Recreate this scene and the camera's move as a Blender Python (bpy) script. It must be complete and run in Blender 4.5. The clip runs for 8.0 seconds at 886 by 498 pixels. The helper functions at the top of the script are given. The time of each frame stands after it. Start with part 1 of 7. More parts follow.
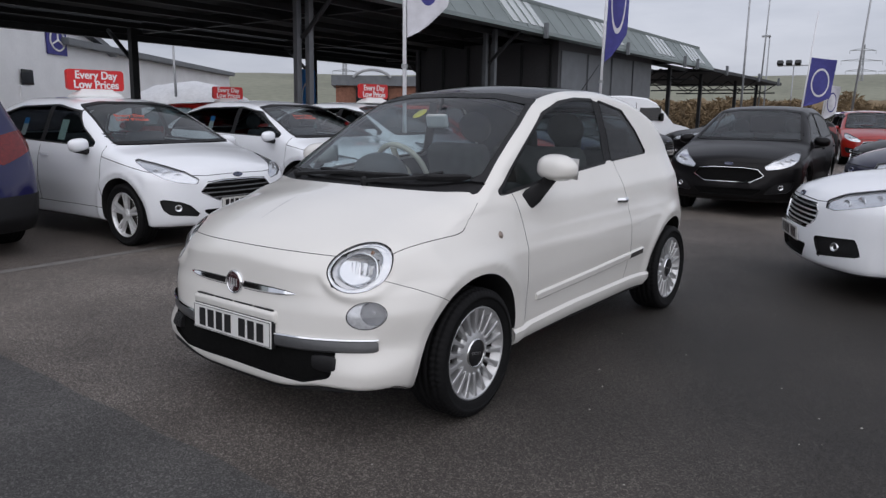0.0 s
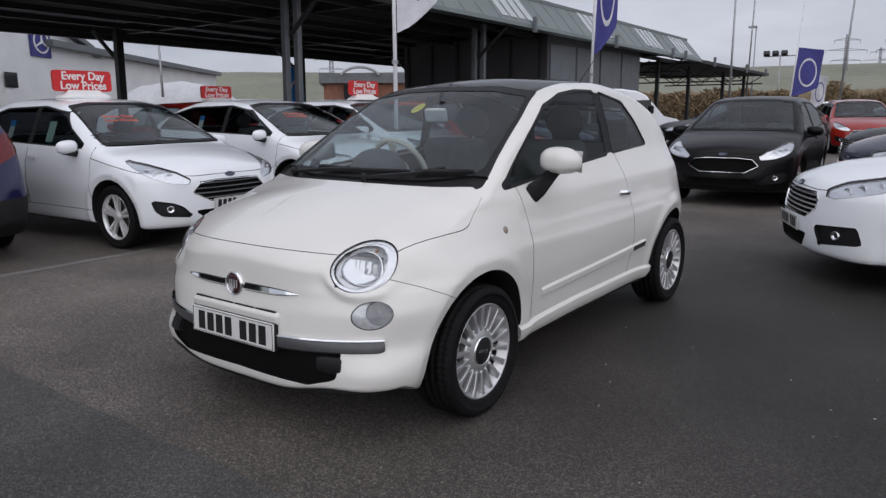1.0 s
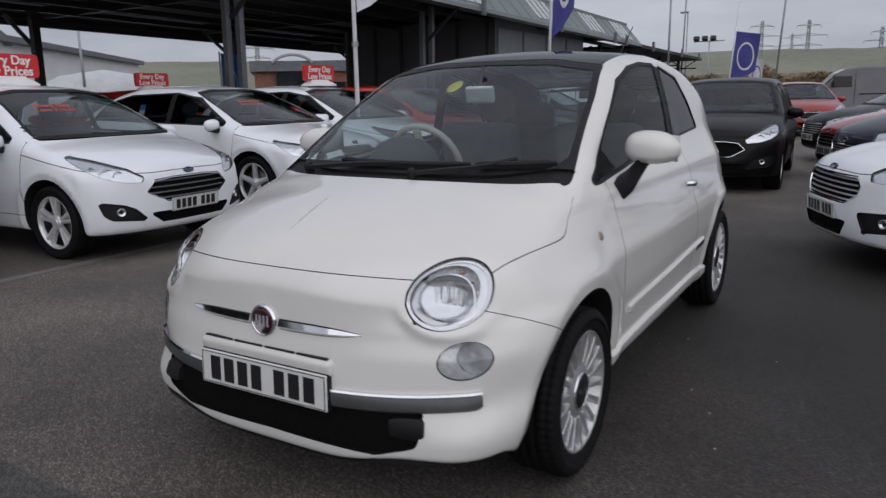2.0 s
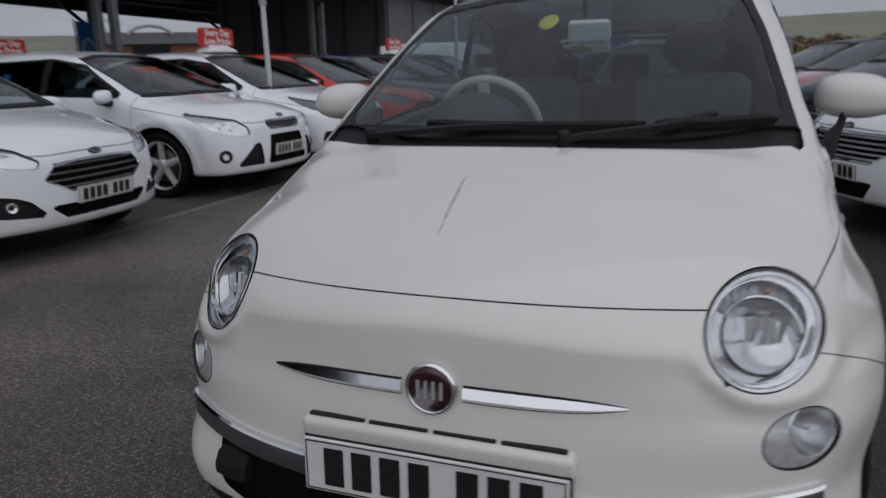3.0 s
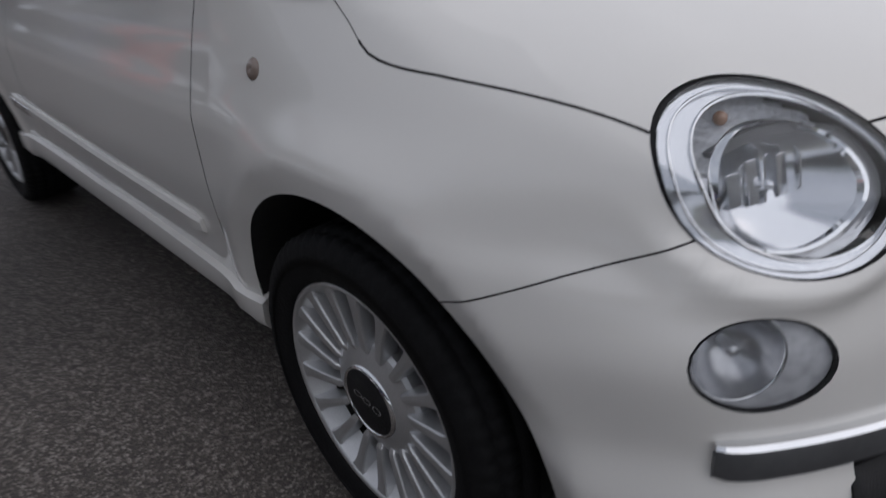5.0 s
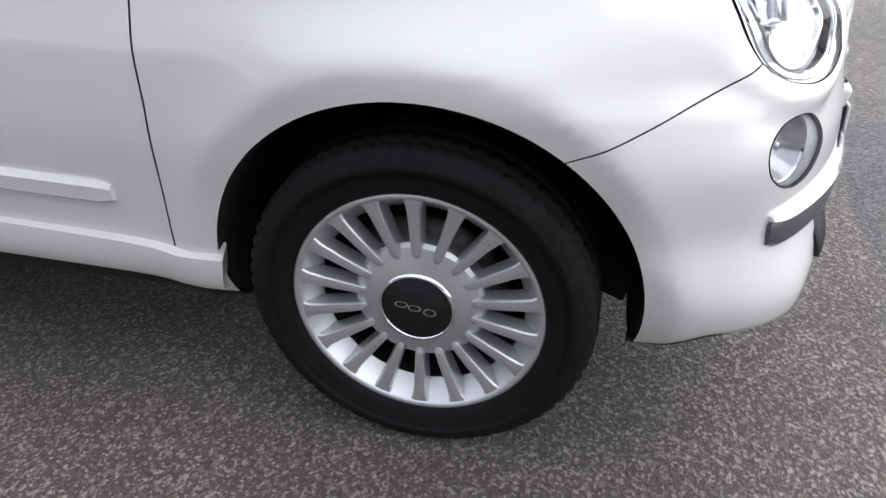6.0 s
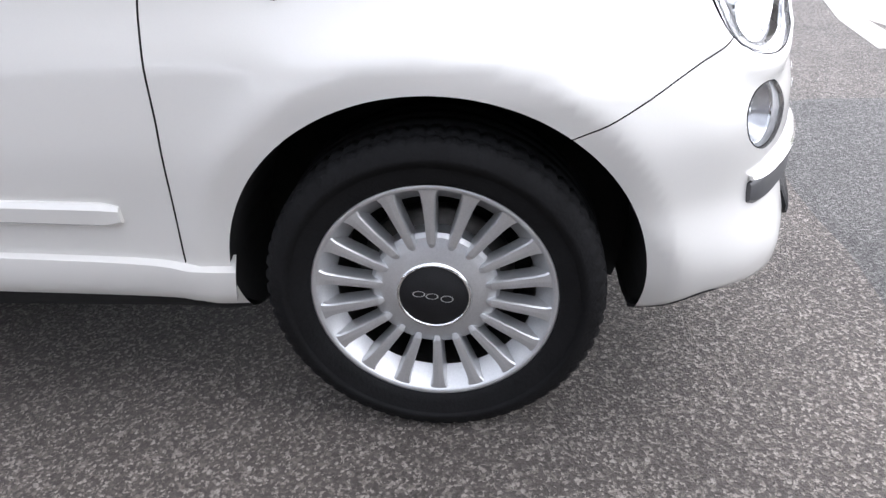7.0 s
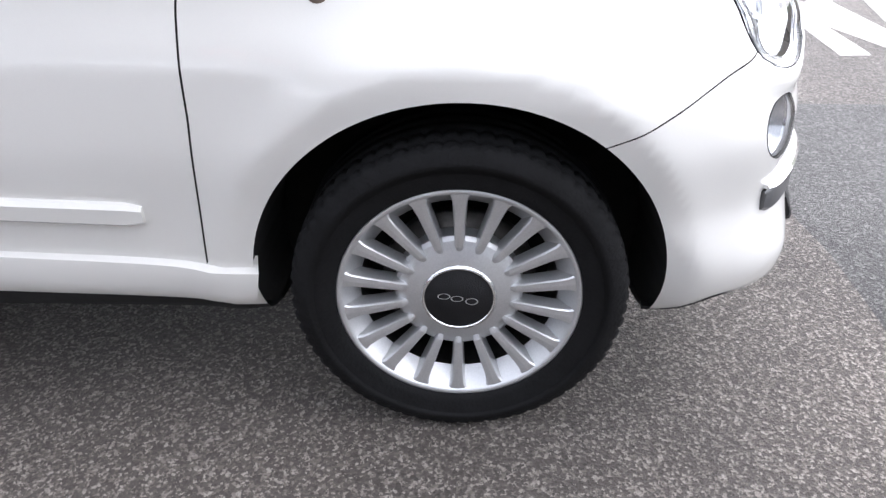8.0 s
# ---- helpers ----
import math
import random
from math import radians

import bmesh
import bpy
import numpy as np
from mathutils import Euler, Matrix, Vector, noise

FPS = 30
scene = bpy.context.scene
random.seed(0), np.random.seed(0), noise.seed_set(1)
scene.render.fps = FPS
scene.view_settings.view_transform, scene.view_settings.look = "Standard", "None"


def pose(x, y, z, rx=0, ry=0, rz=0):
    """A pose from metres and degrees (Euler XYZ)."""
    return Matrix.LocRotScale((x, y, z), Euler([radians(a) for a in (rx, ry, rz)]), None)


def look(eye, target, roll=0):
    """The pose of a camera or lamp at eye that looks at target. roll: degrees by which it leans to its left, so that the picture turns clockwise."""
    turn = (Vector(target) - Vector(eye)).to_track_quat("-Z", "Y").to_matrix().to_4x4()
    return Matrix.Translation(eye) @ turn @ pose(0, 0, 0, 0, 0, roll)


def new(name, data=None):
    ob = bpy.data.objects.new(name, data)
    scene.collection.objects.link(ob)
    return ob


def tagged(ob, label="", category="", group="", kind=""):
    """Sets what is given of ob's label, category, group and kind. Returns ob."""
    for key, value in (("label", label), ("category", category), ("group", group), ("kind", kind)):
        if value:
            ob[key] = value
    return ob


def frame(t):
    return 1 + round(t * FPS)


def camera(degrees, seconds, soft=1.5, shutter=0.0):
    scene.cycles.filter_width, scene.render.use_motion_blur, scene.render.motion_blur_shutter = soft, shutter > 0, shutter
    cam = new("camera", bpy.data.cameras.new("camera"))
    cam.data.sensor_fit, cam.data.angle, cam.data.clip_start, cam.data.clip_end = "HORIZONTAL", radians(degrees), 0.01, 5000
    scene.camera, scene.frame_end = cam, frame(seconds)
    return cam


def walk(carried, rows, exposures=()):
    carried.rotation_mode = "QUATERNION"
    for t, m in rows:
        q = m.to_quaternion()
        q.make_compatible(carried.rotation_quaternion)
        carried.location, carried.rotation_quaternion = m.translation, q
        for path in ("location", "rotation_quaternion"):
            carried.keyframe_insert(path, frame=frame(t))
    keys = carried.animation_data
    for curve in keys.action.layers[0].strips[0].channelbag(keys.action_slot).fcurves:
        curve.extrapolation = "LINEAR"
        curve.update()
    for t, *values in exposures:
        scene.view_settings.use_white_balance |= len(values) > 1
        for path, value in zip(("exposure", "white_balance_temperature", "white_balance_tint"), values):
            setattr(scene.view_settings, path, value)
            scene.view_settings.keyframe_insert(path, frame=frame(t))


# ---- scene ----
cam = camera(62.88, 8.0, soft=1.4, shutter=0.3)
PATH = [
    (0.00, pose(2.487, -2.499, 1.326, 79.20, -0.55, 37.36)),
    (0.50, pose(2.461, -2.494, 1.326, 79.00, -0.21, 36.92)),
    (1.00, pose(2.401, -2.482, 1.314, 78.92, 0.41, 36.42)),
    (1.20, pose(2.322, -2.445, 1.317, 78.42, 0.38, 35.66)),
    (2.30, pose(1.216, -2.094, 1.247, 77.97, 1.37, 28.53)),
    (2.50, pose(0.994, -2.021, 1.227, 77.98, 1.40, 26.53)),
    (2.80, pose(0.676, -1.889, 1.199, 77.90, 1.39, 23.01)),
    (3.00, pose(0.461, -1.793, 1.180, 75.80, 1.59, 20.57)),
    (3.30, pose(0.127, -1.652, 1.148, 73.02, 2.51, 12.55)),
    (3.50, pose(-0.083, -1.561, 1.126, 71.87, 3.88, 8.10)),
    (3.80, pose(-0.356, -1.427, 1.095, 70.91, 2.44, 0.56)),
    (4.00, pose(-0.527, -1.334, 1.081, 69.89, 4.28, -1.54)),
    (4.30, pose(-0.790, -1.182, 1.074, 67.50, 8.47, -15.78)),
    (4.50, pose(-0.948, -1.072, 1.067, 65.93, 6.95, -24.81)),
    (4.80, pose(-1.135, -0.898, 1.041, 65.19, 6.54, -34.77)),
    (5.00, pose(-1.246, -0.784, 1.022, 62.23, 4.42, -42.02)),
    (5.20, pose(-1.360, -0.676, 1.010, 60.42, 3.45, -50.84)),
    (6.30, pose(-1.732, -0.176, 0.977, 58.53, 1.08, -81.94)),
    (6.50, pose(-1.755, -0.153, 0.976, 59.00, 2.01, -83.98)),
    (7.00, pose(-1.776, -0.132, 0.964, 59.83, 2.48, -85.02)),
    (7.50, pose(-1.771, -0.107, 0.973, 59.43, 1.98, -85.01)),
    (8.00, pose(-1.785, -0.006, 0.990, 59.09, 0.05, -88.18)),
]
walk(cam, PATH, exposures=[(t, e, 6200 if t < 6 else 6180, 14) for t, e in ((0.0, 0.28), (1.2, 0.24), (2.5, -0.2), (3.5, -0.45), (4.5, -0.16), (5.2, 0.18), (5.75, 1.05), (6.3, 1.88), (7.2, 1.98), (8.0, 2.08))])

# ---- sky, sun ----
SUN_EL, SUN_AZ = 40.0, 135.0          # degrees; azimuth clockwise from +y
world = bpy.data.worlds.new("overcast_sky")
scene.world = world
world.use_nodes = True
wn, wl = world.node_tree.nodes, world.node_tree.links
wn.clear()
w_out = wn.new("ShaderNodeOutputWorld")
w_bg = wn.new("ShaderNodeBackground")
w_sky = wn.new("ShaderNodeTexSky")
w_sky.sky_type, w_sky.sun_disc = "NISHITA", False
w_sky.sun_elevation, w_sky.sun_rotation = radians(SUN_EL), radians(SUN_AZ)
w_sky.air_density, w_sky.dust_density, w_sky.ozone_density = 1.0, 3.0, 1.0
# cloud cover: broken grey stratus over the blue
w_tc = wn.new("ShaderNodeTexCoord")
w_map = wn.new("ShaderNodeMapping")
w_map.inputs["Scale"].default_value = (1.0, 1.0, 4.5)
w_noise = wn.new("ShaderNodeTexNoise")
w_noise.inputs["Scale"].default_value = 2.2
w_noise.inputs["Detail"].default_value = 7.0
w_noise.inputs["Roughness"].default_value = 0.55
w_ramp = wn.new("ShaderNodeValToRGB")
w_ramp.color_ramp.elements[0].position = 0.3
w_ramp.color_ramp.elements[0].color = (5.2, 5.5, 6.1, 1)
w_ramp.color_ramp.elements[1].position = 0.72
w_ramp.color_ramp.elements[1].color = (8.6, 8.8, 9.2, 1)
w_mix = wn.new("ShaderNodeMixRGB")
w_mix.inputs["Fac"].default_value = 0.88
wl.new(w_tc.outputs["Generated"], w_map.inputs["Vector"])
wl.new(w_map.outputs["Vector"], w_noise.inputs["Vector"])
wl.new(w_noise.outputs["Fac"], w_ramp.inputs["Fac"])
wl.new(w_sky.outputs["Color"], w_mix.inputs[1])
wl.new(w_ramp.outputs["Color"], w_mix.inputs[2])
wl.new(w_mix.outputs["Color"], w_bg.inputs["Color"])
w_bg.inputs["Strength"].default_value = 0.072
wl.new(w_bg.outputs["Background"], w_out.inputs["Surface"])

sun_data = bpy.data.lights.new("sun", "SUN")
sun_data.energy, sun_data.angle, sun_data.color = 1.35, radians(125), (1.0, 0.97, 0.935)
sun = new("sun", sun_data)
az, el = radians(SUN_AZ), radians(SUN_EL)
sun_dir = Vector((math.sin(az) * math.cos(el), math.cos(az) * math.cos(el), math.sin(el)))
sun.matrix_world = look(sun_dir * 60, (0, 0, 0))
# ---- materials ----
def mat(name, col, rough=0.5, metal=0.0, coat=0.0, var=0.0, scale=6.0, bump=0.0, bscale=60.0, col2=None, spec=0.5):
    """A procedural surface: two scales of colour variation and fine relief."""
    m = bpy.data.materials.new(name)
    m.use_nodes = True
    nt = m.node_tree
    b = nt.nodes["Principled BSDF"]
    b.inputs["Base Color"].default_value = (*col, 1)
    b.inputs["Roughness"].default_value = rough
    b.inputs["Metallic"].default_value = metal
    b.inputs["Coat Weight"].default_value = coat
    b.inputs["Coat Roughness"].default_value = 0.03
    b.inputs["Specular IOR Level"].default_value = spec
    if var or bump:
        tc = nt.nodes.new("ShaderNodeTexCoord")
        n1 = nt.nodes.new("ShaderNodeTexNoise")
        n1.inputs["Scale"].default_value, n1.inputs["Detail"].default_value = scale, 6.0
        nt.links.new(tc.outputs["Object"], n1.inputs["Vector"])
        n2 = nt.nodes.new("ShaderNodeTexNoise")
        n2.inputs["Scale"].default_value, n2.inputs["Detail"].default_value = bscale, 4.0
        nt.links.new(tc.outputs["Object"], n2.inputs["Vector"])
        if var:
            add = nt.nodes.new("ShaderNodeMath")
            add.operation = "MULTIPLY_ADD"
            add.inputs[1].default_value, add.inputs[2].default_value = 0.45, 0.0
            nt.links.new(n2.outputs["Fac"], add.inputs[0])
            ad2 = nt.nodes.new("ShaderNodeMath")
            ad2.operation = "MULTIPLY_ADD"
            ad2.inputs[1].default_value = 0.55
            nt.links.new(n1.outputs["Fac"], ad2.inputs[0])
            nt.links.new(add.outputs[0], ad2.inputs[2])
            rp = nt.nodes.new("ShaderNodeValToRGB")
            c2 = col2 or tuple(c * (1 + var) for c in col)
            c1 = tuple(c * (1 - var) for c in col)
            rp.color_ramp.elements[0].position, rp.color_ramp.elements[0].color = 0.36, (*c1, 1)
            rp.color_ramp.elements[1].position, rp.color_ramp.elements[1].color = 0.64, (*c2, 1)
            nt.links.new(ad2.outputs[0], rp.inputs["Fac"])
            nt.links.new(rp.outputs["Color"], b.inputs["Base Color"])
        if bump:
            bp = nt.nodes.new("ShaderNodeBump")
            bp.inputs["Strength"].default_value, bp.inputs["Distance"].default_value = bump, 0.01
            nt.links.new(n2.outputs["Fac"], bp.inputs["Height"])
            nt.links.new(bp.outputs["Normal"], b.inputs["Normal"])
    return m


def paint(name, col, flake=0.06, rough=0.32, coat=1.0):
    m = mat(name, col, rough, 0.0, coat, flake, 1.4, 0.0, 900.0, spec=0.12)
    m.node_tree.nodes["Principled BSDF"].inputs["Coat Roughness"].default_value = 0.035
    return m


def glass_mat(name, tint, gloss=1.0, base=0.035):
    """A thin pane: tinted light passes, the rest mirrors by Fresnel."""
    m = bpy.data.materials.new(name)
    m.use_nodes = True
    nt = m.node_tree
    nt.nodes.clear()
    o = nt.nodes.new("ShaderNodeOutputMaterial")
    tr = nt.nodes.new("ShaderNodeBsdfTransparent")
    tr.inputs["Color"].default_value = (*tint, 1)
    gl = nt.nodes.new("ShaderNodeBsdfGlossy")
    gl.inputs["Roughness"].default_value = 0.02
    gl.inputs["Color"].default_value = (gloss, gloss, gloss, 1)
    lw = nt.nodes.new("ShaderNodeLayerWeight")
    lw.inputs["Blend"].default_value = 0.5
    pw = nt.nodes.new("ShaderNodeMath")
    pw.operation = "POWER"
    pw.inputs[1].default_value = 5.0
    nt.links.new(lw.outputs["Facing"], pw.inputs[0])
    fr = nt.nodes.new("ShaderNodeMath")
    fr.operation = "MULTIPLY_ADD"
    fr.inputs[1].default_value, fr.inputs[2].default_value = 0.62, base
    nt.links.new(pw.outputs[0], fr.inputs[0])
    mx = nt.nodes.new("ShaderNodeMixShader")
    nt.links.new(fr.outputs[0], mx.inputs[0])
    nt.links.new(tr.outputs[0], mx.inputs[1])
    nt.links.new(gl.outputs[0], mx.inputs[2])
    nt.links.new(mx.outputs[0], o.inputs["Surface"])
    return m


def tarmac_mat(name, dark, light, wet=0.55, dark_area=None):
    """Worn asphalt: pale stone chips in a dark binder, with broad stains."""
    m = bpy.data.materials.new(name)
    m.use_nodes = True
    nt = m.node_tree
    N, L = nt.nodes, nt.links
    b = N["Principled BSDF"]
    b.inputs["Roughness"].default_value = wet
    b.inputs["Specular IOR Level"].default_value = 0.4
    tc = N.new("ShaderNodeTexCoord")
    # chips of uneven size and shape, some pale, most dark
    wob = N.new("ShaderNodeTexNoise")
    wob.inputs["Scale"].default_value, wob.inputs["Detail"].default_value = 240.0, 2.0
    L.new(tc.outputs["Object"], wob.inputs["Vector"])
    mixv = N.new("ShaderNodeMixRGB")
    mixv.blend_type = "LINEAR_LIGHT"
    mixv.inputs["Fac"].default_value = 0.006
    L.new(tc.outputs["Object"], mixv.inputs[1])
    L.new(wob.outputs["Color"], mixv.inputs[2])
    vo = N.new("ShaderNodeTexVoronoi")
    vo.inputs["Scale"].default_value = 185.0
    vo.inputs["Randomness"].default_value = 1.0
    L.new(mixv.outputs["Color"], vo.inputs["Vector"])
    bw = N.new("ShaderNodeSeparateColor")
    L.new(vo.outputs["Color"], bw.inputs[0])
    r1 = N.new("ShaderNodeValToRGB")
    e = r1.color_ramp.elements
    e[0].position, e[0].color = 0.05, (*[c * 0.6 for c in dark], 1)
    e[1].position, e[1].color = 0.98, (*light, 1)
    for pos_, mul_ in ((0.55, 1.0), (0.72, 1.5)):
        mid = e.new(pos_)
        mid.color = (*[c * mul_ for c in dark], 1)
    L.new(bw.outputs[0], r1.inputs["Fac"])
    n1 = N.new("ShaderNodeTexNoise")
    n1.inputs["Scale"].default_value, n1.inputs["Detail"].default_value = 0.9, 8.0
    L.new(tc.outputs["Object"], n1.inputs["Vector"])
    r2 = N.new("ShaderNodeValToRGB")
    r2.color_ramp.elements[0].position, r2.color_ramp.elements[0].color = 0.32, (0.66, 0.65, 0.64, 1)
    r2.color_ramp.elements[1].position, r2.color_ramp.elements[1].color = 0.68, (1.22, 1.2, 1.17, 1)
    L.new(n1.outputs["Fac"], r2.inputs["Fac"])
    mu = N.new("ShaderNodeMixRGB")
    mu.blend_type = "MULTIPLY"
    mu.inputs["Fac"].default_value = 1.0
    L.new(r1.outputs["Color"], mu.inputs[1])
    L.new(r2.outputs["Color"], mu.inputs[2])
    col = mu.outputs["Color"]
    if dark_area:
        # one broad round area multiplied darker, with a ragged edge
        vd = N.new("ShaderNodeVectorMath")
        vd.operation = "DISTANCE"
        vd.inputs[1].default_value = (dark_area[0], dark_area[1], 0)
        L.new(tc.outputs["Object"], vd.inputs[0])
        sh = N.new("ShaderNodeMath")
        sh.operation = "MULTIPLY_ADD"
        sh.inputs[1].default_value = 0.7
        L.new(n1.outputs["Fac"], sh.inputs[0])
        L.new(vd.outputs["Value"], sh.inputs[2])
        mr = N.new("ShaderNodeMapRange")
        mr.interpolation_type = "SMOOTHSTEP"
        mr.inputs["From Min"].default_value, mr.inputs["From Max"].default_value = dark_area[2] * 0.4 + 0.35, dark_area[2] * 1.6 + 0.35
        mr.inputs["To Min"].default_value, mr.inputs["To Max"].default_value = dark_area[3], 1.0
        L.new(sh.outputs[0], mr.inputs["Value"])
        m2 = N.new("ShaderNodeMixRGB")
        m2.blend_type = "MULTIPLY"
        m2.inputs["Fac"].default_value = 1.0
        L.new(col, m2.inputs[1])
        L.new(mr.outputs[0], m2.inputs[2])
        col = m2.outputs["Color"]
    L.new(col, b.inputs["Base Color"])
    bp = N.new("ShaderNodeBump")
    bp.inputs["Strength"].default_value, bp.inputs["Distance"].default_value = 0.9, 0.006
    L.new(vo.outputs["Distance"], bp.inputs["Height"])
    L.new(bp.outputs["Normal"], b.inputs["Normal"])
    return m


M_TARMAC = tarmac_mat("tarmac", (0.126, 0.110, 0.0985), (0.455, 0.416, 0.379), dark_area=(2.9, 2.3, 3.7, 0.2))
M_TARMAC_BAY = tarmac_mat("bay_tarmac", (0.08, 0.068, 0.06), (0.27, 0.243, 0.22))
M_TARMAC_NEW = tarmac_mat("fresh_tarmac", (0.072, 0.071, 0.07), (0.215, 0.212, 0.208))
M_PEARL = paint("pearl_white_paint", (0.715, 0.702, 0.668), 0.03)
M_WHITE = paint("white_paint", (0.82, 0.84, 0.87), 0.03)
M_BLACK = paint("black_paint", (0.005, 0.0045, 0.005), 0.2, coat=0.17)
M_RED = paint("red_paint", (0.30, 0.014, 0.01), 0.1)
M_ORED = paint("orange_red_paint", (0.5, 0.033, 0.014), 0.1)
M_BLUE = paint("dark_blue_paint", (0.012, 0.012, 0.06), 0.15)
M_NAVY = paint("navy_paint", (0.012, 0.012, 0.032), 0.15, coat=0.4)
M_GREY = paint("grey_paint", (0.11, 0.11, 0.12), 0.12)
M_SILVER = paint("silver_paint", (0.4, 0.41, 0.42), 0.12)
M_GAP = mat("panel_gap", (0.012, 0.012, 0.012), 0.8)
M_PLASTIC = mat("black_plastic", (0.011, 0.011, 0.012), 0.55, 0, 0, 0.25, 30, 0.25, 400, spec=0.28)
M_GREYPL = mat("grey_plastic", (0.13, 0.13, 0.135), 0.4, 0, 0, 0.12, 20, 0.1, 300)
M_WELL = mat("wheel_arch_liner", (0.012, 0.012, 0.012), 0.9, 0, 0, 0.3, 20)
M_CHROME = mat("chrome", (0.78, 0.79, 0.8), 0.07, 1.0)
M_RUBBER = mat("tyre_rubber", (0.0055, 0.0055, 0.006), 0.75, 0, 0, 0.3, 18, 0.2, 160, spec=0.2)
M_ALLOY = mat("silver_alloy", (0.56, 0.565, 0.57), 0.36, 0.7, 0.3, 0.08, 9, 0.0, 300)
M_ALLOYB = mat("bright_alloy", (0.78, 0.785, 0.79), 0.3, 0.55, 0.4, 0.06, 9, 0.0, 300)
M_ALLOYD = mat("dark_alloy", (0.3, 0.3, 0.31), 0.3, 0.9, 0.3, 0.08, 9, 0.0, 300)
M_DISC = mat("brake_disc", (0.1, 0.095, 0.09), 0.5, 0.9, 0, 0.3, 25)
M_GLASS = glass_mat("car_glass", (0.46, 0.52, 0.53), 0.65)
M_SCREEN = glass_mat("windscreen_glass", (0.72, 0.81, 0.83), base=0.085)
M_TINT = glass_mat("dark_roof_glass", (0.06, 0.06, 0.07))
M_LENS = glass_mat("lamp_lens", (0.93, 0.94, 0.95))
M_BEZEL = mat("polished_silver_bezel", (0.76, 0.77, 0.79), 0.13, 0.75, 0.4, 0.06, 20)
M_REFL = mat("lamp_reflector", (0.74, 0.75, 0.77), 0.14, 0.95)
M_LAMPGREY = mat("grey_lamp_housing", (0.6, 0.605, 0.62), 0.2, 0.65, 0.3, 0.15, 40)
M_FOG = mat("fog_lamp_grey", (0.6, 0.605, 0.62), 0.22, 0.7, 0.3, 0.12, 70)
M_FOGPLATE = mat("fog_lamp_plate", (0.72, 0.725, 0.74), 0.25, 0.3, 0.3, 0.15, 60)
M_FOGGLASS = glass_mat("fog_lamp_glass", (0.86, 0.87, 0.88), base=0.06)
M_GRILLE = mat("black_mesh", (0.005, 0.005, 0.005), 0.8, 0, 0, 0.3, 40, spec=0.1)
M_BAND = mat("satin_grey_band", (0.095, 0.096, 0.1), 0.36, 0.5, 0.2, 0.08, 15)
M_AMBER = mat("amber_lens", (0.3, 0.16, 0.09), 0.2, 0, 0.5)
M_REPEATER = mat("smoky_lens", (0.24, 0.19, 0.16), 0.2, 0.2, 0.5)
M_REDLENS = mat("red_lens", (0.13, 0.005, 0.005), 0.15, 0, 0.3, 0.3, 40)
M_LINING = mat("cabin_lining", (0.05, 0.053, 0.058), 0.8, 0, 0, 0.2, 12, 0.1, 200)
M_FABRIC = mat("dark_fabric", (0.05, 0.05, 0.054), 0.9, 0, 0, 0.25, 14, 0.3, 500)
M_CREAM = mat("ivory_trim", (0.55, 0.5, 0.42), 0.5, 0, 0, 0.06, 12, 0.05, 300)
M_PLATEW = mat("plate_white", (0.72, 0.72, 0.7), 0.3, 0, 0.5, 0.04, 20)
M_PLATEY = mat("plate_yellow", (0.6, 0.42, 0.03), 0.3, 0, 0.5, 0.04, 20)
M_INK = mat("black_ink", (0.012, 0.012, 0.013), 0.4)
M_BADGE = mat("badge_maroon", (0.055, 0.007, 0.012), 0.15, 0.4, 1.0, 0.1, 60)
M_BADGEB = mat("badge_blue", (0.02, 0.028, 0.07), 0.2, 0.2, 1.0, 0.1, 60)
M_SEAT = mat("grey_beige_fabric", (0.13, 0.122, 0.115), 0.9, 0, 0, 0.2, 14, 0.3, 500)
M_SATIN = mat("satin_silver", (0.68, 0.69, 0.71), 0.28, 0.6, 0.3)
M_FROST = mat("frosted_silver", (0.62, 0.63, 0.65), 0.35, 0.0, 0.6, 0.2, 60, 0.3, 200)
M_YELLOW = mat("yellow_sticker", (0.6, 0.5, 0.04), 0.5, 0, 0, 0.08, 30)
M_SCRATCH = mat("scratch_grey", (0.46, 0.455, 0.45), 0.55, 0, 0.2, 0.2, 60)
M_MIRRORBACK = mat("pale_grey_plastic", (0.42, 0.43, 0.43), 0.5, 0, 0, 0.08, 20, 0.1, 300)
M_PRIVACY = glass_mat("privacy_glass", (0.2, 0.22, 0.24))
M_DECAL = mat("red_decal", (0.45, 0.06, 0.03), 0.5)
M_TAGB = mat("blue_tag", (0.05, 0.25, 0.6), 0.5)
M_TAGG = mat("pale_green_sheet", (0.5, 0.62, 0.56), 0.6, 0, 0, 0.08, 20)
# ---- kit ----
def meshed(name, verts, faces, material, normals=None, smooth=True):
    me = bpy.data.meshes.new(name)
    me.from_pydata([tuple(v) for v in verts], [], [tuple(f) for f in faces])
    me.materials.append(material)
    if smooth:
        me.polygons.foreach_set("use_smooth", [True] * len(me.polygons))
    if normals is not None and len(me.polygons):
        me.normals_split_custom_set_from_vertices([tuple(n) for n in normals])
    me.update()
    return me


def put(name, me, parent, label=""):
    ob = new(name, me)
    ob.parent = parent
    return tagged(ob, label)


def part(name, bm, material, parent, label="", smooth=False):
    me = bpy.data.meshes.new(name)
    bm.to_mesh(me)
    bm.free()
    me.materials.append(material)
    if smooth:
        me.polygons.foreach_set("use_smooth", [True] * len(me.polygons))
    return put(name, me, parent, label)


def thing(name, m, label, category, group="", kind=""):
    ob = new(name)
    ob.empty_display_size = 0.2
    ob.matrix_basis = m
    return tagged(ob, label, category, group, kind)


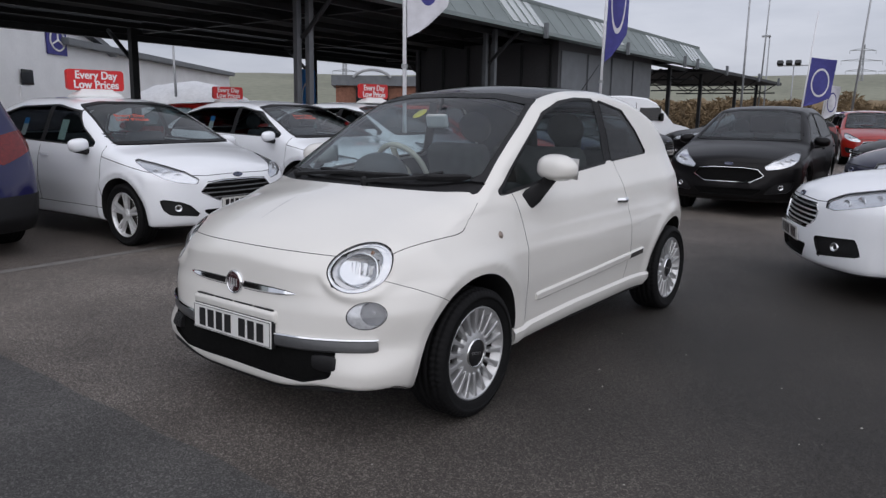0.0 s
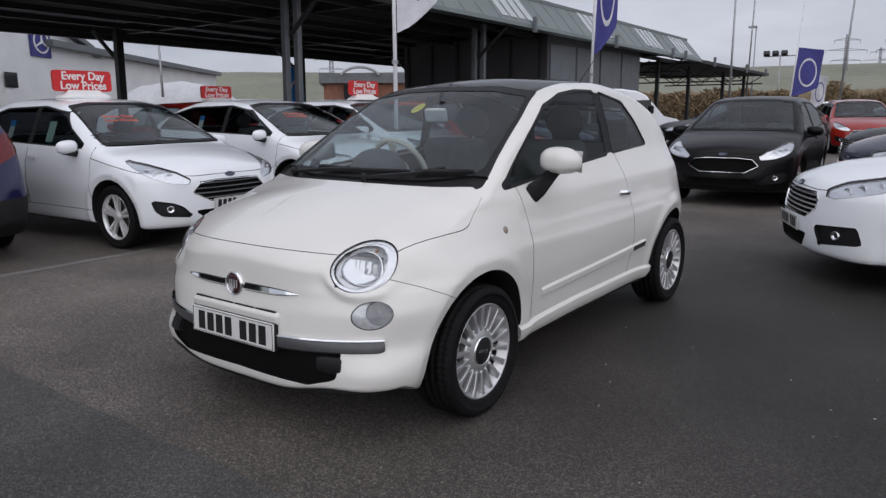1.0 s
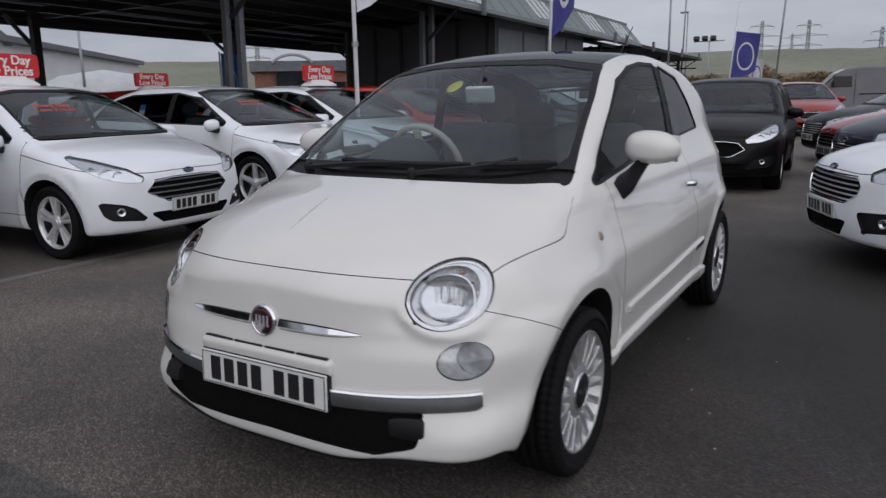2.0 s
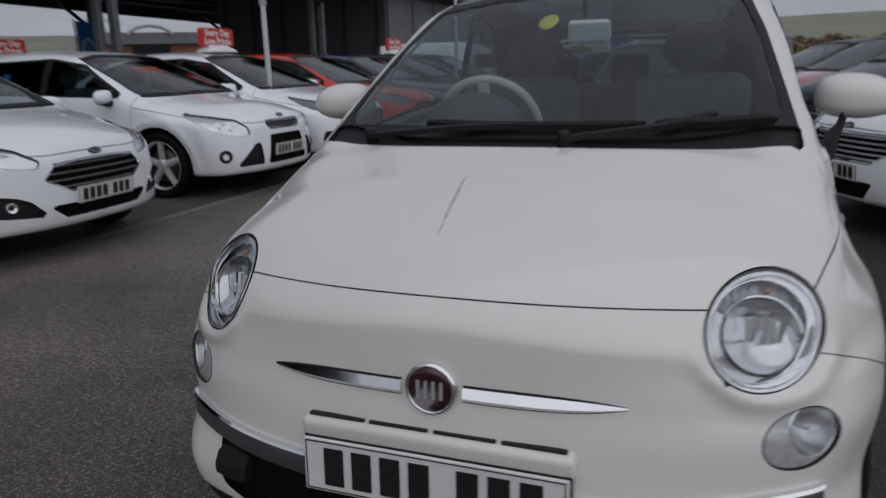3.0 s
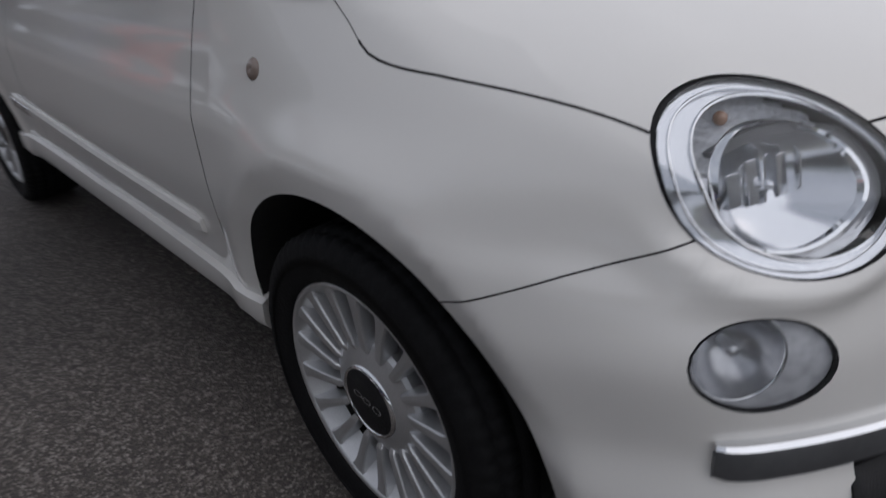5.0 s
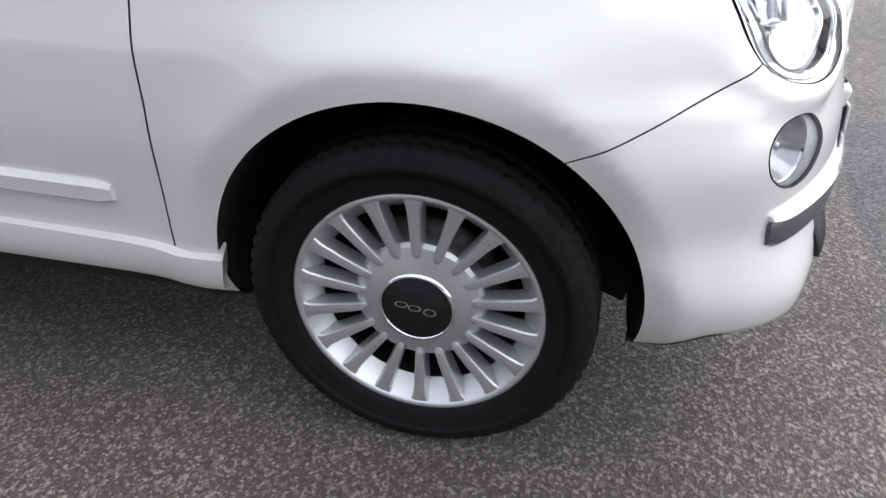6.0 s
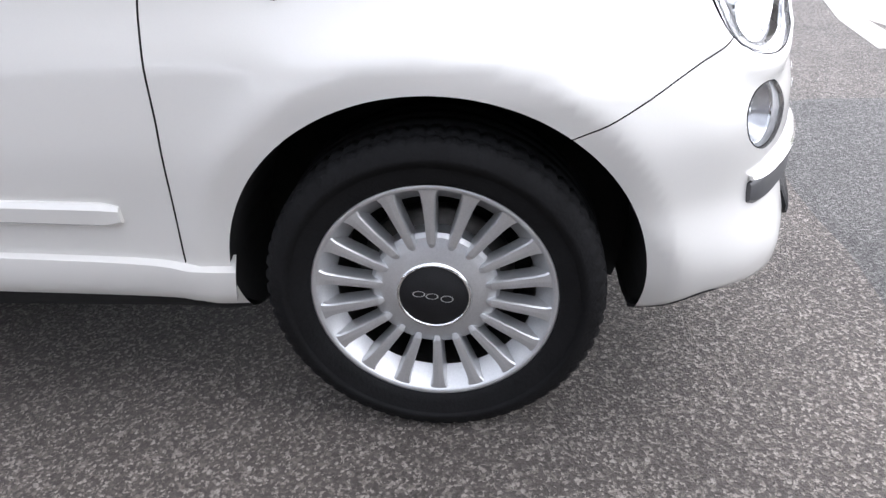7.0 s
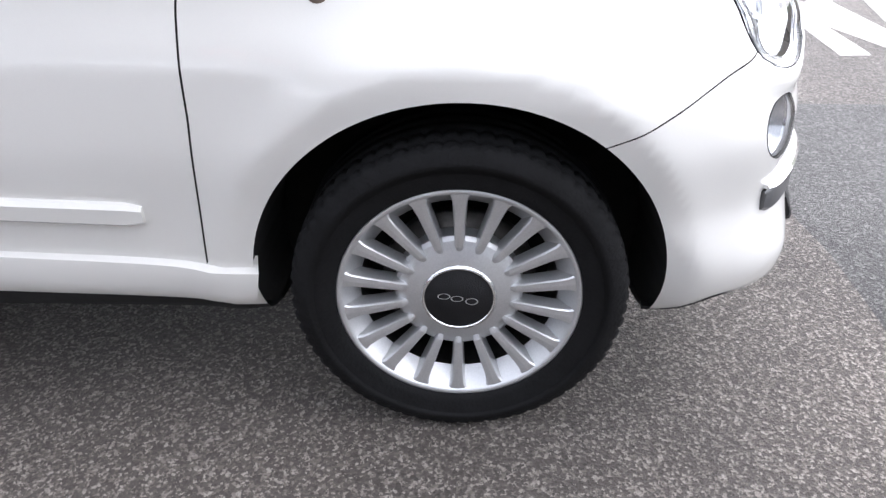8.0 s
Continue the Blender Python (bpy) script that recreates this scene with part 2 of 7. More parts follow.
def solid(bm, sx, sy, sz, m=None, bevel=0.0, seg=2):
    """A box, bevelled, laid into bm by the pose m."""
    r = bmesh.ops.create_cube(bm, size=1.0)
    vs = r["verts"]
    bmesh.ops.scale(bm, vec=(sx, sy, sz), verts=vs)
    if bevel:
        es = list({e for v in vs for e in v.link_edges})
        out = bmesh.ops.bevel(bm, geom=es, offset=bevel, segments=seg, profile=0.5, affect="EDGES")
        vs = list({v for f in out["faces"] for v in f.verts} | {v for v in vs if v.is_valid})
    if m is not None:
        bmesh.ops.transform(bm, matrix=m, verts=vs)
    return bm


def rod(bm, a, b, r0, r1=None, n=10):
    """A tapered round bar from a to b."""
    a, b = Vector(a), Vector(b)
    m = Matrix.Translation((a + b) / 2) @ (b - a).to_track_quat("Z", "Y").to_matrix().to_4x4()
    bmesh.ops.create_cone(bm, cap_ends=True, segments=n, radius1=r0, radius2=r0 if r1 is None else r1, depth=(b - a).length, matrix=m)
    return bm


def lathe(profile, n, axis="x"):
    """Vertices and faces of a profile [(radius, along)] turned round the axis."""
    V, F = [], []
    k = len(profile)
    for i in range(n):
        a = 2 * math.pi * i / n
        for r, h in profile:
            V.append((h, r * math.cos(a), r * math.sin(a)) if axis == "x" else (r * math.cos(a), r * math.sin(a), h))
    for i in range(n):
        j = (i + 1) % n
        for q in range(k - 1):
            F.append((i * k + q, j * k + q, j * k + q + 1, i * k + q + 1))
    return V, F


def curve_of(keys):
    """A smooth monotone curve through (u, v) keys, for arrays."""
    k = np.array(keys, float)
    x, y = k[:, 0], k[:, 1]
    h, d = np.diff(x), np.diff(y) / np.diff(x)
    m = np.zeros(len(x))
    m[0], m[-1] = d[0], d[-1]
    for i in range(1, len(x) - 1):
        if d[i - 1] * d[i] > 0:
            w1, w2 = 2 * h[i] + h[i - 1], h[i] + 2 * h[i - 1]
            m[i] = (w1 + w2) / (w1 / d[i - 1] + w2 / d[i])

    def run(u):
        u = np.clip(np.asarray(u, float), x[0], x[-1])
        i = np.clip(np.searchsorted(x, u) - 1, 0, len(x) - 2)
        t = (u - x[i]) / h[i]
        return ((2 * t**3 - 3 * t**2 + 1) * y[i] + (t**3 - 2 * t**2 + t) * h[i] * m[i]
                + (-2 * t**3 + 3 * t**2) * y[i + 1] + (t**3 - t**2) * h[i] * m[i + 1])
    return run


def poly_sdf(u, v, pts, rnd=0.0):
    """Signed distance to a polygon, negative inside, corners rounded."""
    P = np.array(pts, float)
    if rnd:
        c = P.mean(axis=0)
        P = P + (c - P) * np.minimum(0.45, rnd / np.maximum(1e-6, np.linalg.norm(P - c, axis=1)))[:, None]
    d = np.full(u.shape, 1e9)
    inside = np.zeros(u.shape, bool)
    n = len(P)
    for i in range(n):
        (ax, ay), (bx, by) = P[i], P[(i + 1) % n]
        ex, ey, wx, wy = bx - ax, by - ay, u - ax, v - ay
        t = np.clip((wx * ex + wy * ey) / (ex * ex + ey * ey), 0, 1)
        d = np.minimum(d, (wx - ex * t) ** 2 + (wy - ey * t) ** 2)
        cross = (ay > v) != (by > v)
        with np.errstate(divide="ignore", invalid="ignore"):
            inside ^= cross & (u < (bx - ax) * (v - ay) / (by - ay if by != ay else 1e-9) + ax)
    return np.where(inside, -1, 1) * np.sqrt(d) - rnd


class Hull:
    """A car's skin as a smooth closed solid: side profile, widths, nose and tail, rounded together; panels are cut out of it."""

    def __init__(self, s):
        self.s = s
        self.top, self.crown = curve_of(s["top"]), curve_of(s["crown"])
        self.wid, self.plan = curve_of(s["wid"]), curve_of(s["plan"])
        self.front, self.rear, self.nose = curve_of(s["front"]), curve_of(s["rear"]), curve_of(s["nose"][0])
        self.V = self.F = self.reg = None

    def f(self, P):
        s = self.s
        x, y, z = np.abs(P[:, 0]), P[:, 1], P[:, 2]
        e = 0.01
        slope = (self.top(y + e) - self.top(y - e)) / (2 * e)
        ft = (z - self.top(y) + self.crown(y) * x * x) / np.sqrt(1 + slope**2)
        w = self.wid(z) * self.plan(y) - s.get("tuck", 0.0) * np.clip((z - 0.62) / 0.2, 0, 1.3) ** 1.5 * np.clip((0.32 - y) / 0.5, 0, 1.2)
        for ay in (0.0, s["wheelbase"]):
            r = np.hypot(y - ay, z - s["hub"])
            e = r - s["arch"] - 0.046
            lip = np.where(e > 0, np.exp(-(np.maximum(e, 0) / 0.045) ** 2), 1 + 23 * np.maximum(e, -0.06))
            w = w + s["flare"] * lip * (z > s["hub"] - 0.15)
        fs = x - w
        bump = 0.0
        for c, a, r0, wd, ht in s.get("ridges", ()):
            an = np.array(a) / np.linalg.norm(a)
            dx = np.stack([x, y, z], 1) - np.array(c)
            rr = np.linalg.norm(dx - (dx @ an)[:, None] * an, axis=1)
            bump = bump + ht * np.exp(-((rr - r0) / wd) ** 2) * (y < 0) * np.clip((c[2] + 0.02 - z) / 0.08, 0, 1) ** 2
        ff = self.front(z) + self.nose(z) * x ** s["nose"][1] - y
        c, n = s["tail"]
        fr = y - self.rear(z) + c * x**n
        rise = np.clip((x - 0.2) / 0.3, 0, 1) * np.clip((-0.33 - y) / 0.14, 0, 1)
        fb = s["floor"] + s.get("corner_rise", 0.0) * rise**2 * (3 - 2 * rise) - z
        a = 0.0
        for q, r in zip((ft, fs, ff, fr, fb), s["round"]):
            a = a + np.maximum(0, q / r + 1) ** 2
        return (np.sqrt(a) - 1) * min(s["round"]) - bump

    def normal(self, P):
        e, g = 0.004, []
        for k in range(3):
            d = np.zeros(3)
            d[k] = e
            g.append(self.f(P + d) - self.f(P - d))
        g = np.stack(g, 1)
        return g / np.maximum(1e-9, np.linalg.norm(g, axis=1))[:, None]

    def shoot(self, O, D, far=3.0):
        """Where rays from inside leave the skin."""
        lo, hi = np.zeros(len(O)), np.full(len(O), far)
        for _ in range(34):
            mid = (lo + hi) / 2
            out = self.f(O + D * mid[:, None]) > 0
            hi, lo = np.where(out, mid, hi), np.where(out, lo, mid)
        return O + D * lo[:, None]

    def on_front(self, x, z):
        x, z = np.asarray(x, float), np.asarray(z, float)
        return self.shoot(np.stack([x, np.full(x.shape, 0.4), z], 1), np.tile((0.0, -1.0, 0.0), (len(x), 1)))

    def on_rear(self, x, z):
        x, z = np.asarray(x, float), np.asarray(z, float)
        return self.shoot(np.stack([x, np.full(x.shape, self.s["wheelbase"] - 0.4), z], 1), np.tile((0.0, 1.0, 0.0), (len(x), 1)))

    def on_side(self, y, z, sign):
        y, z = np.asarray(y, float), np.asarray(z, float)
        return self.shoot(np.stack([np.zeros(y.shape), y, z], 1), np.tile((float(sign), 0.0, 0.0), (len(y), 1)))

    def on_top(self, x, y):
        x, y = np.asarray(x, float), np.asarray(y, float)
        return self.shoot(np.stack([x, y, np.full(x.shape, 0.5)], 1), np.tile((0.0, 0.0, 1.0), (len(x), 1)))

    def grid(self, fan, mid, around, back=None):
        s = self.s
        y0, y1, zc = s["axis"]
        st = [(y0, a) for a in np.linspace(0.02, math.pi / 2, fan)] + [(y, math.pi / 2) for y in np.linspace(y0, y1, mid)[1:-1]]
        st += [(y1, a) for a in np.linspace(math.pi / 2, math.pi - 0.02, back or fan)]
        O, D = [], []
        for y, a in st:
            for j in range(around):
                b = 2 * math.pi * (j + 0.5) / around
                O.append((0, y, zc))
                D.append((math.sin(a) * math.sin(b), -math.cos(a), math.sin(a) * math.cos(b)))
        self.V = self.shoot(np.array(O), np.array(D))
        F = []
        for i in range(len(st) - 1):
            for j in range(around):
                k = (j + 1) % around
                F.append((i * around + j, (i + 1) * around + j, (i + 1) * around + k, i * around + k))
        n = len(self.V)
        self.V = np.vstack([self.V, self.V[:around].mean(0), self.V[-around:].mean(0)])
        for j in range(around):
            k = (j + 1) % around
            F.append((n, j, k, k))
            F.append((n + 1, n - around + k, n - around + j, n - around + j))
        self.F = np.full((len(F), 10), -1)
        A = np.array(F)
        self.F[:, :4] = A
        self.F[:, 4:] = A[:, -1:]
        self.reg = np.zeros(len(F), int)
        self.names = ["body"]

    def centres(self):
        return self.V[self.F[:, :4]].mean(axis=1)

    def split(self, g, ok):
        """Cuts the faces that ok allows along g = 0. g takes points."""
        val = g(self.V)
        val = np.where(np.abs(val) < 2e-5, 2e-5, val)
        fv = val[self.F]
        todo = np.nonzero(ok & (fv.min(1) < 0) & (fv.max(1) > 0))[0]
        V, newF, newR, made = [], [], [], {}
        base = len(self.V)
        keep = np.ones(len(self.F), bool)
        for i in todo:
            loop = []
            for q in self.F[i]:
                if not loop or q != loop[-1]:
                    loop.append(int(q))
            if loop[0] == loop[-1]:
                loop.pop()
            neg, pos = [], []
            for k, a in enumerate(loop):
                b = loop[(k + 1) % len(loop)]
                (neg if val[a] < 0 else pos).append(a)
                if (val[a] < 0) != (val[b] < 0):
                    key = (min(a, b), max(a, b))
                    if key not in made:
                        t = val[a] / (val[a] - val[b])
                        made[key] = base + len(V)
                        V.append(self.V[a] * (1 - t) + self.V[b] * t)
                    neg.append(made[key])
                    pos.append(made[key])
            keep[i] = False
            for p in (neg, pos):
                p = [q for k, q in enumerate(p) if q != p[k - 1]]
                if 3 <= len(p) <= 10:
                    newF.append(p + [p[-1]] * (10 - len(p)))
                    newR.append(self.reg[i])
        if V:
            self.V = np.vstack([self.V, np.array(V)])
            self.F = np.vstack([self.F[keep], np.array(newF)])
            self.reg = np.concatenate([self.reg[keep], np.array(newR, int)])

    def region(self, name, g, where=None, over=("body",)):
        """Gives the faces inside g < 0 to a panel of that name."""
        if name not in self.names:
            self.names.append(name)
        def ok():
            c = self.centres()
            m = np.isin(self.reg, [self.names.index(o) for o in over if o in self.names])
            return m & where(c) if where else m
        self.split(g, ok())
        m = ok() & (g(self.centres()) < 0)
        self.reg[m] = self.names.index(name)

    def seam(self, g, width, where=None, over=("body",)):
        """A shut line of that width along g = 0."""
        def even(P):
            e, n, gr = 0.003, self.normal(P), []
            for k in range(3):
                d = np.zeros(3)
                d[k] = e
                gr.append((g(P + d) - g(P - d)) / (2 * e))
            gr = np.stack(gr, 1)
            gr = gr - (gr * n).sum(1)[:, None] * n
            return g(P) / np.maximum(0.15, np.linalg.norm(gr, axis=1))
        near = lambda c: np.abs(g(c)) < 0.12
        if "seam" not in self.names:
            self.names.append("seam")
        for off in (width / 2, -width / 2):
            c = self.centres()
            m = np.isin(self.reg, [self.names.index(o) for o in over if o in self.names]) & near(c)
            if where:
                m &= where(c)
            self.split(lambda P, o=off: even(P) - o, m)
        c = self.centres()
        m = np.isin(self.reg, [self.names.index(o) for o in over if o in self.names]) & near(c)
        if where:
            m &= where(c)
        m &= np.abs(even(c)) < width / 2
        self.reg[m] = self.names.index("seam")

    def take(self, name, material, off=0.0, shift=None, side=None, wall=True, flip=False):
        """The mesh of one panel, pushed along its normals by off (or by shift, a function of points), with walls at its edge."""
        names = (name,) if isinstance(name, str) else name
        name = names[-1]
        m = np.isin(self.reg, [self.names.index(q) for q in names if q in self.names])
        if side:
            m &= self.centres()[:, 0] * side > 0
        if not m.any():
            return None
        F = self.F[m]
        used, inv = np.unique(F, return_inverse=True)
        F = inv.reshape(F.shape)
        P = self.V[used]
        N = self.normal(P)
        Q = P + N * off if shift is None else shift(P, N)
        loops = []
        for row in F:
            lp = []
            for q in row:
                if not lp or q != lp[-1]:
                    lp.append(int(q))
            if lp[0] == lp[-1]:
                lp.pop()
            if len(lp) > 2:
                loops.append(lp if flip else lp[::-1])
        VV, NN = [*Q], [*N]
        if (off or shift) and wall:
            count = {}
            for lp in loops:
                for k, a in enumerate(lp):
                    b = lp[(k + 1) % len(lp)]
                    count[(a, b)] = count.get((a, b), 0) + 1
            ring = [(a, b) for (a, b) in count if (b, a) not in count]
            for a, b in ring:
                i = len(VV)
                nrm = np.cross(Q[b] - Q[a], P[a] - Q[a])
                nrm = nrm / max(1e-9, np.linalg.norm(nrm))
                VV += [Q[a], Q[b], P[b], P[a]]
                NN += [nrm] * 4
                loops.append([i, i + 1, i + 2, i + 3])
        return meshed(name, VV, loops, material, NN)


def sweep(P, N, prof, material, name, closed=False, taper=None, caps=True):
    """A bar along surface points P with outward normals N; prof: (across, out) pairs round its section."""
    P, N = np.asarray(P), np.asarray(N)
    T = np.gradient(P, axis=0)
    T /= np.linalg.norm(T, axis=1)[:, None]
    B = np.cross(N, T)
    V, F, k, n = [], [], len(prof), len(P)
    for i in range(n):
        s = taper(i / (n - 1)) if taper else 1.0
        for a, o in prof:
            V.append(P[i] + B[i] * a * s + N[i] * o * s)
    for i in range(n if closed else n - 1):
        j = (i + 1) % n
        for q in range(k):
            w = (q + 1) % k
            F.append((i * k + q, i * k + w, j * k + w, j * k + q))
    if not closed and caps:
        F += [tuple(range(k))[::-1], tuple((n - 1) * k + q for q in range(k))]
    me = meshed(name, V, F, material, None, False)
    bm = bmesh.new()
    bm.from_mesh(me)
    bmesh.ops.recalc_face_normals(bm, faces=bm.faces)
    for f in bm.faces:
        f.smooth = True
    for e in bm.edges:
        if e.is_manifold and e.calc_face_angle() > 0.6:
            e.smooth = False
    bm.to_mesh(me)
    bm.free()
    return me


def words(text, size, m, material, parent, depth=0.004):
    """A line of lettering; every letter a part of its own."""
    cu = bpy.data.curves.new("letter", "FONT")
    cu.body, cu.size, cu.extrude, cu.align_x, cu.align_y = text, size, depth, "CENTER", "CENTER"
    cu.offset = size * 0.02
    tmp = bpy.data.objects.new("letter", cu)
    scene.collection.objects.link(tmp)
    me = bpy.data.meshes.new_from_object(tmp.evaluated_get(bpy.context.evaluated_depsgraph_get()))
    bpy.data.objects.remove(tmp)
    n = len(me.vertices)
    link = list(range(n))

    def root(a):
        while link[a] != a:
            link[a] = link[link[a]]
            a = link[a]
        return a
    for e in me.edges:
        link[root(e.vertices[0])] = root(e.vertices[1])
    isles = {}
    for f in me.polygons:
        isles.setdefault(root(f.vertices[0]), []).append(tuple(f.vertices))
    span = {}
    for k, fs in isles.items():
        xs = [me.vertices[q].co.x for f in fs for q in f]
        span[k] = (min(xs), max(xs))
    # a dot stays with the stem below it
    groups = []
    for k in sorted(isles, key=lambda q: span[q][0] - span[q][1]):
        mid = sum(span[k]) / 2
        home = next((g for g in groups if span[g[0]][0] < mid < span[g[0]][1]), None)
        if home:
            home.append(k)
        else:
            groups.append([k])
    for g in sorted(groups, key=lambda q: span[q[0]][0]):
        fs = [f for k in g for f in isles[k]]
        used = sorted({q for f in fs for q in f})
        at = {q: i for i, q in enumerate(used)}
        put("letter", meshed("letter", [m @ me.vertices[q].co for q in used], [[at[q] for q in f] for f in fs], material, None, False), parent)


# ---- wheels ----
def tyre_mesh(R, r, w, bulge=0.02, blocks=32):
    """A tyre round x; its outer wall faces +x, the rim's face lies at x = 0."""
    pr = [(r, -w * 0.9), (r + 0.03, -w - 0.005), (R - 0.03, -w + 0.0), (R - 0.006, -w + 0.02)]
    groove = 0.006
    xs = np.linspace(-w + 0.035, -0.012, 5)
    for q in range(4):
        a, b = xs[q], xs[q + 1]
        pr += [(R, a), (R, b - 0.007), (R - groove, b - 0.006), (R - groove, b - 0.001)]
    pr += [(R - 0.002, 0.0), (R - 0.012, bulge * 0.55), (R - 0.03, bulge * 0.9), (R - 0.045, bulge), ((R + r) / 2, bulge * 0.95),
           ((R + r) / 2 - 0.004, bulge * 0.88), (r + 0.018, bulge * 0.7), (r + 0.006, bulge * 0.45), (r, 0.0), (r - 0.004, -0.01)]
    V, F = lathe(pr, blocks * 4)
    k = len(pr)
    # shoulder blocks: narrow grooves run across the outer shoulder
    V = [list(v) for v in V]
    for i in range(blocks * 4):
        if i % 4 == 0:
            for q in (16, 17, 18, 19, 20, 21):
                y, z = V[i * k + q][1], V[i * k + q][2]
                s = 1 - (0.003 if q == 21 else 0.005) / math.hypot(y, z)
                V[i * k + q][1], V[i * k + q][2] = y * s, z * s
    return meshed("tyre", V, F, M_RUBBER)


def wheel_parts(parent, R, r, w, spokes, style, alloy, m):
    """tyre, rim, spokes, cap and disc under one wheel part."""
    hubm = new("wheel")
    hubm.parent = parent
    hubm.matrix_basis = m
    me = wheel_cache.get((R, style))
    if me is None:
        me = wheel_cache[(R, style)] = build_wheel(R, r, w, spokes, style, alloy)
    for nm, mesh, lab in me:
        put(nm, mesh, hubm, lab)
    return hubm


wheel_cache = {}


def build_wheel(R, r, w, spokes, style, alloy):
    out = [("tyre", tyre_mesh(R, r, w, blocks=64 if style == "multi" else 32), "black rubber tyre with grooved tread")]
    V, F = lathe([(r + 0.001, -0.006), (r + 0.004, 0.004), (r - 0.001, 0.007), (r - 0.006, 0.004), (r - 0.008, 0.001), (r - 0.012, -0.006), (r - (0.034 if style == "multi" else 0.018), -0.034)], 96)
    out.append(("rim", meshed("rim", V, F, alloy), "silver alloy rim"))
    # the barrel takes the dark disc metal to stand for shade behind the spokes
    V2, F2 = lathe([(r - (0.034 if style == "multi" else 0.018), -0.034), (r - 0.038, -w)], 60)
    out.append(("barrel", meshed("barrel", V2, F2, M_DISC), "inner barrel of the wheel, coloured dark for shade"))
    bm = bmesh.new()
    if style == "multi":
        cap, inner, outer = 0.072, 0.1, r - 0.006
        for i in range(spokes):
            a = 2 * math.pi * i / spokes
            rot = Matrix.Rotation(a, 4, "X")
            rows = []
            for rad, hw, x in ((inner - 0.016, 0.0035, -0.013), (inner - 0.002, 0.0075, -0.006), (inner + 0.03, 0.0088, -0.003), (outer - 0.03, 0.0104, -0.0005), (outer - 0.012, 0.0125, 0.001), (outer - 0.003, 0.0165, 0.0015), (outer, 0.021, 0.0015)):
                rows.append([bm.verts.new(rot @ Vector((x + dx, hw * s, rad))) for s, dx in ((-1.2, -0.03), (-1.0, -0.003), (-0.82, 0.0), (0.0, 0.0008), (0.82, 0.0), (1.0, -0.003), (1.2, -0.03))])
            for p, q in zip(rows, rows[1:]):
                for k in range(6):
                    bm.faces.new((p[k], p[k + 1], q[k + 1], q[k]))
        ring = [(0.02, -0.004), (0.066, -0.004), (0.074, -0.006), (0.09, -0.011), (inner + 0.004, -0.017), (inner + 0.010, -0.024), (inner + 0.012, -0.05)]
    else:
        inner, outer = 0.06, r - 0.006
        for i in range(spokes):
            a = 2 * math.pi * i / spokes
            twins = (-0.16, 0.16) if style == "twin" else (0.0,)
            for tw in twins:
                rot = Matrix.Rotation(a + tw, 4, "X")
                hw0, hw1 = (0.014, 0.016) if style == "twin" else (0.03, 0.022)
                rows = []
                for rad, hw, x in ((inner - 0.02, hw0, -0.014), ((inner + outer) / 2, (hw0 + hw1) / 2, -0.008), (outer, hw1, -0.004)):
                    rows.append([bm.verts.new(rot @ Vector((x + dx, hw * s, rad))) for s, dx in ((-1.25, -0.03), (-1.0, -0.004), (0, 0.002), (1.0, -0.004), (1.25, -0.03))])
                for p, q in zip(rows, rows[1:]):
                    for k in range(4):
                        bm.faces.new((p[k], p[k + 1], q[k + 1], q[k]))
        ring = [(0.0, 0.0), (0.028, 0.0), (0.032, -0.004), (0.05, -0.008), (inner, -0.014), (inner + 0.004, -0.03)]
    bmesh.ops.recalc_face_normals(bm, faces=bm.faces)
    me = bpy.data.meshes.new("spokes")
    V, F = lathe(ring, 60)
    vs = [bm.verts.new(v) for v in V]
    for f in F:
        if len({*f}) == 4:
            try:
                bm.faces.new([vs[q] for q in f])
            except ValueError:
                pass
    bm.to_mesh(me)
    bm.free()
    me.materials.append(alloy)
    out.append(("spokes", me, "silver alloy spokes"))
    if style == "multi":
        V, F = lathe([(0.0, 0.0), (0.057, 0.0), (0.0595, -0.003)], 48)
        out.append(("cap", meshed("cap", V, F, M_PLASTIC), "black wheel cap"))
        V, F = lathe([(0.0575, -0.004), (0.0585, 0.0015), (0.0615, 0.002), (0.0645, -0.004)], 48)
        out.append(("cap_ring", meshed("cap_ring", V, F, M_CHROME), "chrome ring round the cap"))
        # embossed mark: three looped outlines in silver
        V, F = [], []
        for cx, half, tall in ((-0.022, 0.011, 0.007), (0.003, 0.011, 0.006), (0.025, 0.011, 0.006)):
            b0 = len(V)
            for i in range(20):
                a = 2 * math.pi * i / 20
                for s in (1.0, 0.8):
                    V.append((0.0012, -(cx + half * s * math.cos(a)), tall * s * math.sin(a) + 0.2 * cx))
            for i in range(20):
                j = (i + 1) % 20
                F.append((b0 + 2 * i, b0 + 2 * j, b0 + 2 * j + 1, b0 + 2 * i + 1))
        out.append(("cap_mark", meshed("cap_mark", V, F, M_ALLOY), "raised silver mark on the cap"))
    V, F = lathe([(0.04, -0.06), (r - 0.07, -0.06), (r - 0.07, -0.085), (0.04, -0.085)], 40)
    out.append(("brake_disc", meshed("brake_disc", V, F, M_DISC), "dull steel brake disc"))
    V, F = lathe([(0.0, -w * 0.8), (r - 0.025, -w * 0.8)], 24)
    out.append(("brake_shield", meshed("brake_shield", V, F, M_WELL), "black shield behind the wheel"))
    return out


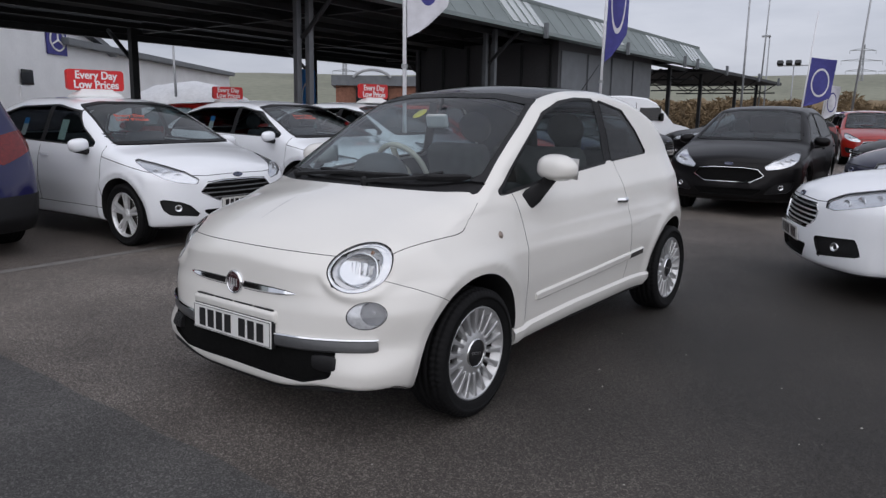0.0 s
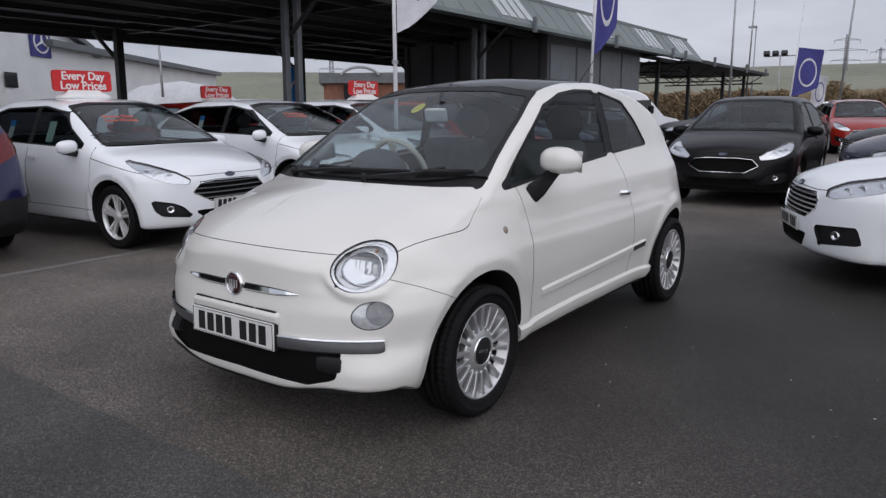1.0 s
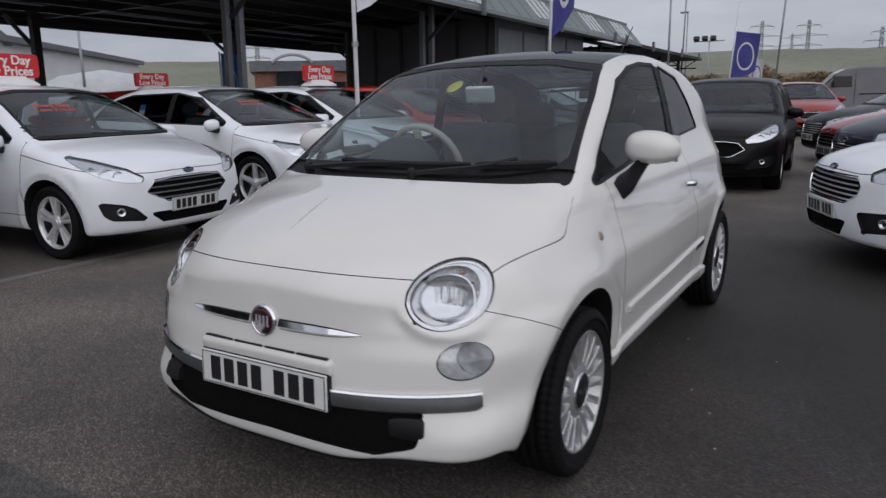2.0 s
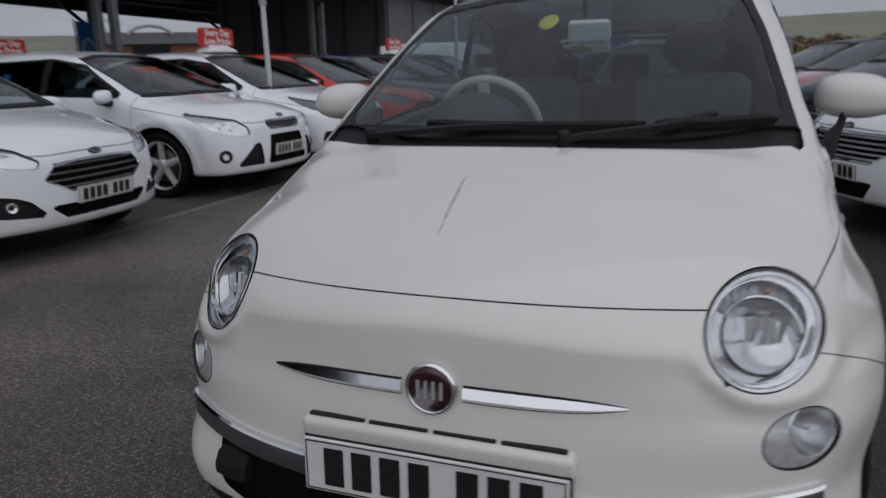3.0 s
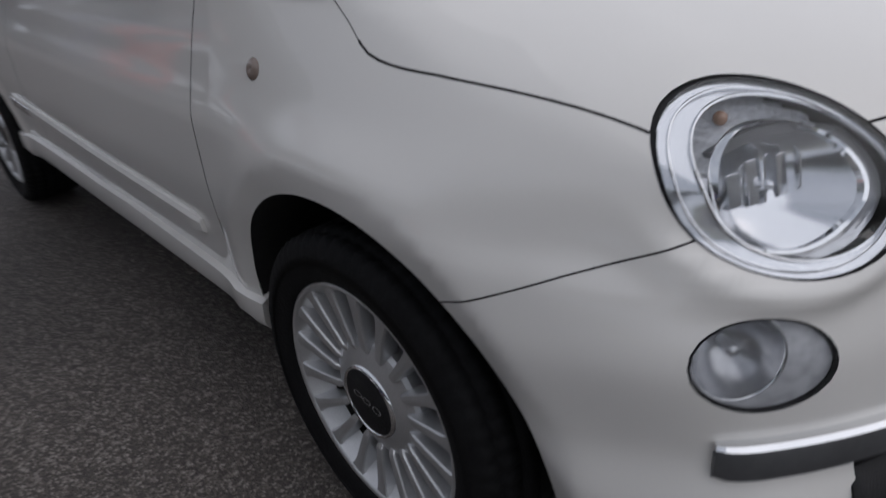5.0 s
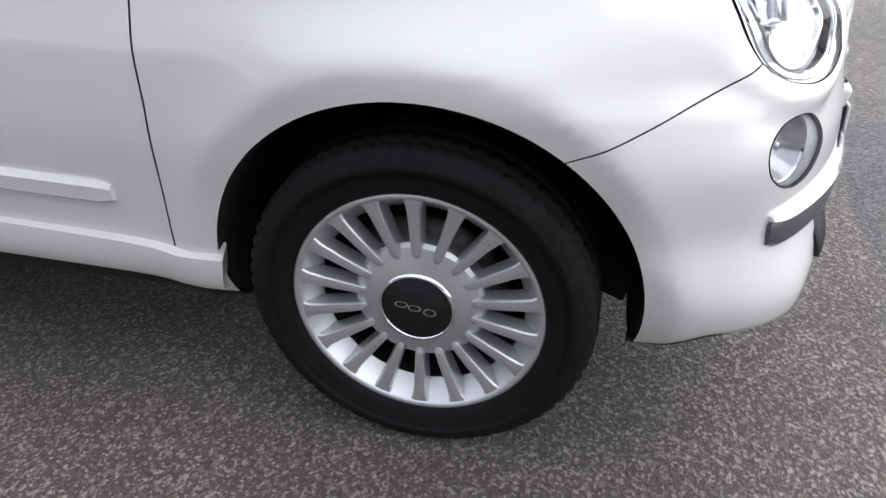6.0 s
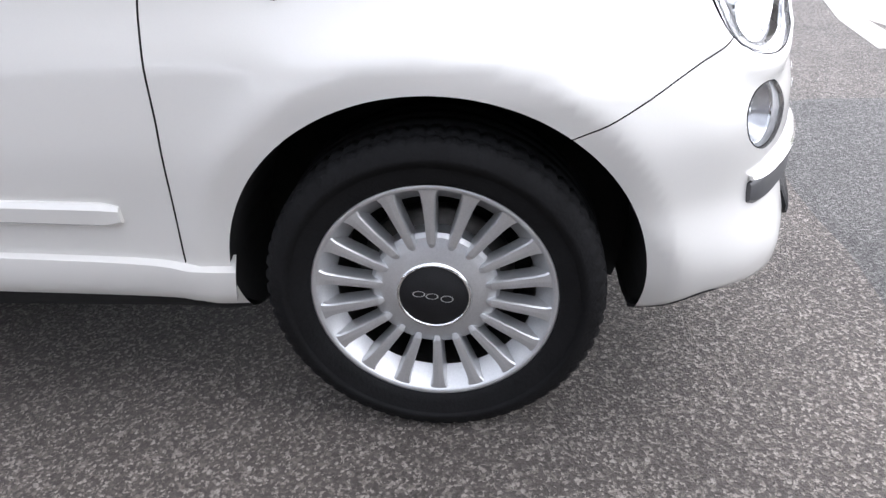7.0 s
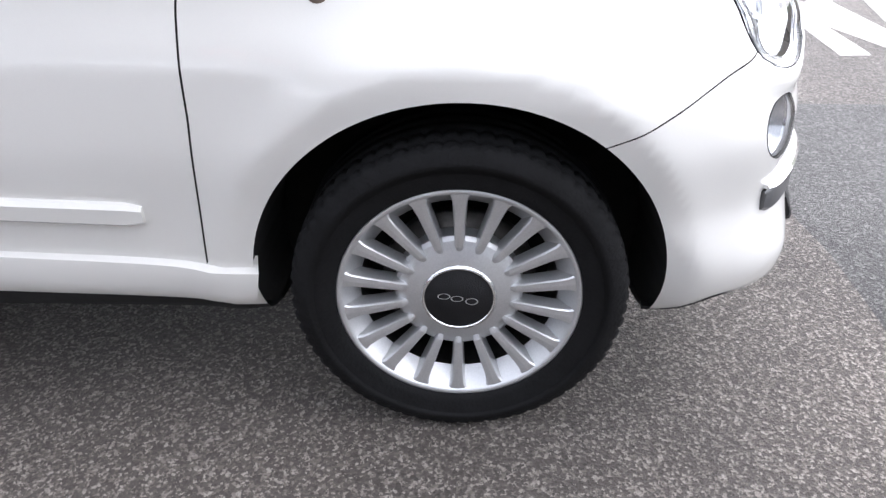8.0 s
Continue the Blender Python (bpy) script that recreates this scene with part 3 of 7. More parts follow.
def plate(parent, w, h, m, material, split=(0.0,), chars=7):
    """A number plate whose characters are plain bars."""
    pl = part("number_plate", solid(bmesh.new(), w, 0.006, h, m, 0.002, 1), material, parent, "number plate with dark plain bars")
    bm = bmesh.new()
    pitch = w * 0.86 / (chars + 0.6)
    for i in range(chars):
        x = -w * 0.43 + pitch * (i + 0.5) + (pitch * 0.6 if i >= 4 else 0)
        solid(bm, min(0.05, pitch * 0.7), 0.002, h * 0.70, m @ pose(x, -0.0042, 0))
        part("plate_bar", bm, M_INK, pl)
        bm = bmesh.new()
    bm.free()
    for dx, dz, bw, bh in ((0, 0.5, 1, 0), (0, -0.5, 1, 0), (-0.5, 0, 0, 1), (0.5, 0, 0, 1)):
        part("plate_border", solid(bmesh.new(), w * 0.975 * bw + 0.002, 0.002, h * 0.9 * bh + 0.002, m @ pose(dx * w * 0.975, -0.0036, dz * h * 0.9)), M_INK, pl)
    return pl
# ---- the small white hatchback ----
FIAT = dict(
    wheelbase=2.3, hub=0.287, arch=0.352, flare=0.010, floor=0.185, axis=(-0.12, 2.45, 0.56),
    top=[(-0.72, 0.74), (-0.6, 0.806), (-0.484, 0.856), (-0.25, 0.936), (0.0, 0.985), (0.09, 1.004), (0.2, 1.062), (0.4, 1.182), (0.65, 1.318), (0.85, 1.413),
         (1.0, 1.452), (1.2, 1.478), (1.5, 1.486), (1.9, 1.455), (2.2, 1.375), (2.42, 1.255), (2.58, 1.09), (2.72, 0.9), (2.82, 0.7)],
    crown=[(-0.6, 0.34), (-0.388, 0.23), (-0.2, 0.22), (0.0, 0.145), (0.175, 0.125), (0.5, 0.13), (1.2, 0.13), (2.3, 0.16), (2.7, 0.2)],
    wid=[(0.15, 0.665), (0.22, 0.720), (0.31, 0.758), (0.44, 0.778), (0.57, 0.796), (0.67, 0.798), (0.76, 0.779), (0.84, 0.762), (0.91, 0.745), (0.97, 0.7145), (1.06, 0.6746),
         (1.2, 0.643), (1.33, 0.608), (1.42, 0.58), (1.5, 0.55)],
    plan=[(-0.7, 0.95), (-0.3, 0.978), (0.0, 1.008), (0.35, 0.99), (1.2, 1.0), (2.2, 1.0), (2.45, 0.965), (2.65, 0.89), (2.85, 0.78)],
    front=[(0.17, -0.605), (0.2, -0.65), (0.24, -0.677), (0.31, -0.684), (0.44, -0.69), (0.53, -0.68), (0.61, -0.667), (0.70, -0.6645), (0.78, -0.648), (0.86, -0.60), (1.0, -0.5)],
    rear=[(0.2, 2.78), (0.4, 2.84), (0.6, 2.85), (0.8, 2.80), (1.0, 2.72), (1.3, 2.52)],
    nose=([(0.15, 0.42), (0.3, 0.37), (0.44, 0.595), (0.54, 0.55), (0.61, 0.62), (0.67, 0.765), (0.75, 0.83), (0.85, 0.98), (1.0, 1.1)], 3.0), corner_rise=0.045, tuck=0.074, tail=(0.35, 3.0), round=(0.045, 0.12, 0.12, 0.12, 0.04), ridges=[((0.557, -0.477, 0.719), (0.047, -0.945, 0.324), 0.124, 0.02, 0.006)])

fiat = thing("hatchback_car", pose(0, 0, 0), "small pearl white three-door hatchback parked alone on the tarmac", "car")
hull = Hull(FIAT)
hull.grid(120, 120, 300, 44)
FRONT = lambda c: c[:, 1] < 0.1
SIDE = lambda c: np.abs(c[:, 0]) > 0.45


def oval_frame(axis, tilt):
    a = Vector(axis).normalized()
    u = Vector((0, 0, 1)).cross(a).normalized()
    v = a.cross(u)
    c, s = math.cos(tilt), math.sin(tilt)
    return np.array(a), np.array(u * c + v * s), np.array(v * c - u * s)


def oval(P, centre, axis, ru, rv, tilt=0.0):
    """Distance-like field of an oval bored along axis, on both sides of the car."""
    Q = P.copy()
    Q[:, 0] = np.abs(Q[:, 0])
    a = Vector(axis).normalized()
    u = Vector((0, 0, 1)).cross(a).normalized()
    v = a.cross(u)
    c, s = math.cos(tilt), math.sin(tilt)
    u, v = u * c + v * s, v * c - u * s
    d = Q - np.array(centre)
    return (np.hypot(d @ np.array(u) / ru, d @ np.array(v) / rv) - 1) * min(ru, rv)


LAMP_C, LAMP_A = (0.557, -0.477, 0.719), (0.047, -0.945, 0.324)
LAMP_IN, LAMP_WELL = (0.5580, -0.477, 0.7175), (0.5475, -0.477, 0.7165)
FOG_C, FOG_A = (0.622, -0.528, 0.545), (0.56, -0.8, 0.14)
BOWL_C, BOWL_A = (0.643, -0.513, 0.556), (0.63, -0.76, 0.14)
lamp_g = lambda P, k: oval(P, LAMP_C, LAMP_A, 0.099 * k, 0.115 * k, -0.552)
fog_g = lambda P, k: oval(P, FOG_C, FOG_A, 0.082 * k, 0.054 * k, 0.15)
bowl_g = lambda P: oval(P, BOWL_C, BOWL_A, 0.05, 0.05)
bonnet_side = curve_of([(-0.8, 0.69), (-0.388, 0.773), (-0.3, 0.786), (-0.16, 0.803), (-0.08, 0.816), (-0.035, 0.83), (0.025, 0.884), (0.1, 0.935), (0.15, 0.985), (0.16, 1.1)])
SCREEN = [(-0.655, 0.965), (0.655, 0.965), (0.617, 1.1), (0.575, 1.25), (0.525, 1.375), (0.3, 1.412), (0, 1.424), (-0.3, 1.412), (-0.525, 1.375), (-0.575, 1.25), (-0.617, 1.1)]
SCREEN_GLASS = [(-0.582, 1.024), (0.582, 1.024), (0.606, 1.046), (0.594, 1.1), (0.553, 1.25), (0.506, 1.356), (0.3, 1.39), (0, 1.402), (-0.3, 1.39), (-0.506, 1.356), (-0.553, 1.25), (-0.594, 1.1), (-0.606, 1.046)]
GLASS_F = [(0.26, 0.958), (0.907, 1.003), (1.43, 1.045), (1.425, 1.2), (1.405, 1.395), (1.2, 1.40), (1.009, 1.383), (0.805, 1.322), (0.578, 1.171), (0.42, 1.058)]
PILLAR = [(1.38, 1.047), (1.56, 1.053), (1.55, 1.377), (1.36, 1.394)]
GLASS_R = [(1.50, 1.048), (2.035, 1.078), (1.915, 1.22), (1.775, 1.342), (1.468, 1.39), (1.485, 1.21)]

cowl_y = lambda x: -0.035 + 0.45 * x * x        # rear edge of the bonnet
for ay in (0.0, 2.3):
    hull.region("arch_hole", lambda P, a=ay: np.hypot(P[:, 1] - a, P[:, 2] - 0.29) - FIAT["arch"], SIDE)
hull.region("underbody", lambda P: P[:, 2] - 0.205, lambda c: hull.normal(c)[:, 2] < -0.55)
sill_z = curve_of([(0.3, 0.268), (0.47, 0.291), (0.7, 0.303), (1.0, 0.312), (1.6, 0.312), (1.95, 0.296)])
hull.region("underbody", lambda P: P[:, 2] - sill_z(P[:, 1]) + 0.046, lambda c: (c[:, 1] > 0.3) & (c[:, 1] < 2.0) & (c[:, 2] < 0.35))
hull.region("lamp_gasket", lambda P: lamp_g(P, 1.012), FRONT)
hull.region("lamp_bezel", lambda P: oval(P, LAMP_IN, LAMP_A, 0.099 * 0.972, 0.115 * 0.972, -0.552), FRONT, ("lamp_gasket",))
hull.region("lamp", lambda P: oval(P, LAMP_WELL, LAMP_A, 0.099 * 0.835, 0.115 * 0.835, -0.552), FRONT, ("lamp_bezel",))
hull.region("fog_ring", lambda P: fog_g(P, 1.0), FRONT)
hull.region("fog", lambda P: fog_g(P, 0.965), FRONT, ("fog_ring",))
hull.region("fog_plate", lambda P: -bowl_g(P), FRONT, ("fog",))
GRILLE = [(-0.53, 0.392), (0.53, 0.392), (0.525, 0.325), (0.42, 0.29), (0, 0.278), (-0.42, 0.29), (-0.525, 0.325)]
hull.region("lower_grille", lambda P: poly_sdf(P[:, 0], P[:, 2], GRILLE, 0.035), lambda c: c[:, 1] < -0.3)
def low_edge(P):
    """Height of the bumper's lower edge, rising at the corners."""
    rise = np.clip((np.abs(P[:, 0]) - 0.2) / 0.3, 0, 1) * np.clip((-0.33 - P[:, 1]) / 0.14, 0, 1)
    return 0.185 + 0.045 * rise**2 * (3 - 2 * rise)


hull.region("lip", lambda P: P[:, 2] - low_edge(P) - 0.022, lambda c: (c[:, 1] < -0.30) & (c[:, 2] < 0.3))
hull.region("cowl", lambda P: np.maximum(cowl_y(P[:, 0]) - P[:, 1], np.maximum(np.abs(P[:, 0]) - 0.652, P[:, 1] - cowl_y(P[:, 0]) - 0.075)), lambda c: (c[:, 1] < 0.5) & (c[:, 2] > 0.9))
hull.region("windscreen_band", lambda P: poly_sdf(P[:, 0], P[:, 2], SCREEN, 0.02), lambda c: (c[:, 1] < 1.05) & (c[:, 1] > cowl_y(c[:, 0])))
hull.region("windscreen", lambda P: poly_sdf(P[:, 0], P[:, 2], SCREEN_GLASS, 0.012), lambda c: c[:, 1] < 1.05, ("windscreen_band",))
hull.region("window_seal", lambda P: np.minimum(np.minimum(poly_sdf(P[:, 1], P[:, 2], GLASS_F, 0.015), poly_sdf(P[:, 1], P[:, 2], GLASS_R, 0.015)), poly_sdf(P[:, 1], P[:, 2], PILLAR)), SIDE)
hull.region("side_glass", lambda P: poly_sdf(P[:, 1], P[:, 2], GLASS_F, 0.015) + 0.016, SIDE, ("window_seal",))
hull.region("quarter_glass", lambda P: poly_sdf(P[:, 1], P[:, 2], GLASS_R, 0.02) + 0.012, SIDE, ("window_seal",))
hull.region("rear_glass", lambda P: poly_sdf(P[:, 0], P[:, 2], [(-0.46, 1.0), (0.46, 1.0), (0.43, 1.26), (0, 1.31), (-0.43, 1.26)], 0.05), lambda c: c[:, 1] > 2.3)
hull.region("tail_lamp", lambda P: poly_sdf(P[:, 1], P[:, 2], [(2.62, 0.66), (2.74, 0.66), (2.74, 0.93), (2.62, 0.93)], 0.03), lambda c: (np.abs(c[:, 0]) > 0.5) & (c[:, 1] > 2.5))
hull.region("roof", lambda P: poly_sdf(P[:, 0], P[:, 1], [(-0.5, 0.8), (-0.3, 0.86), (0.3, 0.86), (0.5, 0.8), (0.5, 1.9), (0.4, 2.3), (-0.4, 2.3), (-0.5, 1.9)], 0.03), lambda c: (c[:, 2] > 1.3))
bonnet_x = curve_of([(-0.8, 0.60), (-0.388, 0.641), (-0.21, 0.681), (-0.16, 0.694), (-0.035, 0.722), (0.03, 0.724), (0.1, 0.708), (0.16, 0.70)])
bonnet_g = lambda P: np.maximum(0.773 - 0.06 * P[:, 0] ** 2 - P[:, 2], (np.abs(P[:, 0]) - bonnet_x(P[:, 1]) + bonnet_side(P[:, 1]) - P[:, 2]) * 0.8)
wing_g = lambda P: (P[:, 2] - 0.637) + np.where(P[:, 1] > -0.363, 0.467, 0.40) * (P[:, 1] + 0.363)
DOOR = [(0.43, 0.325), (0.402, 0.6), (0.398, 0.70), (0.396, 0.76), (0.384, 0.83), (0.352, 0.965), (0.8, 1.42), (1.46, 1.44), (1.52, 1.05), (1.56, 0.8), (1.60, 0.5), (1.57, 0.345)]
door_g = lambda P: poly_sdf(P[:, 1], P[:, 2], DOOR, 0.02)
hull.seam(bonnet_g, 0.0036, lambda c: (c[:, 1] < -0.01) & (c[:, 2] > 0.6))
hull.seam(bonnet_g, 0.0016, lambda c: (c[:, 1] >= -0.01) & (c[:, 1] < 0.16) & (c[:, 2] > 0.6))
hull.seam(wing_g, 0.0024, lambda c: (c[:, 1] > -0.62) & (c[:, 1] < -0.15) & (np.abs(c[:, 0]) > 0.58))
hull.seam(door_g, 0.0034, lambda c: SIDE(c) & (c[:, 2] < 1.04))
hull.region("bonnet", bonnet_g, lambda c: (c[:, 1] < 0.16) & (c[:, 2] > 0.6))
hull.region("front_bumper", wing_g, lambda c: (c[:, 1] < -0.15))
hull.region("front_bumper", lambda P: P[:, 2] - 0.8, lambda c: (c[:, 1] < -0.15) & (np.abs(c[:, 0]) < 0.6))
hull.region("door", door_g, lambda c: SIDE(c) & (c[:, 2] < 1.04))
hull.region("wing", lambda P: P[:, 1] - 0.41, lambda c: SIDE(c) & (c[:, 2] < 1.0) & (c[:, 1] < 0.41))

put("body_shell", hull.take("body", M_PEARL), fiat, "pearl white painted steel shell")
bonnet = put("bonnet", hull.take("bonnet", M_PEARL), fiat, "pearl white bonnet with a faint scratch")
bumper = put("front_bumper", hull.take("front_bumper", M_PEARL), fiat, "pearl white front bumper")
doors = {}
for sd in (-1, 1):
    put("front_wing", hull.take("wing", M_PEARL, side=sd), fiat, "pearl white front wing")
    doors[sd] = put("door", hull.take("door", M_PEARL, side=sd), fiat, "pearl white door")
    put("side_window", hull.take("side_glass", M_GLASS, -0.004, side=sd), doors[sd], "clear side window")
    put("quarter_window", hull.take("quarter_glass", M_PRIVACY, -0.004, side=sd), fiat, "dark tinted quarter window")
    put("window_seal", hull.take("window_seal", M_PLASTIC, -0.002, side=sd), fiat, "black window seal")
    put("tail_lamp", hull.take("tail_lamp", M_REDLENS, side=sd), fiat, "red tail lamp")
put("shut_line", hull.take("seam", M_GAP, -0.005), fiat, "dark gap between panels")
put("underbody", hull.take("underbody", M_WELL), fiat, "black underbody")
put("bumper_lip", hull.take("lip", M_PLASTIC, -0.004), bumper, "black lip under the bumper")
put("lower_grille", hull.take("lower_grille", M_GRILLE, -0.016), bumper, "recessed black lower grille")
put("windscreen", hull.take("windscreen", M_SCREEN, -0.003), fiat, "clear windscreen")
put("windscreen_band", hull.take("windscreen_band", M_PLASTIC, -0.001), fiat, "black windscreen border")
put("rear_window", hull.take("rear_glass", M_GLASS, -0.003), fiat, "rear window")
put("glass_roof", hull.take("roof", M_TINT, -0.003), fiat, "dark glass roof panel")
put("cowl", hull.take("cowl", M_PLASTIC, -0.012), fiat, "black cowl below the windscreen")


def bezel(P, N):
    """The silver surround dips towards the bowl."""
    k = np.clip((0.945 - (lamp_g(P, 1.0) / 0.099 + 1)) / 0.145, 0, 1)
    return P - N * (0.003 + 0.007 * k)[:, None]


for sd in (-1, 1):
    hl = put("headlamp", hull.take("lamp_gasket", M_PLASTIC, -0.004, side=sd), fiat, "round headlamp in a black gasket")
    put("bezel", hull.take("lamp_bezel", M_BEZEL, shift=bezel, side=sd, wall=False), hl, "satin silver bezel")
    aa, uu, vv = oval_frame(LAMP_A, -0.552)
    phi = np.linspace(0, 2 * math.pi, 73)[:-1]
    for k_, wd_, ctr_, dp, nm_ in ((0.835, 0.0019, LAMP_WELL, -0.008, "inner_rim"), (0.905, 0.0013, LAMP_IN, -0.003, "chrome_rim")):
        O = np.array(ctr_) + np.outer(np.cos(phi) * 0.099 * k_, uu) + np.outer(np.sin(phi) * 0.115 * k_, vv) - aa * 0.25
        rp = hull.shoot(O, np.tile(aa, (72, 1)))
        rn = hull.normal(rp)
        rp[:, 0] *= sd
        rn[:, 0] *= sd
        put(nm_, sweep(rp + rn * dp, rn, [(-wd_, -wd_), (-wd_, wd_ * 0.4), (0, wd_), (wd_, wd_ * 0.4), (wd_, -wd_)], M_CHROME, nm_, closed=True), hl, "thin chrome rim")
    put("lens", hull.take(("lamp_bezel", "lamp"), M_LENS, 0.003, side=sd), hl, "clear lens")
    # the lamp's inside: a bowl with upright facets low down, an indicator chamber over it
    u0 = np.cross((0, 0, 1.0), aa)
    u0 /= np.linalg.norm(u0)
    v0 = np.cross(aa, u0)
    NA, RB, XC, YC = 72, 0.066, -0.006, -0.014
    rings = {"bowl": [], "surround": []}
    for k_ in range(NA):
        th_ = 2 * math.pi * k_ / NA
        dx, dy = math.cos(th_), math.sin(th_)
        out_ = 0.06
        while True:
            q_ = (u0 * dx + v0 * dy) * out_ + v0 * YC + u0 * XC - np.array(LAMP_WELL) + np.array(LAMP_C)
            if math.hypot(q_ @ uu / 0.099, q_ @ vv / 0.115) > 0.855 or out_ > 0.13:
                break
            out_ += 0.001
        rings["bowl"].append([(dx * RB * f_ + XC, dy * RB * f_ + YC, f_) for f_ in np.linspace(0.03, 1.0, 16)])
        rings["surround"].append([(dx * r_ + XC, dy * r_ + YC, th_) for r_ in np.linspace(RB, max(out_, RB + 0.004), 6)])

    def deep(pts, depth):
        P_ = np.array([np.array(LAMP_C) + u0 * x_ + v0 * y_ for x_, y_, _ in pts])
        S_ = hull.shoot(P_ - aa * 0.25, np.tile(aa, (len(P_), 1)))
        S_ = S_ - aa * np.array(depth)[:, None]
        S_[:, 0] *= sd
        return S_

    bowl_d = lambda x, y, f: 0.020 + 0.046 * (1 - f * f) 
    flat_ = [q for ring_ in rings["bowl"] for q in ring_]
    Vb = deep(flat_, [bowl_d(*q) for q in flat_])
    Fb = [(a_ * 16 + b_, a_ * 16 + b_ + 1, (a_ + 1) % NA * 16 + b_ + 1, (a_ + 1) % NA * 16 + b_) for a_ in range(NA) for b_ in range(15)]
    put("reflector_bowl", meshed("reflector_bowl", [tuple(v) for v in Vb], Fb, M_REFL), hl, "smooth silver bowl")
    for q_, tilt_ in ((-0.034, 34), (-0.0205, -16), (-0.007, 22), (0.007, -24), (0.0205, 14), (0.034, -36)):
        hgt_ = 0.05 - 12 * q_ * q_
        at_ = Vector(deep([(q_ + XC, YC + 0.008, 0)], [0.050 - 9 * q_ * q_])[0])
        base_ = Matrix((u0 * np.array((sd, 1, 1)), aa * np.array((sd, 1, 1)), v0 * np.array((sd, 1, 1)))).transposed().to_4x4()
        base_.translation = at_
        part("facet", solid(bmesh.new(), 0.0128, 0.002, hgt_, base_ @ pose(0, 0, 0, -8, 0, tilt_), 0.0006, 1), M_REFL, hl, "upright mirror facet")
    flat_ = [q for ring_ in rings["surround"] for q in ring_]
    upper = lambda th: 0.16 * math.pi < th < 0.84 * math.pi
    Vs = deep(flat_, [0.020 + (0.016 + 0.008 * (int(q[0] / 0.007 + 50) % 2) if upper(q[2]) else 0.004 * (n_ % 6) / 5) * (n_ % 6 > 0) for n_, q in enumerate(flat_)])
    for nm_, mt_, lab_, up_ in (("indicator", M_FROST, "frosted indicator chamber over the bowl", True), ("surround", M_LAMPGREY, "grey silver surround of the bowl", False)):
        Fs = [(a_ * 6 + b_, a_ * 6 + b_ + 1, (a_ + 1) % NA * 6 + b_ + 1, (a_ + 1) % NA * 6 + b_) for a_ in range(NA) for b_ in range(5) if upper(2 * math.pi * (a_ + 0.5) / NA) == up_]
        put(nm_, meshed(nm_, [tuple(v) for v in Vs], Fs, mt_, None, False), hl, lab_)
    rim_ = [(math.cos(t_) * (RB + 0.002) + XC, math.sin(t_) * (RB + 0.002) + YC, 0) for t_ in phi]
    Vr = deep(rim_, [0.018] * 72)
    axs = np.tile(aa * np.array((sd, 1, 1)), (72, 1))
    put("inner_ring", sweep(Vr, axs, [(-0.0035, -0.004), (-0.003, 0.003), (0.001, 0.006), (0.003, 0.0), (0.0035, -0.004)], M_CHROME, "inner_ring", closed=True), hl, "chrome inner ring")
    arc = [(x_ + XC, 0.042 - 3.0 * x_ * x_, 0) for x_ in np.linspace(-0.05, 0.05, 20)]
    put("divider", sweep(deep(arc, [0.024] * 20), axs[:20], [(-0.007, -0.006), (-0.006, 0.002), (0.006, 0.002), (0.007, -0.006)], M_BAND, "divider"), hl, "grey bar over the bowl")
    bmx = Matrix.Translation(Vector(deep([(XC, YC + 0.002, 0)], [0.06])[0])) @ Vector(axs[0]).to_track_quat("Z", "Y").to_matrix().to_4x4()
    V, F = lathe([(0.0, 0.024), (0.004, 0.022), (0.0055, 0.016), (0.0055, 0.0), (0.010, -0.002), (0.011, -0.02)], 16, "z")
    put("bulb", meshed("bulb", [bmx @ Vector(v) for v in V], F, M_REFL), hl, "small bulb in the bowl")
    c = Vector(deep([(0.004, 0.066, 0)], [0.03])[0])
    bm = bmesh.new()
    bmesh.ops.create_uvsphere(bm, u_segments=14, v_segments=8, radius=0.008, matrix=Matrix.Translation(c))
    part("indicator_bulb", bm, M_AMBER, hl, "amber indicator bulb", True)
    fg = put("fog_lamp", hull.take("fog_ring", M_PLASTIC, -0.004, side=sd), bumper, "oval fog lamp in the bumper")
    put("fog_lens", hull.take(("fog", "fog_plate"), M_FOGGLASS, 0.001, side=sd), fg, "clear lens")
    put("fog_reflector", hull.take("fog_plate", M_FOGPLATE, shift=lambda P, N: P - N * 0.006, side=sd, wall=False), fg, "silver reflector plate")
    fa = Vector((BOWL_A[0] * sd, BOWL_A[1], BOWL_A[2])).normalized()
    bq = hull.shoot(np.array([BOWL_C]) - np.array(Vector(BOWL_A).normalized()) * 0.2, np.array([Vector(BOWL_A).normalized()]))[0]
    fm = Matrix.Translation(Vector((bq[0] * sd, bq[1], bq[2])) - fa * 0.008) @ fa.to_track_quat("Z", "Y").to_matrix().to_4x4()
    V, F = lathe([(0.0, -0.046), (0.012, -0.045), (0.024, -0.039), (0.036, -0.028), (0.044, -0.016), (0.049, -0.004)], 48, "z")
    fb = put("fog_bowl", meshed("fog_bowl", [fm @ Vector(v) for v in V], F, M_FOG), fg, "round silver bowl")
    V, F = lathe([(0.0485, -0.012), (0.0485, -0.002), (0.0505, -0.001), (0.0515, -0.012)], 48, "z")
    put("bowl_rim", meshed("bowl_rim", [fm @ Vector(v) for v in V], F, M_CHROME), fb, "thin chrome rim of the bowl")
    V, F = lathe([(0.0, 0.0), (0.006, -0.001), (0.008, -0.006), (0.008, -0.03)], 20, "z")
    put("fog_bulb", meshed("fog_bulb", [fm @ Vector((v[0], v[1], v[2] - 0.014)) for v in V], F, M_LAMPGREY), fg, "bulb shield")
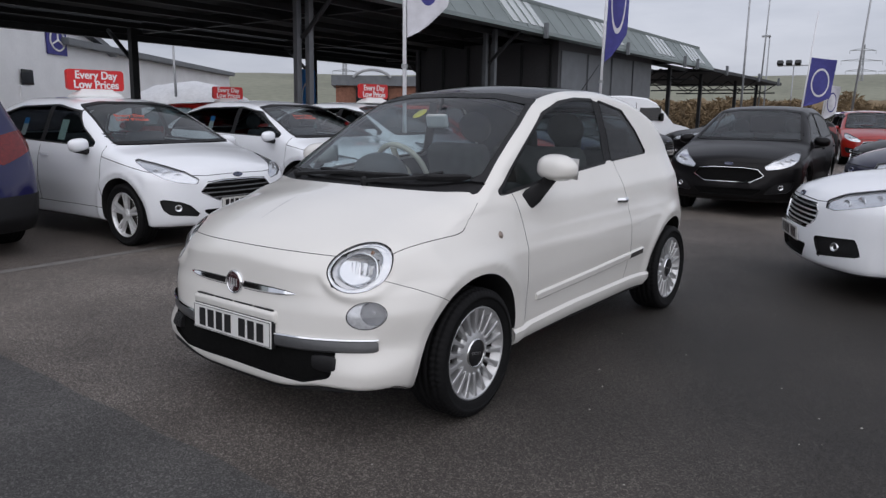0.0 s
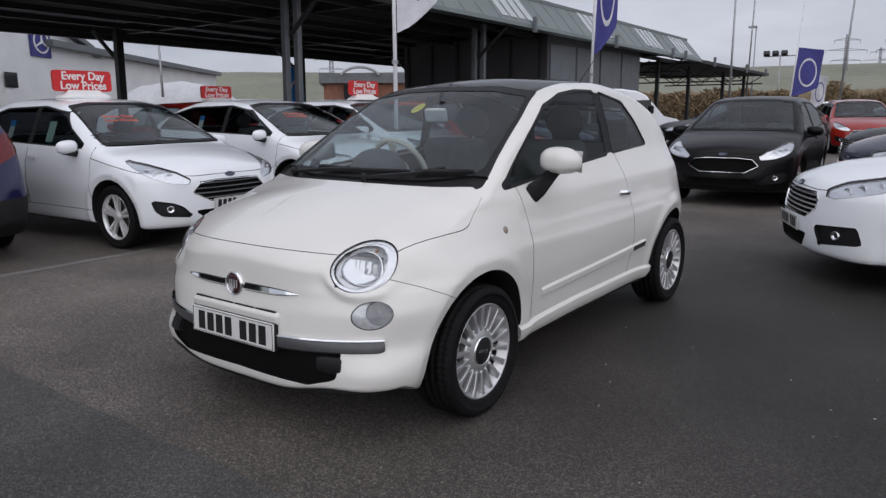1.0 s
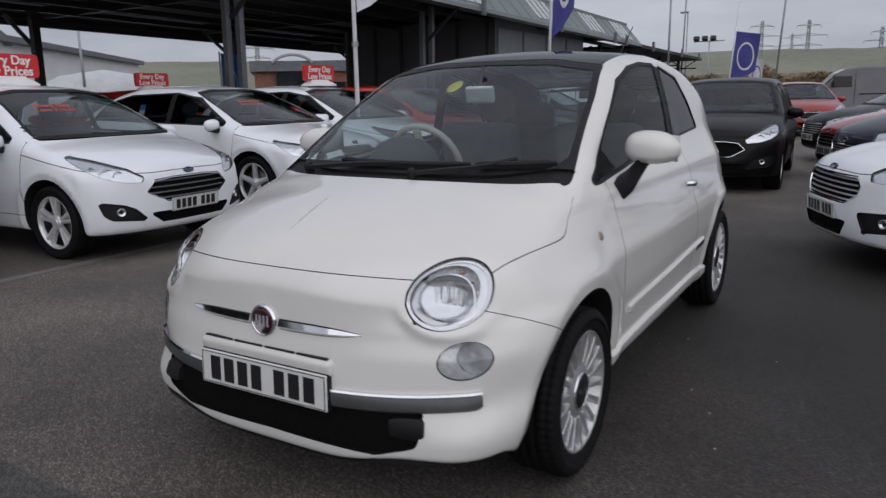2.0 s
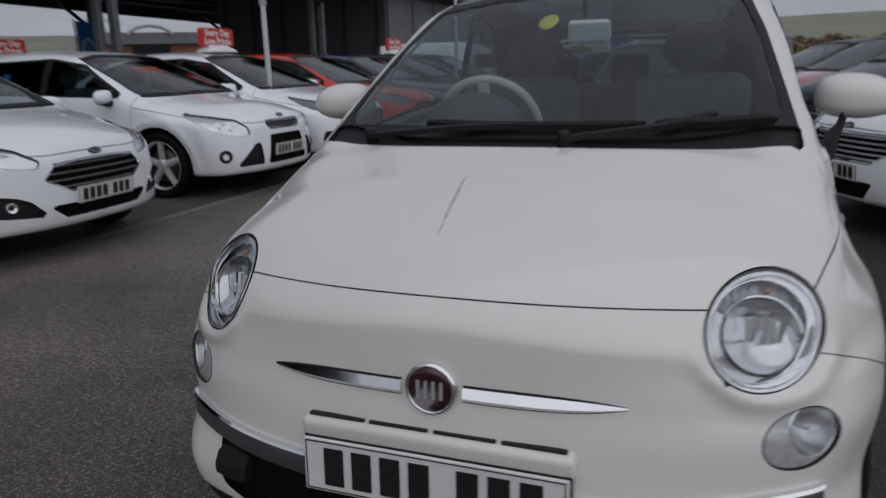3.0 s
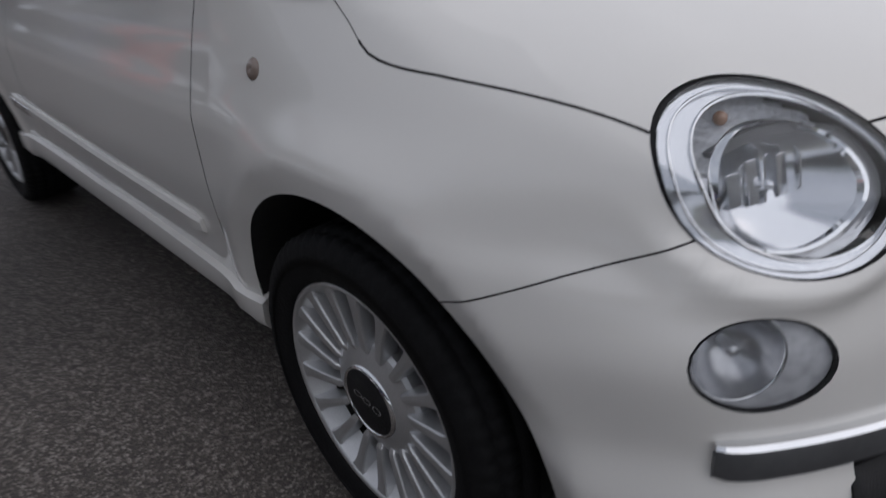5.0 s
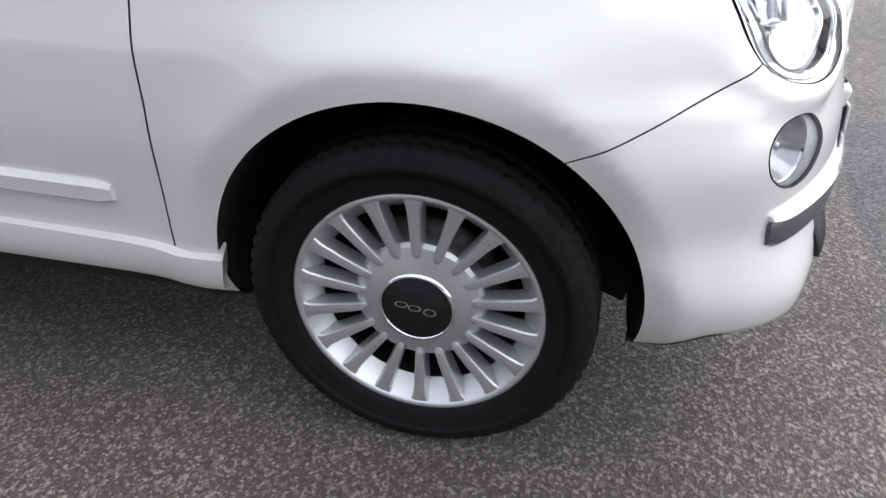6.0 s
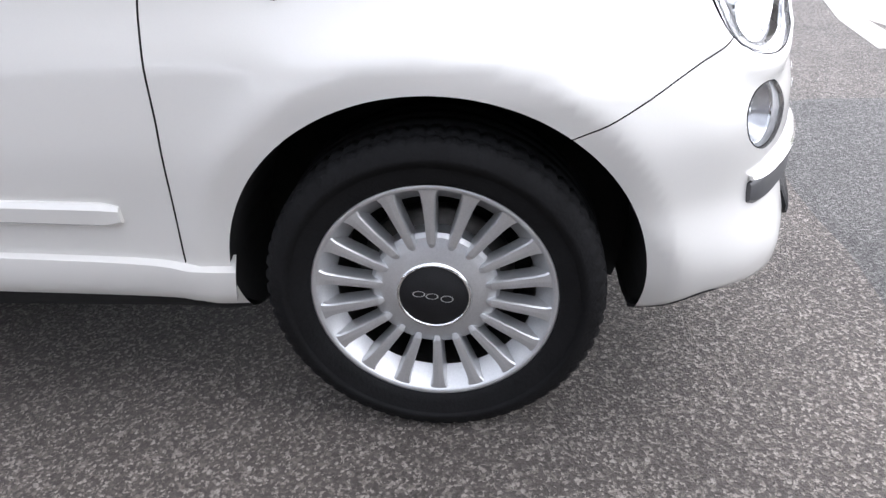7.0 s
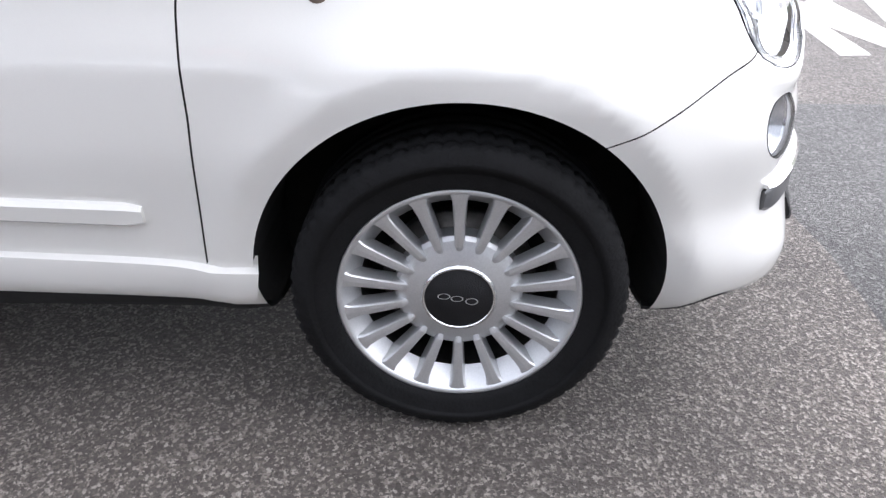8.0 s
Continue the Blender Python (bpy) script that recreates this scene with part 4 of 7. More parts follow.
    # black cheek standing proud at the end of the lower grille
    xs = np.linspace(0.44, 0.538, 14) * sd
    p = hull.on_front(xs, 0.352 + 0.0 * xs)
    put("grille_cheek", sweep(p, hull.normal(p), [(-0.036, -0.035), (-0.033, -0.008), (-0.02, 0.004), (0.02, 0.010), (0.032, 0.006), (0.036, -0.035)], M_PLASTIC, "grille_cheek", taper=lambda t: min(1.0, 0.8 + 0.6 * t, 0.7 + 5 * (1 - t))), bumper, "black moulded cheek beside the lower grille")

# wheels and arch liners
for ay in (0.0, 2.3):
    for sd in (-1, 1):
        m = pose(0.775 * sd, ay, 0.287, 0, 0, 0 if sd > 0 else 180)
        wheel_parts(fiat, 0.287, 0.205, 0.185, 18, "multi", M_ALLOY, m)
        V, F = [], []
        for i in range(33):
            a = math.pi * (-0.12 + 1.24 * i / 32)
            for x in (0.80, 0.5):
                V.append((x * sd, ay + 0.356 * math.cos(a), 0.29 + 0.356 * math.sin(a)))
        e = hull.on_side(np.array([v[1] for v in V[::2]]), np.array([v[2] for v in V[::2]]), sd)
        for i in range(33):
            V[2 * i] = (e[i][0] - 0.004 * sd, V[2 * i][1], V[2 * i][2])
        F = [(2 * i, 2 * i + 1, 2 * i + 3, 2 * i + 2) for i in range(32)]
        c0 = len(V)
        V.append((0.5 * sd, ay, 0.29))
        F += [(2 * i + 1, 2 * i + 3, c0) for i in range(32)]
        put("arch_liner", meshed("arch_liner", V, F, M_WELL), fiat, "black wheel arch liner")

# chrome bars, badge, plate
for sd in (-1, 1):
    xs = np.linspace(0.06, 0.347, 28) * sd
    p = hull.on_front(xs, 0.609 + 0.0 * xs)
    bar = put("chrome_bar", sweep(p, hull.normal(p), [(-0.0145 * sd, -0.004), (-0.014 * sd, 0.003), (-0.006 * sd, 0.010), (0.0125 * sd, 0.004), (0.0145 * sd, -0.004)][::sd], M_CHROME, "chrome_bar",
                                  taper=lambda t: 1 - 0.9 * t ** 4), bumper, "faceted chrome bar beside the badge")
    put("bar_gasket", sweep(p, hull.normal(p), [(-0.017 * sd, -0.004), (-0.0165 * sd, 0.0012), (0.0165 * sd, 0.0012), (0.017 * sd, -0.004)][::sd], M_PLASTIC, "bar_gasket", taper=lambda t: 1 - 0.86 * t ** 4), bar, "thin dark gasket")
bp = hull.on_front([0.0], [0.613])
bm_ = Matrix.Translation(bp[0]) @ Vector(hull.normal(bp)[0]).to_track_quat("Z", "Y").to_matrix().to_4x4()
V, F = lathe([(0.0, 0.0), (0.0, 0.013), (0.041, 0.011), (0.043, 0.009)], 48, "z")
badge = put("badge", meshed("badge", [bm_ @ Vector(v) for v in V], F, M_BADGE), bumper, "round dark red enamel badge")
V, F = lathe([(0.041, 0.0), (0.042, 0.012), (0.0455, 0.014), (0.050, 0.009), (0.0515, 0.0)], 48, "z")
put("badge_ring", meshed("badge_ring", [bm_ @ Vector(v) for v in V], F, M_CHROME), badge, "chrome ring")
bm = bmesh.new()
for i in range(4):
    solid(bm, 0.006, 0.034, 0.002, bm_ @ pose(-0.0225 + 0.015 * i, 0, 0.0135))
part("badge_bar", bm, M_SATIN, badge, "four upright silver bars")
plate(bumper, 0.52, 0.111, pose(0, -0.700, 0.435, -2), M_PLATEW)
bm = solid(bmesh.new(), 0.535, 0.045, 0.05, pose(0, -0.671, 0.506, 12), 0.014, 3)
hood = part("plate_hood", bm, M_PEARL, bumper, "white moulded hood over the plate", True)
part("plate_backing", solid(bmesh.new(), 0.524, 0.02, 0.115, pose(0, -0.686, 0.435, -2), 0.004), M_PLASTIC, bumper, "black plate backing")
for x, w in ((-0.193, 0.118), (-0.065, 0.12), (0.065, 0.12), (0.193, 0.118)):
    part("air_slot", solid(bmesh.new(), w, 0.012, 0.006, pose(x, -0.6785, 0.5325), 0.002), M_GAP, hood, "narrow dark air slot")

# grey strip with its chrome edge across the bumper
for lo_x, hi_x in ((-0.665, -0.264), (0.264, 0.665)):
  xs = np.linspace(lo_x, hi_x, 40)
  zs = 0.415 + 0.012 * (np.abs(xs) / 0.66) ** 2
  p = hull.on_front(xs, zs)
  n = hull.normal(p)
  end_ = (lambda t: min(1.0, 0.72 + 9 * t)) if lo_x < 0 else (lambda t: min(1.0, 0.72 + 9 * (1 - t)))
  strip = put("bumper_strip", sweep(p, n, [(-0.025, -0.01), (-0.025, 0.004), (-0.018, 0.011), (0.014, 0.013), (0.022, 0.009), (0.022, -0.01)], M_BAND, "bumper_strip", taper=end_), bumper, "satin grey bumper strip")
  q = hull.on_front(xs, zs + 0.026)
  put("chrome_edge", sweep(q, hull.normal(q), [(-0.005, 0.0), (-0.005, 0.011), (0.0, 0.016), (0.005, 0.011), (0.005, 0.0)], M_CHROME, "chrome_edge", taper=end_), strip, "chrome edge")

# black lip spoiler under the bumper
xs = np.linspace(-0.63, 0.63, 60)
p = hull.on_front(xs, np.full(60, 0.24))
p = hull.on_front(xs, low_edge(p) + 0.022)
put("lip_spoiler", sweep(p, hull.normal(p) * np.array((1, 1, 0)), [(-0.022, -0.03), (-0.022, 0.016), (-0.008, 0.018), (0.002, -0.01)], M_PLASTIC, "lip_spoiler", taper=lambda t: min(1.0, 0.1 + 14 * min(t, 1 - t))), bumper, "thin black lip under the bumper")
for sd in (-1, 1):
    ys = np.linspace(-0.335, -0.50, 16)
    p = hull.on_side(ys, low_edge(np.stack([np.full(16, 0.7), ys, ys], 1)) + 0.024, sd)
    put("lip_spoiler", sweep(p, hull.normal(p) * np.array((1, 1, 0)), [(-0.022 * sd, -0.03), (-0.022 * sd, 0.012), (-0.008 * sd, 0.014), (0.002 * sd, -0.01)][::sd], M_PLASTIC, "lip_spoiler", taper=lambda t: min(1.0, 0.1 + 5 * (1 - t))), bumper, "thin black lip under the bumper corner")

# side mouldings, sills, indicators, handles, mirrors
for sd in (-1, 1):
    ys = np.linspace(0.508, 1.80, 50)
    p = hull.on_side(ys, 0.439 + 0.05 * (ys - 0.5) / 1.3, sd)
    put("side_moulding", sweep(p, hull.normal(p), [(-0.022, -0.004), (-0.022, 0.006), (-0.014, 0.013), (0.014, 0.013), (0.022, 0.006), (0.022, -0.004)], M_PEARL, "side_moulding", taper=lambda t: min(1.0, 0.7 + 30 * min(t, 1 - t))),
        fiat, "white door moulding")
    p = hull.on_side(ys[41:49], 0.439 + 0.05 * (ys[41:49] - 0.5) / 1.3, sd)
    n = hull.normal(p)
    put("moulding_badge", sweep(p + n * 0.011, n, [(-0.016, -0.004), (-0.015, 0.003), (0.015, 0.003), (0.016, -0.004)], M_CHROME, "moulding_badge"), fiat, "chrome insert at the end of the moulding")
    ys = np.linspace(0.354, 1.94, 50)
    p = hull.on_side(ys, sill_z(ys), sd)
    put("sill", sweep(p, hull.normal(p), [(-0.056, -0.03), (-0.055, 0.01), (-0.012, 0.023), (0.018, 0.017), (0.034, -0.01)], M_PEARL, "sill"), fiat, "white side skirt")
    p = hull.on_side([0.2], [0.784], sd)
    im = Matrix.Translation(p[0]) @ Vector(hull.normal(p)[0]).to_track_quat("Z", "Y").to_matrix().to_4x4()
    V, F = lathe([(0.0, 0.004), (0.004, 0.006), (0.009, 0.006), (0.014, 0.003), (0.017, 0.0)], 20, "z")
    put("side_indicator", meshed("side_indicator", [im @ Vector(v) for v in V], F, M_REPEATER), fiat, "small smoky side repeater")
    ys = np.linspace(1.415, 1.545, 14)
    p = hull.on_side(ys, np.full(14, 0.829), sd)
    p[:, 0] += sd * 0.034 * np.sin(np.linspace(0.05, math.pi - 0.05, 14))
    put("door_handle", sweep(p, np.tile((float(sd), 0, 0), (14, 1)), [(-0.016, -0.008), (-0.015, 0.004), (0, 0.010), (0.015, 0.004), (0.016, -0.008)], M_CHROME, "door_handle"), doors[sd], "chrome door handle")
    bm = bmesh.new()
    bmesh.ops.create_uvsphere(bm, u_segments=32, v_segments=20, radius=1.0)
    for v in bm.verts:
        v.co.y = max(v.co.y, -1.0) if v.co.y < 0 else v.co.y * 0.55
        v.co.x = math.copysign(abs(v.co.x) ** 0.72, v.co.x)
        v.co.z = math.copysign(abs(v.co.z) ** (0.8 if v.co.z > 0 else 0.6), v.co.z) * (1.0 if v.co.z > 0 else 0.92) * (1 - 0.3 * max(0.0, v.co.x * sd) ** 2)
    bmesh.ops.transform(bm, matrix=pose(0.82 * sd, 0.60, 1.062, 0, 3 * sd, -10 * sd) @ Matrix.Diagonal((0.108, 0.085, 0.066, 1)), verts=bm.verts)
    mirror = part("door_mirror", bm, M_PEARL, fiat, "white door mirror on a black stalk", True)
    bm = bmesh.new()
    bm2 = [(0.735, 0.47, 0.915, 0.045, 0.055), (0.765, 0.50, 0.945, 0.036, 0.05), (0.785, 0.56, 0.995, 0.034, 0.036), (0.80, 0.59, 1.03, 0.05, 0.03)]
    rings = []
    for x, y, z, a, b in bm2:
        rings.append([bm.verts.new((x * sd + 0.012 * math.cos(t) * sd, y + a * math.cos(t), z + b * math.sin(t))) for t in np.linspace(0, 2 * math.pi, 13)[:-1]])
    for p_, q_ in zip(rings, rings[1:]):
        for k in range(12):
            bm.faces.new((p_[k], p_[(k + 1) % 12], q_[(k + 1) % 12], q_[k]))
    bmesh.ops.recalc_face_normals(bm, faces=bm.faces)
    part("mirror_stalk", bm, M_PLASTIC, mirror, "black mirror stalk", True)
    bm = solid(bmesh.new(), 0.18, 0.004, 0.10, pose(0.82 * sd, 0.648, 1.062, 0, 3 * sd, -10 * sd), 0.001, 1)
    part("mirror_glass", bm, M_CHROME, mirror, "mirror glass")

# wipers
def wiper(x0, x1, pivot):
    xs = np.linspace(x0, x1, 22)
    p = hull.on_top(xs, cowl_y(xs) + 0.132 - 0.15 * np.maximum(np.abs(xs) - 0.28, 0))
    n = hull.normal(p)
    w = put("wiper", sweep(p + n * 0.016, n, [(-0.017, -0.012), (-0.012, 0.008), (-0.003, 0.013), (0.006, 0.01), (0.014, -0.012)], M_PLASTIC, "wiper", taper=lambda t: min(1.0, 0.45 + 6 * min(t, 1 - t))), fiat, "black wiper blade")
    xs = np.linspace(pivot, (x0 + x1) / 2, 12)
    p = hull.on_top(xs, cowl_y(xs) + 0.045 + 0.085 * np.linspace(0, 1, 12))
    n = hull.normal(p)
    put("wiper_arm", sweep(p + n * (0.01 + 0.012 * np.sin(np.linspace(0, 1, 12) * 2.4))[:, None], n, [(-0.011, -0.007), (-0.007, 0.007), (0.007, 0.007), (0.011, -0.007)], M_PLASTIC, "wiper_arm"), w, "black wiper arm")
    p = hull.on_top([pivot], [cowl_y(pivot) + 0.045])
    V, F = lathe([(0.0, 0.03), (0.012, 0.028), (0.016, 0.018), (0.018, -0.01)], 16, "z")
    hm = Matrix.Translation(p[0]) @ Vector(hull.normal(p)[0]).to_track_quat("Z", "Y").to_matrix().to_4x4()
    put("wiper_pivot", meshed("wiper_pivot", [hm @ Vector(v) for v in V], F, M_PLASTIC), w, "black pivot cap")


wiper(-0.31, 0.285, -0.48)
wiper(0.305, 0.59, 0.1)

# cabin
def inner(name, off, material, lab):
    for nm in ("body", "door"):
        for sd in (-1, 1):
            me = hull.take(nm, material, -off, wall=False, side=sd)
            if me:
                put(name, me, fiat, lab)


inner("cabin_lining", 0.03, M_LINING, "dark cabin lining")


def seat(parent, x, y, fabric, head, scale=1.0, hr=True, up=0.0):
    st = part("seat", solid(bmesh.new(), 0.46 * scale, 0.46, 0.16, pose(x, y, 0.46 + up, 6), 0.05, 3), fabric, parent, "car seat", True)
    part("backrest", solid(bmesh.new(), 0.46 * scale, 0.15, 0.58, pose(x, y + 0.30, 0.77 + up, 18), 0.06, 3), fabric, st, "", True)
    if hr:
        bm = bmesh.new()
        bmesh.ops.create_uvsphere(bm, u_segments=20, v_segments=12, radius=1.0)
        bmesh.ops.transform(bm, matrix=pose(x, y + 0.43, 1.15 + up, 12) @ Matrix.Diagonal((0.125, 0.05, 0.105, 1)), verts=bm.verts)
        part("headrest", bm, head, st, "rounded headrest", True)
    return st


for sd in (-1, 1):
    seat(fiat, 0.34 * sd, 1.13, M_SEAT, M_SEAT, 1.0, True, 0.07)
bm = solid(bmesh.new(), 1.1, 0.42, 0.2, pose(0, 1.85, 0.5), 0.05, 3)
bench = part("rear_bench", bm, M_SEAT, fiat, "dark rear bench", True)
for hx in (-0.36, 0.0, 0.36):
    part("headrest", solid(bmesh.new(), 0.2, 0.09, 0.17, pose(hx, 2.24, 1.13, 14), 0.04, 3), M_SEAT, bench, "rounded rear headrest", True)
part("bench_back", solid(bmesh.new(), 1.1, 0.14, 0.55, pose(0, 2.15, 0.8, 16), 0.05, 3), M_SEAT, bench, "", True)
dash = part("dashboard", solid(bmesh.new(), 1.26, 0.42, 0.26, pose(0, 0.48, 0.86, -6), 0.07, 3), M_LINING, fiat, "dark dashboard top", True)
part("dash_panel", solid(bmesh.new(), 1.18, 0.03, 0.15, pose(0, 0.69, 0.83, -10), 0.012), M_PEARL, dash, "white dashboard panel", True)
part("cabin_floor", solid(bmesh.new(), 1.3, 1.9, 0.06, pose(0, 1.38, 0.3), 0.02), M_LINING, fiat, "dark carpet")
wm = pose(-0.33, 0.80, 0.965, -64, 0, 0)
V, F = [], []
for i in range(48):
    a = 2 * math.pi * i / 48
    for j in range(10):
        b = 2 * math.pi * j / 10
        r = 0.182 + 0.016 * math.cos(b)
        V.append(wm @ Vector((r * math.cos(a), r * math.sin(a), 0.016 * math.sin(b))))
for i in range(48):
    for j in range(10):
        F.append((i * 10 + j, (i + 1) % 48 * 10 + j, (i + 1) % 48 * 10 + (j + 1) % 10, i * 10 + (j + 1) % 10))
sw = put("steering_wheel", meshed("steering_wheel", V, F, M_CREAM), fiat, "ivory steering wheel rim")
bm = bmesh.new()
bmesh.ops.create_cone(bm, cap_ends=True, segments=28, radius1=0.075, radius2=0.06, depth=0.05, matrix=wm @ pose(0, 0, -0.02))
for a in (60, 180, 300):
    solid(bm, 0.04, 0.13, 0.016, wm @ pose(0, 0, 0, 0, 0, a) @ pose(0, 0.11, -0.012), 0.005)
part("wheel_hub", bm, M_CREAM, sw, "ivory hub and spokes", True)
bm = bmesh.new()
bmesh.ops.create_uvsphere(bm, u_segments=24, v_segments=14, radius=1.0)
bmesh.ops.transform(bm, matrix=pose(-0.33, 0.60, 0.97) @ Matrix.Diagonal((0.18, 0.13, 0.12, 1)), verts=bm.verts)
part("instrument_hood", bm, M_LINING, dash, "dark rounded instrument hood", True)
bm = bmesh.new()
solid(bm, 0.135, 0.03, 0.074, pose(0.052, 0.64, 1.272, 12, 0, 4), 0.014, 3)
part("rear_view_mirror", bm, M_MIRRORBACK, fiat, "pale grey interior mirror")
bm = bmesh.new()
rod(bm, (0.04, 0.66, 1.295), (0.02, 0.73, 1.39), 0.007, 0.009, 8)
part("mirror_stem", bm, M_LINING, fiat, "dark mirror stem")
V, F = lathe([(0.0, 0.002), (0.04, 0.002), (0.041, 0.0)], 28, "z")
sp = hull.on_top([-0.085], [0.655])
sm = Matrix.Translation(sp[0] - 0.012 * hull.normal(sp)[0]) @ Vector(hull.normal(sp)[0]).to_track_quat("Z", "Y").to_matrix().to_4x4()
put("sticker", meshed("sticker", [sm @ Vector((v[0] * 0.78, v[1] * 1.3, v[2])) for v in V], F, M_YELLOW), fiat, "oval yellow windscreen sticker")
# faint scratch on the bonnet
ts = np.linspace(0, 1, 16)
sp = hull.on_top(-0.07 + 0.02 * ts, -0.245 - 0.24 * ts)
put("scratch", sweep(sp, hull.normal(sp), [(-0.0065, -0.001), (-0.004, 0.0005), (0.004, 0.0005), (0.0065, -0.001)], M_SCRATCH, "scratch", taper=lambda t: 0.25 + 0.75 * math.sin(math.pi * t)), bonnet, "faint grey scratch")
p = hull.on_top([0.25], [1.9])
bm = bmesh.new()
rod(bm, p[0], p[0] + np.array((0, 0.28, 0.2)), 0.004, 0.002, 6)
part("aerial", bm, M_PLASTIC, fiat, "short black roof aerial")
# ---- ground ----
bm = bmesh.new()
bmesh.ops.create_grid(bm, x_segments=40, y_segments=40, size=700)
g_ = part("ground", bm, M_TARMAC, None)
tagged(g_, "worn grey tarmac of a car sales yard", "ground", kind="structure")
# ---- the other parked cars ----
def design(L, hw, H, wb, fo, nose_z, cowl_y, cowl_z, roof0, roof1, tail_z, tyre, belt):
    """Skin numbers of a hatchback from its main sizes; front axle at y = 0."""
    y0, y1 = -fo, L - fo
    return dict(
        wheelbase=wb, hub=tyre, arch=tyre + 0.055, flare=0.014, floor=0.2, axis=(-0.15, wb + 0.1, 0.58), size=(L, hw, H, fo, belt),
        top=[(y0, nose_z - 0.06), (y0 + 0.16, nose_z + 0.03), (y0 + 0.45, nose_z + 0.12), (cowl_y - 0.25, cowl_z - 0.045), (cowl_y, cowl_z), (cowl_y + 0.12, cowl_z + 0.055),
             (roof0 - 0.25, H - 0.14), (roof0, H - 0.045), (roof0 + 0.45, H - 0.004), (roof0 + 0.9, H), (roof1, H - 0.075), (roof1 + 0.22, H - 0.16),
             (y1 - 0.12, tail_z + 0.1), (y1, tail_z)],
        crown=[(y0, 0.24), (-0.3, 0.16), (cowl_y, 0.09), (roof0, 0.10), (roof1, 0.12), (y1, 0.14)],
        wid=[(0.15, hw * 0.88), (0.25, hw * 0.95), (0.4, hw * 0.975), (0.6, hw), (0.72, hw * 0.995), (belt - 0.1, hw * 0.975), (belt, hw * 0.94), (belt + 0.12, hw * 0.875),
             (belt + 0.3, hw * 0.79), (H - 0.06, hw * 0.70), (H + 0.02, hw * 0.66)],
        plan=[(y0, 0.90), (-0.35, 0.985), (0.3, 1.0), (wb, 1.0), (y1 - 0.2, 0.95), (y1, 0.88)],
        front=[(0.18, y0 + 0.10), (0.26, y0 + 0.015), (0.36, y0), (0.5, y0 + 0.012), (0.62, y0 + 0.03), (nose_z - 0.02, y0 + 0.06), (nose_z + 0.08, y0 + 0.16), (1.1, y0 + 0.5)],
        rear=[(0.22, y1 - 0.08), (0.36, y1), (0.62, y1 - 0.02), (0.95, y1 - 0.10), (1.2, y1 - 0.2), (H, y1 - 0.45)],
        nose=([(0.0, 0.42), (2.0, 0.42)], 2.6), tail=(0.28, 2.6), round=(0.07, 0.085, 0.07, 0.1, 0.04))


FIESTA = design(3.97, 0.86, 1.45, 2.489, 0.74, 0.76, 0.20, 0.97, 1.16, 2.53, 0.95, 0.305, 0.93)
FOCUS = design(4.36, 0.91, 1.45, 2.648, 0.90, 0.76, 0.16, 0.97, 1.2, 2.6, 0.98, 0.318, 0.95)
SUV = design(4.52, 0.92, 1.66, 2.69, 0.92, 0.86, 0.1, 1.1, 1.0, 2.95, 1.02, 0.345, 1.05)


def corner(P):
    """Across a front corner, and height: the plane in which swept lamps are drawn."""
    return (np.abs(P[:, 0]) + P[:, 1]) / math.sqrt(2), P[:, 2]


